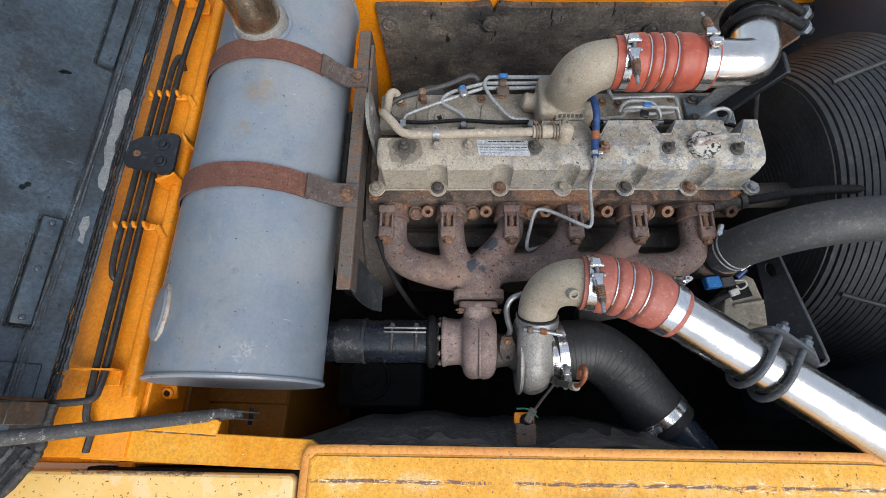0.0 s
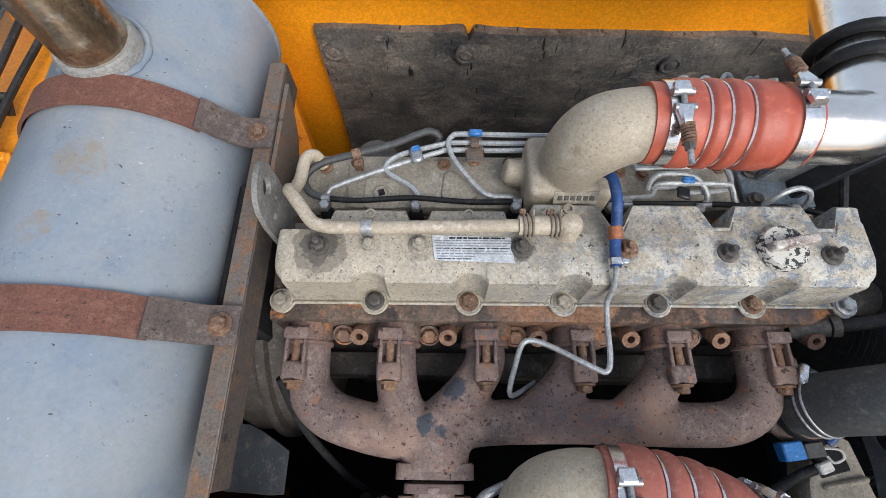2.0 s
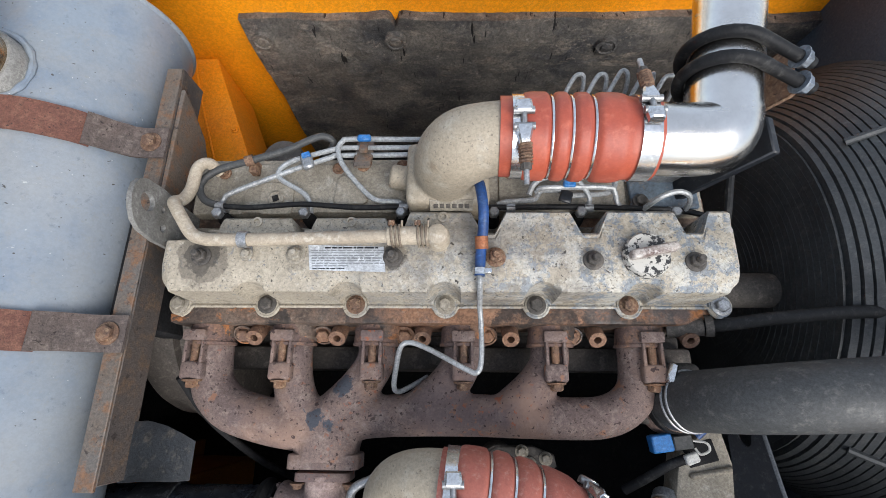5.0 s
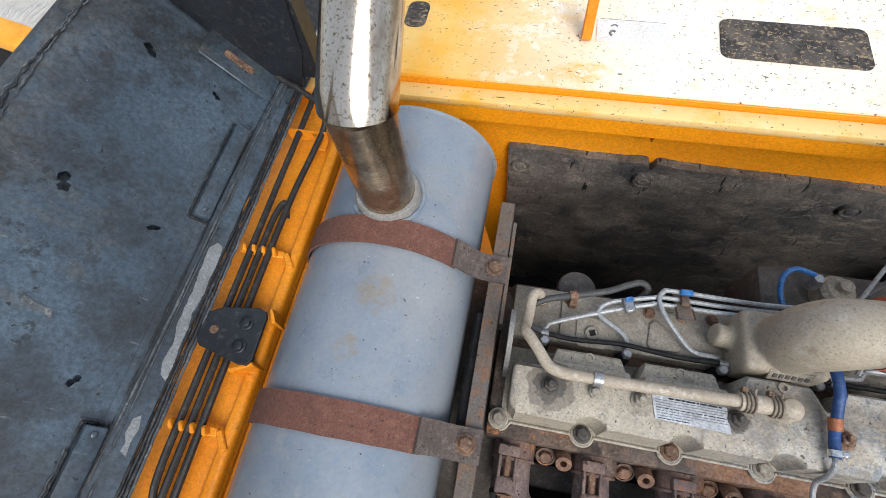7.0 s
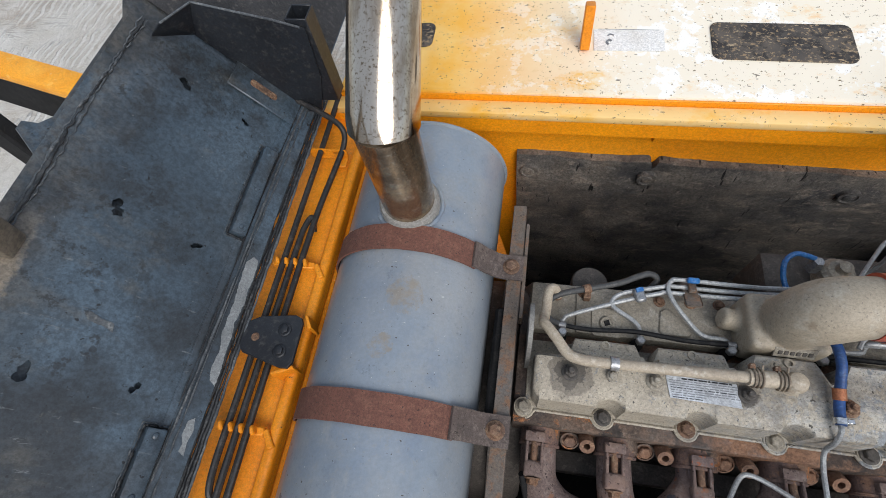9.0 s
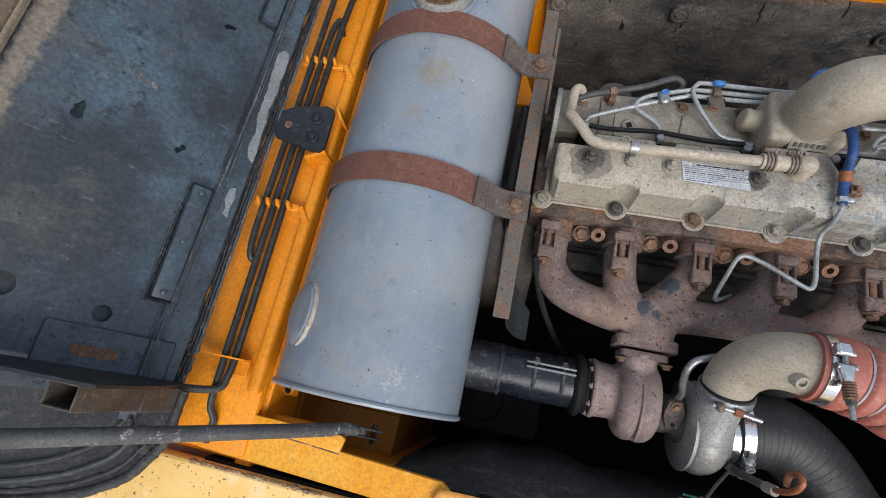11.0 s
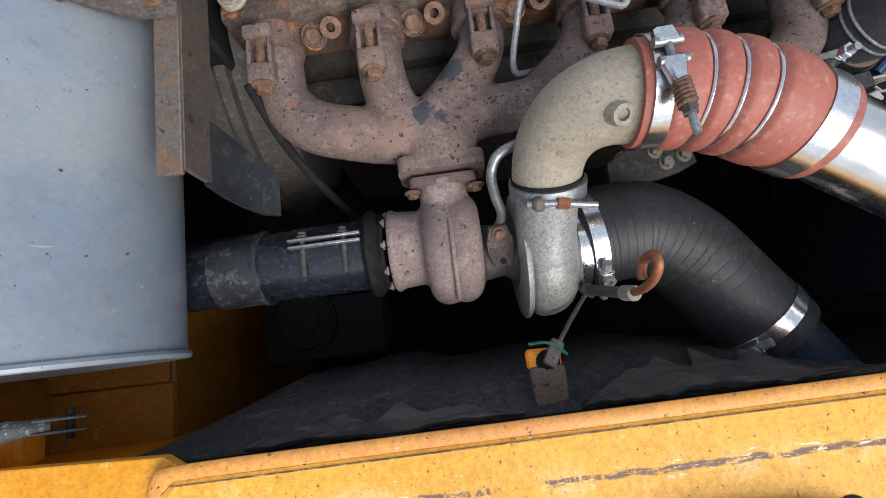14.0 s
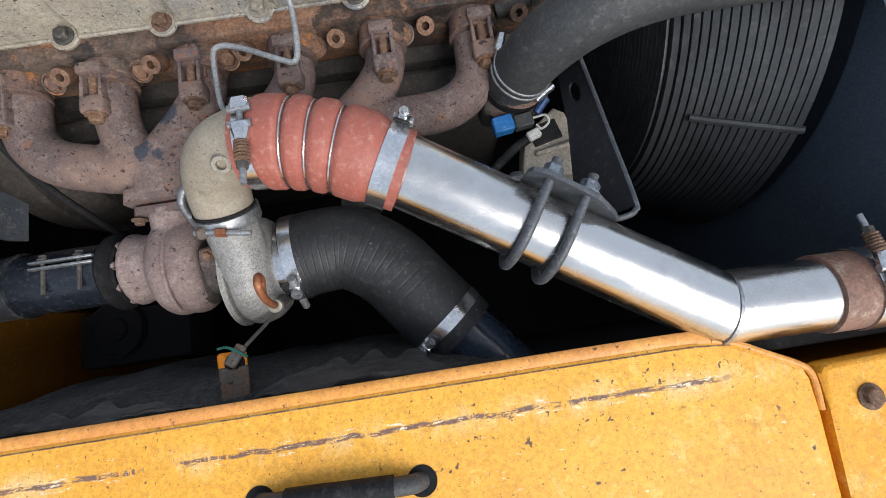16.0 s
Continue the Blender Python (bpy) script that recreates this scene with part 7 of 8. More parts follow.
def u_bolt(p, d, up, r, group_label, legs, thick=0.0058, mat=None):
    """A U-shaped bolt round a pipe at p with axis d; its legs point along up."""
    u = thing("u_bolt", group_label, "u-bolt", "pipe u-bolts")
    dd, uu = Vector(d).normalized(), Vector(up).normalized()
    uu = (uu - dd * uu.dot(dd)).normalized()
    w = dd.cross(uu)
    pts = [Vector(p) + w * r + uu * legs]
    pts += [Vector(p) + w * r * math.cos(a) - uu * r * math.sin(a) for a in (math.pi * k / 14 for k in range(15))]
    pts += [Vector(p) - w * r + uu * legs]
    part("rod", tube(B(), pts, thick, 12, smooth=False), mat or ROD, u)
    for s in (1, -1):
        part("nut", lathe(B(), [(0.011, 0), (0.011, 0.009), (0.009, 0.011)], frame_on(Vector(p) + w * r * s + uu * (legs - 0.0185), uu), 6), ZINC, u)
        part("washer", lathe(B(), [(0.0135, 0), (0.0135, 0.002), (0.006, 0.0025)], frame_on(Vector(p) + w * r * s + uu * (legs - 0.0210), uu), 20), ZINC, u)
    return u


ZINC = mottled("weathered_blue_zinc", (0.17, 0.20, 0.235), (0.10, 0.11, 0.12), (0.27, 0.29, 0.31), 0.45, 0.5, 20, 110, 0.2).m
ROD = mottled("dull_grey_rod", (0.090, 0.098, 0.108), (0.058, 0.062, 0.067), (0.16, 0.165, 0.17), 0.5, 0.3, 20, 90, 0.1).m
pd = (CP1 - CP0).normalized()
UB = Vector((0.30, 0.85, 0.04))
for f in (0.40, 0.50):
    u_bolt(CP0.lerp(CP1, f) + Vector((0.002, -0.006, 0)), pd, UB, 0.0490, "grey U-bolt clamping the polished pipe to its bracket", 0.071)
brk = thing("pipe_bracket_plate", "black bent steel bracket holding the polished pipe", "bracket")
UN = (UB - pd * UB.dot(pd)).normalized()
UW = pd.cross(UN)
FO = CP0.lerp(CP1, 0.45) + Vector((0.002, -0.006, 0)) + UN * 0.0445
FM = Matrix(((pd.x, UW.x, UN.x, FO.x), (pd.y, UW.y, UN.y, FO.y), (pd.z, UW.z, UN.z, FO.z), (0, 0, 0, 1)))
part("foot", prism(B(), [(-0.040, -0.06), (0.045, -0.06), (0.066, -0.020), (0.076, 0.004), (0.074, 0.020), (0.062, 0.036), (0.032, 0.060), (-0.028, 0.066), (-0.043, 0.058), (-0.046, 0.045)], 0.006, FM, 0.0015), ROD, brk)
WE = Vector((-0.55, 0.0, -0.835))
R0, R1 = Vector((0.650, 0.110, 2.343)), Vector((0.640, 0.372, 2.286))
WY = (R1 - R0).normalized()
WZ = WY.cross(WE).normalized()
WM = Matrix(((WY.x, WE.x, WZ.x, R0.x), (WY.y, WE.y, WZ.y, R0.y), (WY.z, WE.z, WZ.z, R0.z), (0, 0, 0, 1)))
part("web", sheet(B(), [(0.0, 0.0), (0.268, 0.0), (0.268, 0.034), (0.150, 0.050), (0.05, 0.075), (0.0, 0.085)], 0.004, WM, [[(0.186 + 0.016 * math.cos(a), 0.023 + 0.0085 * math.sin(a)) for a in (2 * math.pi * k / 18 for k in range(18))]]), BLACK_PAINT, brk)
part("rim", tube(B(), [R1, R0.lerp(R1, 0.5), R0 + WY * 0.012, R0 + Vector((-0.003, -0.004, -0.001)), R0 + Vector((-0.014, -0.010, 0.0)), R0 + Vector((-0.035, -0.012, -0.003))], 0.0036, 8), ROD, brk)

# intake hose
intake = thing("intake_hose", "black ribbed rubber intake hose bending under the sill", "hose")
HP = [(0.198, 0.136, 2.205), (0.240, 0.142, 2.204), (0.285, 0.140, 2.200), (0.335, 0.108, 2.192), (0.380, 0.052, 2.184), (0.425, -0.006, 2.176)]
HOSE_SKIN = mottled("scuffed_intake_rubber", (0.020, 0.021, 0.022), (0.014, 0.015, 0.016), (0.052, 0.051, 0.048), 0.55, 0.0, 16, 110, 0.2)
HOSE_SKIN.colour(HOSE_SKIN.mix(HOSE_SKIN.b.inputs["Base Color"].links[0].from_socket, (0.16, 0.15, 0.135), HOSE_SKIN.ramp(HOSE_SKIN.noise(85, 6, 0.7, (1, 1.6, 1), 21), 0.675, 0.69)))
part("hose", tube(B(), HP, lambda t: 0.0612 - 0.00045 * sum(math.exp(-((t - 0.06 - 0.043 * k - 0.006 * math.sin(k * 2.3)) / 0.0026) ** 2) for k in range(17)), 48, 70), HOSE_SKIN.m, intake)
rng = random.Random(31)
for row, (a0, hgt) in enumerate(((-0.02, 0.0042), (0.14, 0.0030))):
    x = 0.300
    while x < 0.362 - 0.016 * row:
        w = 0.002 + 0.005 * rng.random()
        f = (x - 0.285) / 0.05
        base = Vector((0.285, 0.140, 2.200)).lerp(Vector((0.335, 0.108, 2.192)), f) if f < 1 else Vector((0.335, 0.108, 2.192)).lerp(Vector((0.380, 0.052, 2.184)), (f - 1) / 0.9)
        n = Vector((-0.12, -math.sin(a0), math.cos(a0))).normalized()
        part("print_bar", box(B(), (0, 0, 0), (w, hgt, 0.0008), frame_on(base + n * 0.0612, n, (0.8, -0.6, 0)), 0.0), HOSE_GREY, intake)
        x += w + 0.0022
part("pipe", tube(B(), [(0.40, 0.024, 2.180), (0.60, -0.22, 2.12)], 0.053, 40, smooth=False), mottled("glossy_blue_black_pipe", (0.030, 0.044, 0.066), (0.020, 0.028, 0.042), (0.06, 0.075, 0.095), 0.25, 0.0, 10, 90, 0.1).m, intake)
worm_clamp((0.209, 0.138, 2.2045), (1, 0.1, 0), 0.0618, (0.0, -0.80, 0.60))
worm_clamp((0.408, 0.016, 2.179), (0.62, -0.78, -0.10), 0.0618, (-0.62, -0.42, 0.66))

# upper intake elbow, hose and pipe
upper = thing("intake_elbow", "sandy cast alloy intake elbow on the manifold", "pipe elbow", "charge elbows")
bm = B()
tube(bm, [(0.222, 0.634, 2.34), (0.222, 0.632, 2.395), (0.227, 0.630, 2.440), (0.248, 0.630, 2.474), (0.285, 0.633, 2.486), (0.312, 0.634, 2.487)], lambda t: 0.0425 + 0.0048 * math.exp(-((t - 0.55) / 0.22) ** 2), 36, 10)
box(bm, (0.224, 0.634, 2.362), (0.116, 0.094, 0.078), None, 0.010, 3)
lathe(bm, [(0.018, 0), (0.018, 0.05), (0.014, 0.054), (0.002, 0.055)], frame_on((0.19, 0.640, 2.352), (-1, 0.1, 0.25)), 24)
cast("elbow", bm, ELBOW, upper, "", 0.003, 4)
part("plug_stub", lathe(B(), [(0.017, -0.03), (0.017, 0.0), (0.0155, 0.003), (0.001, 0.004)], frame_on((0.146, 0.646, 2.352), (-1, 0, 0.12)), 24), ELBOW, upper)
part("name_plate", box(B(), (0.229, 0.5868, 2.391), (0.060, 0.003, 0.020), pose(0, 0, 0, -30, 0, 0), 0.001), CAST, upper)
for k in range(6):
    part("raised_mark", box(B(), (0.208 + 0.0085 * k, 0.5852, 2.392), (0.006, 0.002, 0.007), pose(0, 0, 0, -30, 0, 0), 0.0005), CAST_DARK, upper)
part("pad", lathe(B(), [(0.016, 0), (0.015, 0.002), (0.002, 0.003)], frame_on((0.2005, 0.640, 2.466), (-0.62, 0.1, 0.70)), 24), CAST, upper)
bellows_hose([(0.288, 0.635, 2.486), (0.34, 0.633, 2.488), (0.395, 0.630, 2.490), (0.465, 0.626, 2.492)], 0.0475, "red silicone intake hose with steel rings", SILICONE)
band_clamp((0.311, 0.634, 2.487), (1, -0.03, 0.02), 0.0485, (0.0, -0.20, 1), (0.02, -1, -0.1))
band_clamp((0.449, 0.627, 2.492), (1, -0.03, 0), 0.0485, (0.0, 0.25, 0.97), (0.0, 1, -0.25))
cross = thing("charge_pipe", "polished steel charge-air pipe turning towards the back", "pipe", "charge pipes")
part("pipe", tube(B(), [(0.44, 0.628, 2.491), (0.49, 0.625, 2.493), (0.522, 0.625, 2.494), (0.539, 0.631, 2.494), (0.549, 0.650, 2.494), (0.558, 0.69, 2.493), (0.593, 0.84, 2.490), (0.640, 1.05, 2.485)], 0.0425, 48, 10), CHROME, cross)
for y in (0.700, 0.735):
    u_bolt((0.560 + (y - 0.70) * 0.22, y, 2.492), (0.22, 1, 0), (0.93, 0, -0.36), 0.0500, "black rubber-covered U-bolt round the upper polished pipe", 0.078, 0.0076, RUBBER)
ub = thing("u_bolt_plate", "rusty plate across the upper U-bolts", "plate")
part("plate", box(B(), (0.632, 0.718, 2.470), (0.007, 0.070, 0.060), pose(0, 0, 0, 0, 22, -8), 0.006, 2), RUSTY_BOLT, ub)
brace = thing("pipe_brace", "dark steel brace from the head to the upper pipe", "brace")
part("strut", box(B(), (0.585, 0.640, 2.40), (0.012, 0.05, 0.17), pose(0, 0, 0, 0, 22, 0), 0.002), BLACK_PAINT, brace)
part("web", box(B(), (0.560, 0.645, 2.395), (0.06, 0.004, 0.12), pose(0, 0, 0, 0, 18, 0), 0.001), STEEL, brace)
part("base_plate", box(B(), (0.540, 0.636, 2.338), (0.095, 0.075, 0.008), pose(0, 0, 0, 0, -4, 3), 0.002), mottled("blue_grey_paint", (0.11, 0.15, 0.19), (0.06, 0.07, 0.08), (0.25, 0.19, 0.13), 0.55, 0.0, 22, 60, 0.2).m, brace)
for x, y in ((0.508, 0.660), (0.552, 0.664), (0.505, 0.612)):
    bolt(brace, (x, y, 2.343), r=0.008, h=0.007, mat=CAST_DARK)
line("fan_cable", "black cable with a brass fitting by the valve cover", "cable", [(0.640, 0.70, 2.38), (0.632, 0.65, 2.36), (0.630, 0.60, 2.34), (0.636, 0.57, 2.31)], 0.006, RUBBER)

# thermostat housing, radiator hose, sensor box
thermo = thing("thermostat_housing", "rusty cast thermostat housing with a flange", "housing")
part("base", box(B(), (0.555, 0.345, 2.215), (0.10, 0.09, 0.07), None, 0.014, 3), CAST_DARK, thermo)
part("neck", tube(B(), [(0.545, 0.330, 2.22), (0.560, 0.336, 2.262)], 0.044, 32, smooth=False), MANIFOLD, thermo)
radhose = thing("radiator_hose", "dusty black radiator hose from the engine to the radiator", "hose")
part("hose", tube(B(), [(0.551, 0.332, 2.235), (0.562, 0.334, 2.290), (0.590, 0.336, 2.348), (0.630, 0.339, 2.390), (0.690, 0.343, 2.414), (0.78, 0.348, 2.416), (0.95, 0.35, 2.40), (1.2, 0.34, 2.36)], 0.0405, 40, 10), HOSE_GREY, radhose)
part("end_bead", ring(0.0410, 0.010, 0.0030, frame_on((0.5535, 0.3325, 2.252), (0.22, 0.04, 0.97)), 40), RUBBER, radhose)
rc = thing("worm_clamp", "double wire clamp on the radiator hose", "clamp", "hose clamps")
for o in (-0.006, 0.004):
    m = frame_on(Vector((0.561, 0.334, 2.285)) + Vector((0.3, 0.05, 0.95)) * o, (0.30, 0.05, 0.95))
    part("wire", tube(B(), [m @ Vector((0.0415 * math.cos(a), 0.0415 * math.sin(a), 0)) for a in (2 * math.pi * k / 40 for k in range(41))], 0.0018, 8, smooth=False, caps=False), STEEL, rc)
part("screw_box", box(B(), (0.536, 0.371, 2.300), (0.012, 0.030, 0.012), pose(0, 0, 0, 0, 0, -20), 0.003), BRIGHT, rc)
part("screw", tube(B(), [(0.578, 0.296, 2.268), (0.604, 0.312, 2.272)], 0.005, 10, smooth=False), BRIGHT, rc)
line("heater_hose", "black rubber hose leaving the head beside the radiator hose", "hose", [(0.575, 0.436, 2.295), (0.62, 0.438, 2.310), (0.70, 0.447, 2.322), (0.85, 0.455, 2.318), (1.15, 0.44, 2.29)], 0.0092, RUBBER, "", 8, 16)
hfit = thing("hose_fitting", "dark hose fitting screwed into the head", "fitting")
part("body", tube(B(), [(0.545, 0.436, 2.280), (0.590, 0.4365, 2.298)], 0.0135, 12, smooth=False), CAST_DARK, hfit)
part("collar", ring(0.0125, 0.010, 0.003, frame_on((0.596, 0.437, 2.301), (1, 0, 0.35)), 16), CAST_DARK, hfit)
sensor = thing("sensor_box", "cream cast sensor housing with blue and grey connectors", "sensor housing")
part("housing", prism(B(), [(0.548, 0.200), (0.562, 0.262), (0.612, 0.300), (0.628, 0.290), (0.646, 0.205), (0.634, 0.190), (0.600, 0.196), (0.590, 0.184)], 0.045, pose(0, 0, 2.185), 0.005), CAST, sensor)
# flush near-black block that draws the recess by its shade
part("recess", box(B(), (0.592, 0.262, 2.2285), (0.046, 0.032, 0.006), pose(0, 0, 0, 0, 0, 14), 0.002), DARK, sensor)
part("rib", box(B(), (0.604, 0.236, 2.231), (0.066, 0.008, 0.012), pose(0, 0, 0, 0, 0, 10), 0.003), CAST, sensor)
part("foot", box(B(), (0.612, 0.188, 2.196), (0.058, 0.022, 0.03), pose(0, 0, 0, 0, 0, -12), 0.004), CAST, sensor)
part("blue_connector", box(B(), (0.530, 0.276, 2.245), (0.030, 0.024, 0.020), pose(0, 0, 0, 0, 0, 8), 0.002), BLUE_PLASTIC, sensor)
part("grey_connector", box(B(), (0.560, 0.278, 2.244), (0.028, 0.020, 0.018), pose(0, 0, 0, 0, 0, 8), 0.002), HOSE_GREY, sensor)
part("blue_plug", tube(B(), [(0.580, 0.286, 2.250), (0.596, 0.302, 2.258)], 0.006, 10, smooth=False), BLUE_HOSE, sensor)
part("wire", tube(B(), [(0.575, 0.280, 2.248), (0.590, 0.278, 2.256), (0.594, 0.268, 2.254), (0.584, 0.262, 2.248), (0.578, 0.270, 2.246)], 0.0018, 6), WHITE, sensor)
part("cable", tube(B(), [(0.575, 0.258, 2.240), (0.545, 0.245, 2.230), (0.515, 0.225, 2.215), (0.49, 0.205, 2.19)], 0.007, 12), RUBBER, sensor)
part("clip", box(B(), (0.572, 0.256, 2.244), (0.020, 0.014, 0.010), pose(0, 0, 0, 0, 0, 20), 0.002), WHITE, sensor)
part("bush", lathe(B(), [(0.022, 0), (0.022, 0.014), (0.010, 0.016)], frame_on((0.548, 0.198, 2.205), (-0.5, -0.6, 0.5)), 20), STEEL, sensor)
bolt(sensor, (0.535, 0.190, 2.212), (-0.5, -0.6, 0.5), 0.011, 0.010)
shelf = thing("side_bracket", "grey cast bracket under the manifold with small bolts", "bracket")
part("plate", prism(B(), [(0.270, 0.214), (0.285, 0.205), (0.372, 0.222), (0.395, 0.232), (0.392, 0.250), (0.360, 0.262), (0.300, 0.262), (0.272, 0.246)], 0.012, pose(0, 0, 2.152), 0.003), CAST_DARK, shelf)
part("boss", lathe(B(), [(0.030, -0.06), (0.030, 0.0), (0.027, 0.004), (0.012, 0.005)], pose(0.304, 0.236, 2.158), 28), CAST_DARK, shelf)
for x, y in ((0.352, 0.236), (0.378, 0.244), (0.340, 0.254)):
    bolt(shelf, (x, y, 2.164), r=0.0075, h=0.008, mat=CAST)

# actuator rod, bracket and foam by the front wall
act = thing("control_rod", "thin linkage rod with ball ends and a copper spring", "linkage")
part("rod", tube(B(), [(0.138, 0.012, 2.270), (0.165, 0.042, 2.250), (0.194, 0.073, 2.237)], 0.0026, 10, smooth=False), CAST_DARK, act)
part("ball_end", box(B(), (0.136, 0.010, 2.272), (0.015, 0.030, 0.008), pose(0, 0, 0, -15, 0, -32), 0.003, 2), BRACKET, act)
part("joint", lathe(B(), [(0.006, -0.009), (0.0075, -0.006), (0.0075, 0.006), (0.006, 0.009)], frame_on((0.194, 0.073, 2.239), (0.8, -0.6, 0.1)), 16), CAST_DARK, act)
part("arm", tube(B(), [(0.194, 0.073, 2.240), (0.202, 0.0665, 2.281), (0.210, 0.060, 2.321)], 0.0062, 12, smooth=False), CAST_DARK, act)
part("collar", tube(B(), [(0.208, 0.0615, 2.312), (0.2115, 0.0590, 2.330)], 0.0078, 14, smooth=False), CAST, act)
part("spring_hook", tube(B(), [(0.211, 0.060, 2.326), (0.213, 0.0615, 2.350), (0.2145, 0.068, 2.374), (0.215, 0.079, 2.387), (0.214, 0.088, 2.381), (0.212, 0.086, 2.367), (0.210, 0.077, 2.361), (0.210, 0.069, 2.360)], 0.0043, 12), COPPER, act)
part("twine", tube(B(), [(0.112, 0.022, 2.268), (0.128, 0.022, 2.279), (0.140, 0.016, 2.280), (0.150, 0.007, 2.270)], 0.0018, 6), mottled("green_twine", (0.02, 0.14, 0.11), (0.01, 0.08, 0.06), (0.05, 0.22, 0.17), 0.8, 0.0, 40, 90).m, act)
rb = thing("rod_bracket", "grey steel bracket with a chipped orange tip", "bracket")
part("plate", box(B(), (0.128, -0.026, 2.262), (0.038, 0.046, 0.005), pose(0, 0, 0, 4, 0, 0), 0.002), BRACKET, rb)
part("tip", box(B(), (0.126, 0.005, 2.260), (0.038, 0.022, 0.005), pose(0, 0, 0, 4, 0, 0), 0.003), ORANGE, rb)
bolt(rb, (0.130, 0.001, 2.262), (0, 0.05, 1), 0.009, 0.008, DARK)


def foam():
    bm = B()
    nx, nz = 170, 26
    grid, pts = [], []
    for i in range(nx + 1):
        x = -0.36 + 0.84 * i / nx
        col = []
        for j in range(nz + 1):
            t = j / nz
            reach = 0.082 * max(0.0, min(1.0, (x + 0.36) * 6)) * max(0.15, min(1.0, (0.47 - x) * 9)) * (0.75 + 0.4 * noise.noise(Vector((x * 7, 0, 2))))
            y = -0.050 + reach * math.sin(t * math.pi * 0.5) + 0.005 * noise.noise(Vector((x * 12, t * 6, 0))) + 0.0022 * noise.noise(Vector((x * 70, t * 16, 3)))
            z = 2.272 - 0.31 * t * t - 0.035 * t + 0.005 * noise.noise(Vector((x * 10, t * 4, 5)))
            col.append(bm.verts.new((x, y, z)))
        grid.append(col)
        pts.append([v.co.copy() for v in col])
    for i in range(nx):
        for j in range(nz):
            bm.faces.new((grid[i][j], grid[i + 1][j], grid[i + 1][j + 1], grid[i][j + 1]))
    r = bmesh.ops.extrude_face_region(bm, geom=list(bm.faces))
    for v in [q for q in r["geom"] if isinstance(q, bmesh.types.BMVert)]:
        v.co.y -= 0.03
    ob = thing("foam_lining", "torn black foam lining on the front wall", "foam lining")
    part("lining", bm, FOAM, ob)
    for x0, x1, reach in ((-0.20, 0.098, 4.5), (0.150, 0.43, 8.0)):
        cols = [i for i in range(nx + 1) if x0 <= -0.36 + 0.84 * i / nx <= x1]
        fl = B()
        rows = []
        for c, i in enumerate(cols):
            ends = min(1.0, 0.15 + 4.0 * min(c, len(cols) - 1 - c) / len(cols))
            ln = reach * ends * (0.75 + 0.7 * noise.noise(Vector((i * 0.16, x0 * 9, 7))))
            row = []
            for k in range(9):
                f = max(0.0, ln * k / 8)
                j = min(nz - 1, int(f))
                p = pts[i][j].lerp(pts[i][j + 1], f - j)
                row.append(fl.verts.new(p + Vector((0, 0.006 + 0.003 * noise.noise(Vector((i * 0.2, k * 0.5, 4))), 0.012 + 0.004 * noise.noise(Vector((i * 0.14, k * 0.35, 1)))))))
            rows.append(row)
        for a, b in zip(rows, rows[1:]):
            for k in range(8):
                fl.faces.new((a[k], b[k], b[k + 1], a[k + 1]))
        r = bmesh.ops.extrude_face_region(fl, geom=list(fl.faces))
        for v in [q for q in r["geom"] if isinstance(q, bmesh.types.BMVert)]:
            v.co += Vector((0, -0.004, -0.004))
        part("torn_flap", fl, TORN, ob)
    return ob


foam()

# fan guard, shroud
GUARD = mottled("dusty_black_plastic", (0.048, 0.052, 0.054), (0.026, 0.028, 0.030), (0.085, 0.085, 0.080), 0.5, 0.0, 10, 70, 0.15).m
guard = thing("fan_guard", "dusty black fan guard with many rings", "fan guard")
FY, FZ = 0.575, 1.985
for i in range(17):
    x, r = 0.800 + 0.0098 * i, 0.345 + 0.095 * (i / 16) ** 0.85
    part("ring", lathe(B(), [(r - 0.0032, -0.0036), (r - 0.0014, -0.0040), (r + 0.0032, 0.0036), (r + 0.0014, 0.0040)], frame_on((x, FY, FZ), (1, 0, 0)), 80), GUARD, guard)
for i in range(20):
    r = 0.333 - 0.0122 * i
    part("ring", lathe(B(), [(r - 0.0018, -0.002), (r + 0.0018, -0.002), (r + 0.0018, 0.002), (r - 0.0018, 0.002)], frame_on((0.792 - 0.0008 * i, FY, FZ), (1, 0, 0)), 64), GUARD, guard)
for a in (146, 68, 212, 284, 356):
    c, s = math.cos(radians(a)), math.sin(radians(a))
    part("spoke", tube(B(), [(0.83, FY + 0.372 * c, FZ + 0.372 * s), (0.87, FY + 0.395 * c, FZ + 0.395 * s), (0.965, FY + 0.445 * c, FZ + 0.445 * s)], 0.006, 8, 5), GUARD, guard)
fan = thing("cooling_fan", "dark cooling fan behind its guard", "fan")
hub = part("hub", lathe(B(), [(0.02, -0.30), (0.02, -0.06), (0.07, -0.05), (0.075, 0.03), (0.03, 0.04)], frame_on((0.90, FY, FZ), (1, 0, 0)), 32), CAST_DARK, fan)
for k in range(7):
    a = radians(360 / 7 * k + 10)
    m = Matrix.Translation((0.90, FY, FZ)) @ Matrix.Rotation(a, 4, "X")
    part("blade", box(B(), (0, 0, 0), (0.004, 0.10, 0.24), m @ pose(0, 0, 0.19, 0, 0, 40), 0.001), DARK, fan)
shroud = thing("fan_shroud", "black painted fan shroud panel with mounting bolts", "fan shroud")
part("panel", sheet(B(), [(0.02, 1.45), (1.12, 1.45), (1.12, 2.36), (0.02, 2.36)], 0.02, Matrix(((0, 0, 1, 1.00), (1, 0, 0, 0), (0, 1, 0, 0), (0, 0, 0, 1))), [disc(FY, FZ, 0.43, 56)]), SHROUD, shroud)
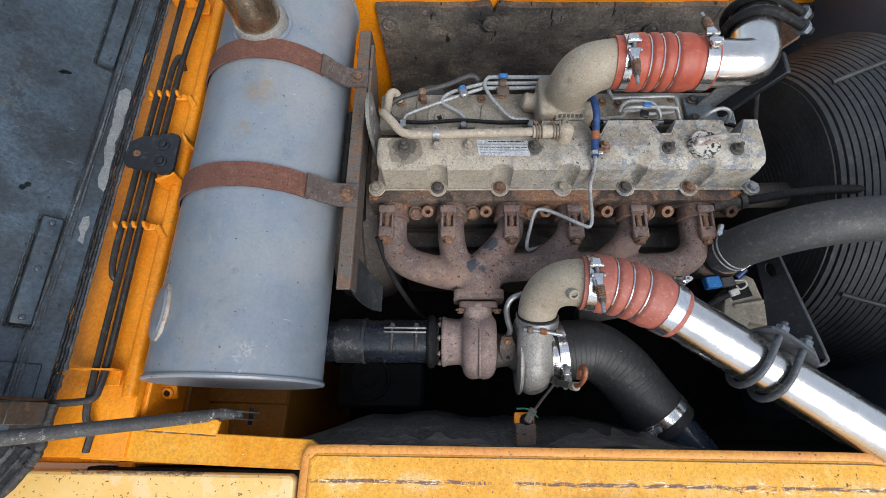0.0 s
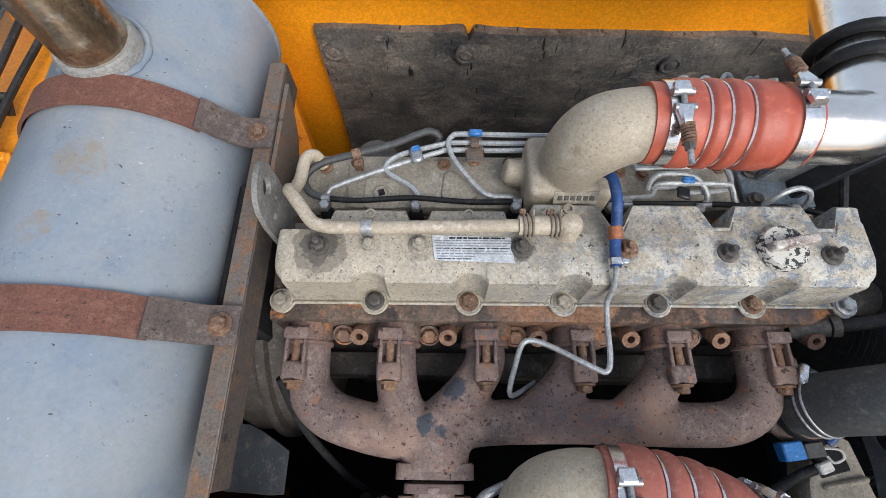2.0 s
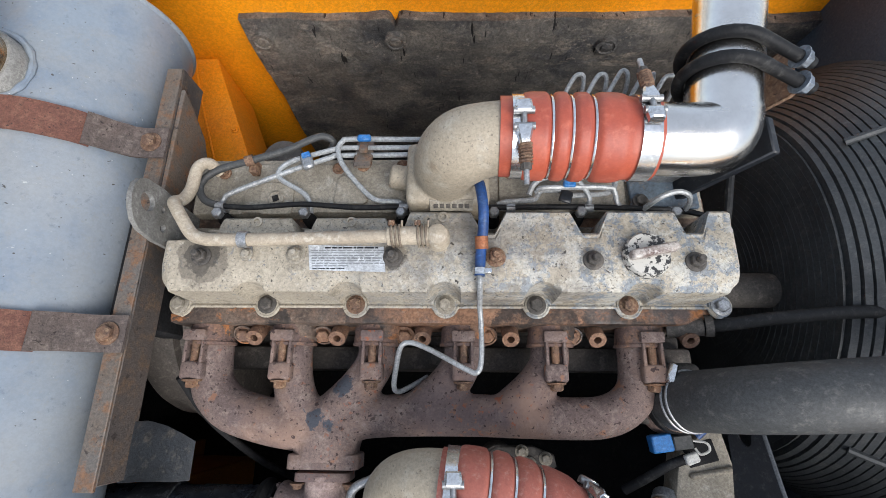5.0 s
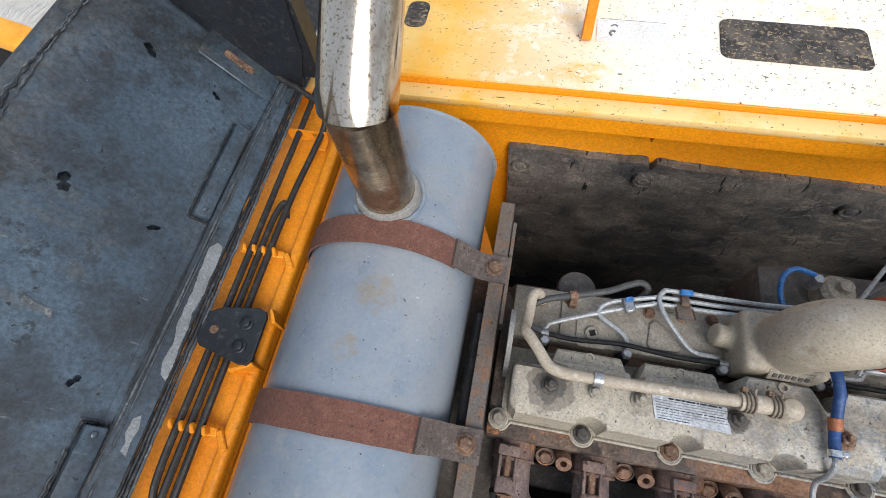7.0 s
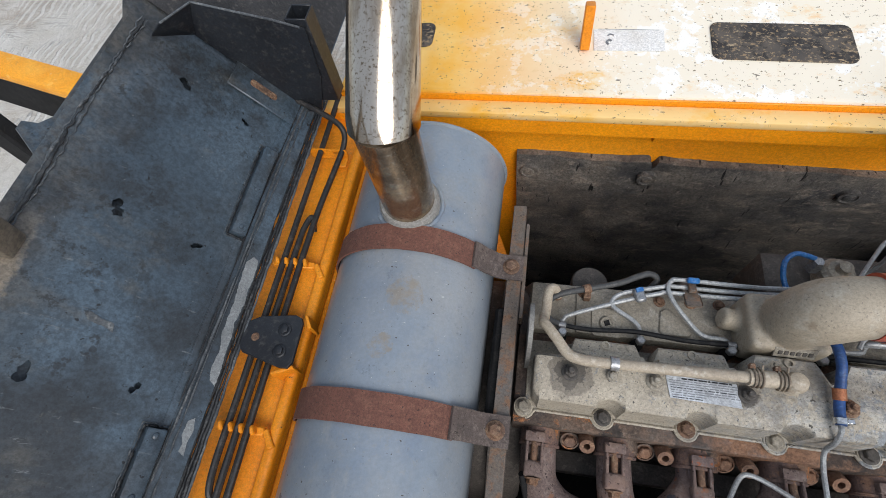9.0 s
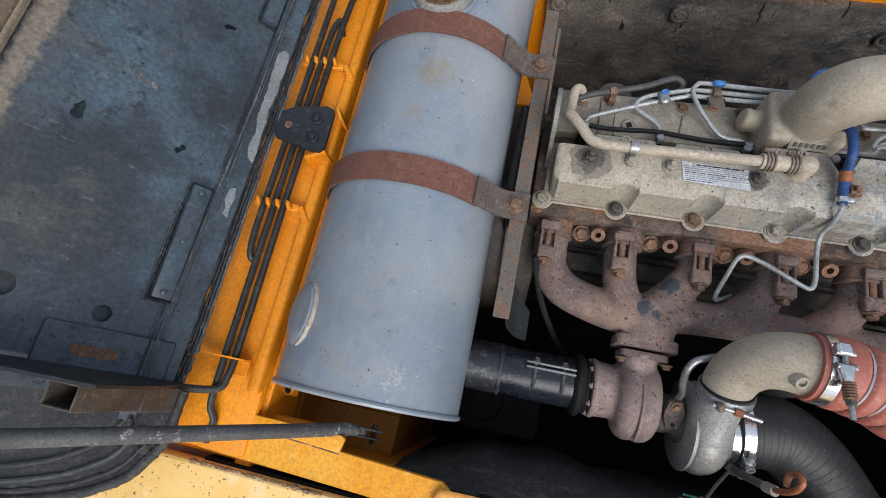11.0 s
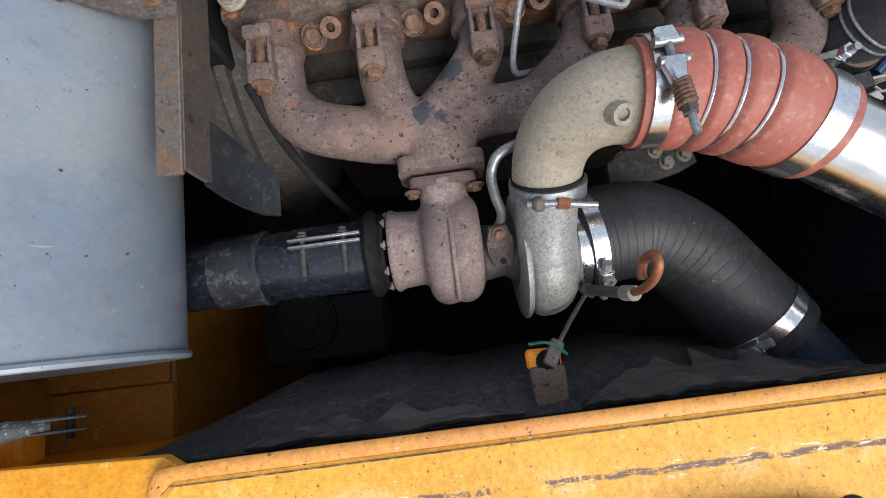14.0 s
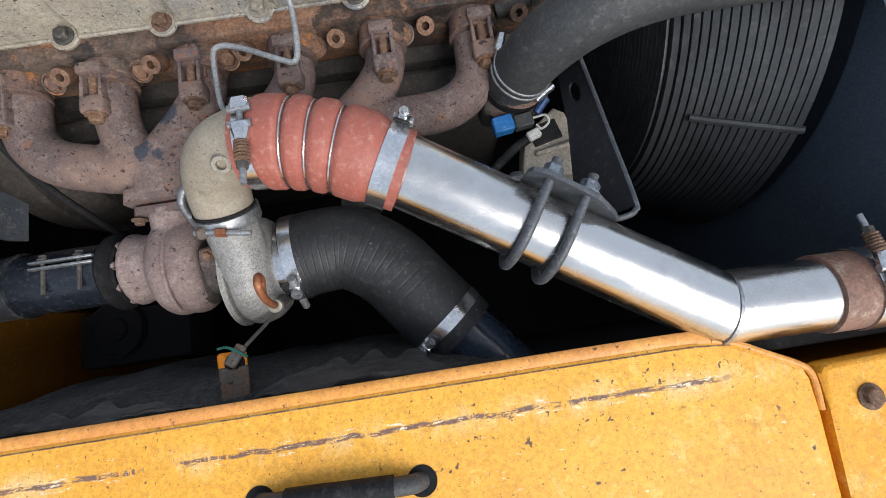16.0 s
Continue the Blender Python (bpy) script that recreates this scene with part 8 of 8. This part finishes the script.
part("worn_edge", box(B(), (0.998, 0.018, 2.08), (0.008, 0.005, 0.54), None, 0.001), PEEL, shroud, "worn pale edge")
part("edge", box(B(), (1.00, 0.018, 1.95), (0.006, 0.006, 0.8), None, 0.001), STEEL, shroud)
bolt(shroud, (0.997, 0.272, 2.17), (-1, 0, 0), 0.011, 0.010, ZINC)
for a in (92, 20):
    c, s = math.cos(radians(a)), math.sin(radians(a))
    bolt(shroud, (0.995, FY + 0.47 * c, FZ + 0.36 * s), (-1, 0, 0), 0.012, 0.010, BRACKET)
solid("water_pipe", tube(B(), [(0.66, 0.52, 2.16), (0.80, 0.52, 2.165)], 0.030, 24, smooth=False), CAST_DARK, "short cast pipe stub beside the fan", "pipe")
tank = solid("radiator_tank", box(B(), (1.20, 0.80, 2.30), (0.30, 0.55, 0.30), None, 0.02, 2), BLACK_PAINT, "black radiator header tank beside the fan", "radiator")
boxo = thing("corner_box", "orange steel box in the back corner with a bolt", "box")
part("box", prism(B(), [(-0.42, 1.10), (-0.36, 0.82), (-0.215, 0.82), (-0.335, 1.10)], 0.20, pose(0, 0, 1.88), 0.005), ORANGE, boxo)
part("seam", tube(B(), [(-0.385, 1.08, 2.080), (-0.35, 0.97, 2.081), (-0.30, 0.83, 2.080)], 0.003, 8), ORANGE, boxo)
bolt(boxo, (-0.265, 0.905, 2.080), r=0.0065, h=0.006, mat=ORANGE)
tubeo = thing("support_tube", "orange square tube and plate under the muffler", "support")
part("tube", box(B(), (-0.530, -0.021, 2.257), (0.175, 0.036, 0.036), None, 0.006, 3), ORANGE, tubeo)
# pedestal and plates take the darkened orange, shade in their colour
part("pedestal", box(B(), (-0.480, 0.050, 1.77), (0.196, 0.22, 0.65), None, 0.004), SHADED_ORANGE, tubeo)
part("lower_plate", box(B(), (-0.477, -0.012, 2.098), (0.19, 0.084, 0.008), pose(0, 0, 0, 0, 0, -1), 0.002), SHADED_ORANGE, tubeo)
part("upper_plate", box(B(), (-0.477, 0.080, 2.104), (0.19, 0.098, 0.008), pose(0, 0, 0, 0, 0, -1), 0.002), SHADED_ORANGE, tubeo)
part("tab", box(B(), (-0.560, 0.046, 2.262), (0.030, 0.030, 0.010), pose(0, 0, 0, 25, 0, 0), 0.003), ORANGE, tubeo)
part("rim", lathe(B(), [(0.011, 0), (0.011, 0.006), (0.008, 0.008), (0.0065, 0.008), (0.006, 0.002)], frame_on((-0.560, 0.044, 2.266), (0, -0.4, 1)), 18), ORANGE, tubeo)
bolt(tubeo, (-0.560, 0.0435, 2.268), (0, -0.4, 1), 0.006, 0.005, DARK, washer=False)
far = thing("machine_arm", "orange steel body of the machine beyond the hood", "machine body", kind="structure")
part("beam", box(B(), (-2.7, 1.63, 2.05), (1.9, 0.105, 0.05), pose(0, 0, 0, 0, 0, -14), 0.012, 2), ORANGE_WORN, far)
# near-black web: the beam's shaded side is put into its colour
part("web", box(B(), (-2.7, 1.64, 1.90), (1.86, 0.07, 0.25), pose(0, 0, 0, 0, 0, -14), 0.01), DARK, far)
part("leg", box(B(), (-3.40, 1.815, 0.89), (0.30, 0.10, 1.78), pose(0, 0, 0, 0, 0, -12), 0.02), DARK, far)
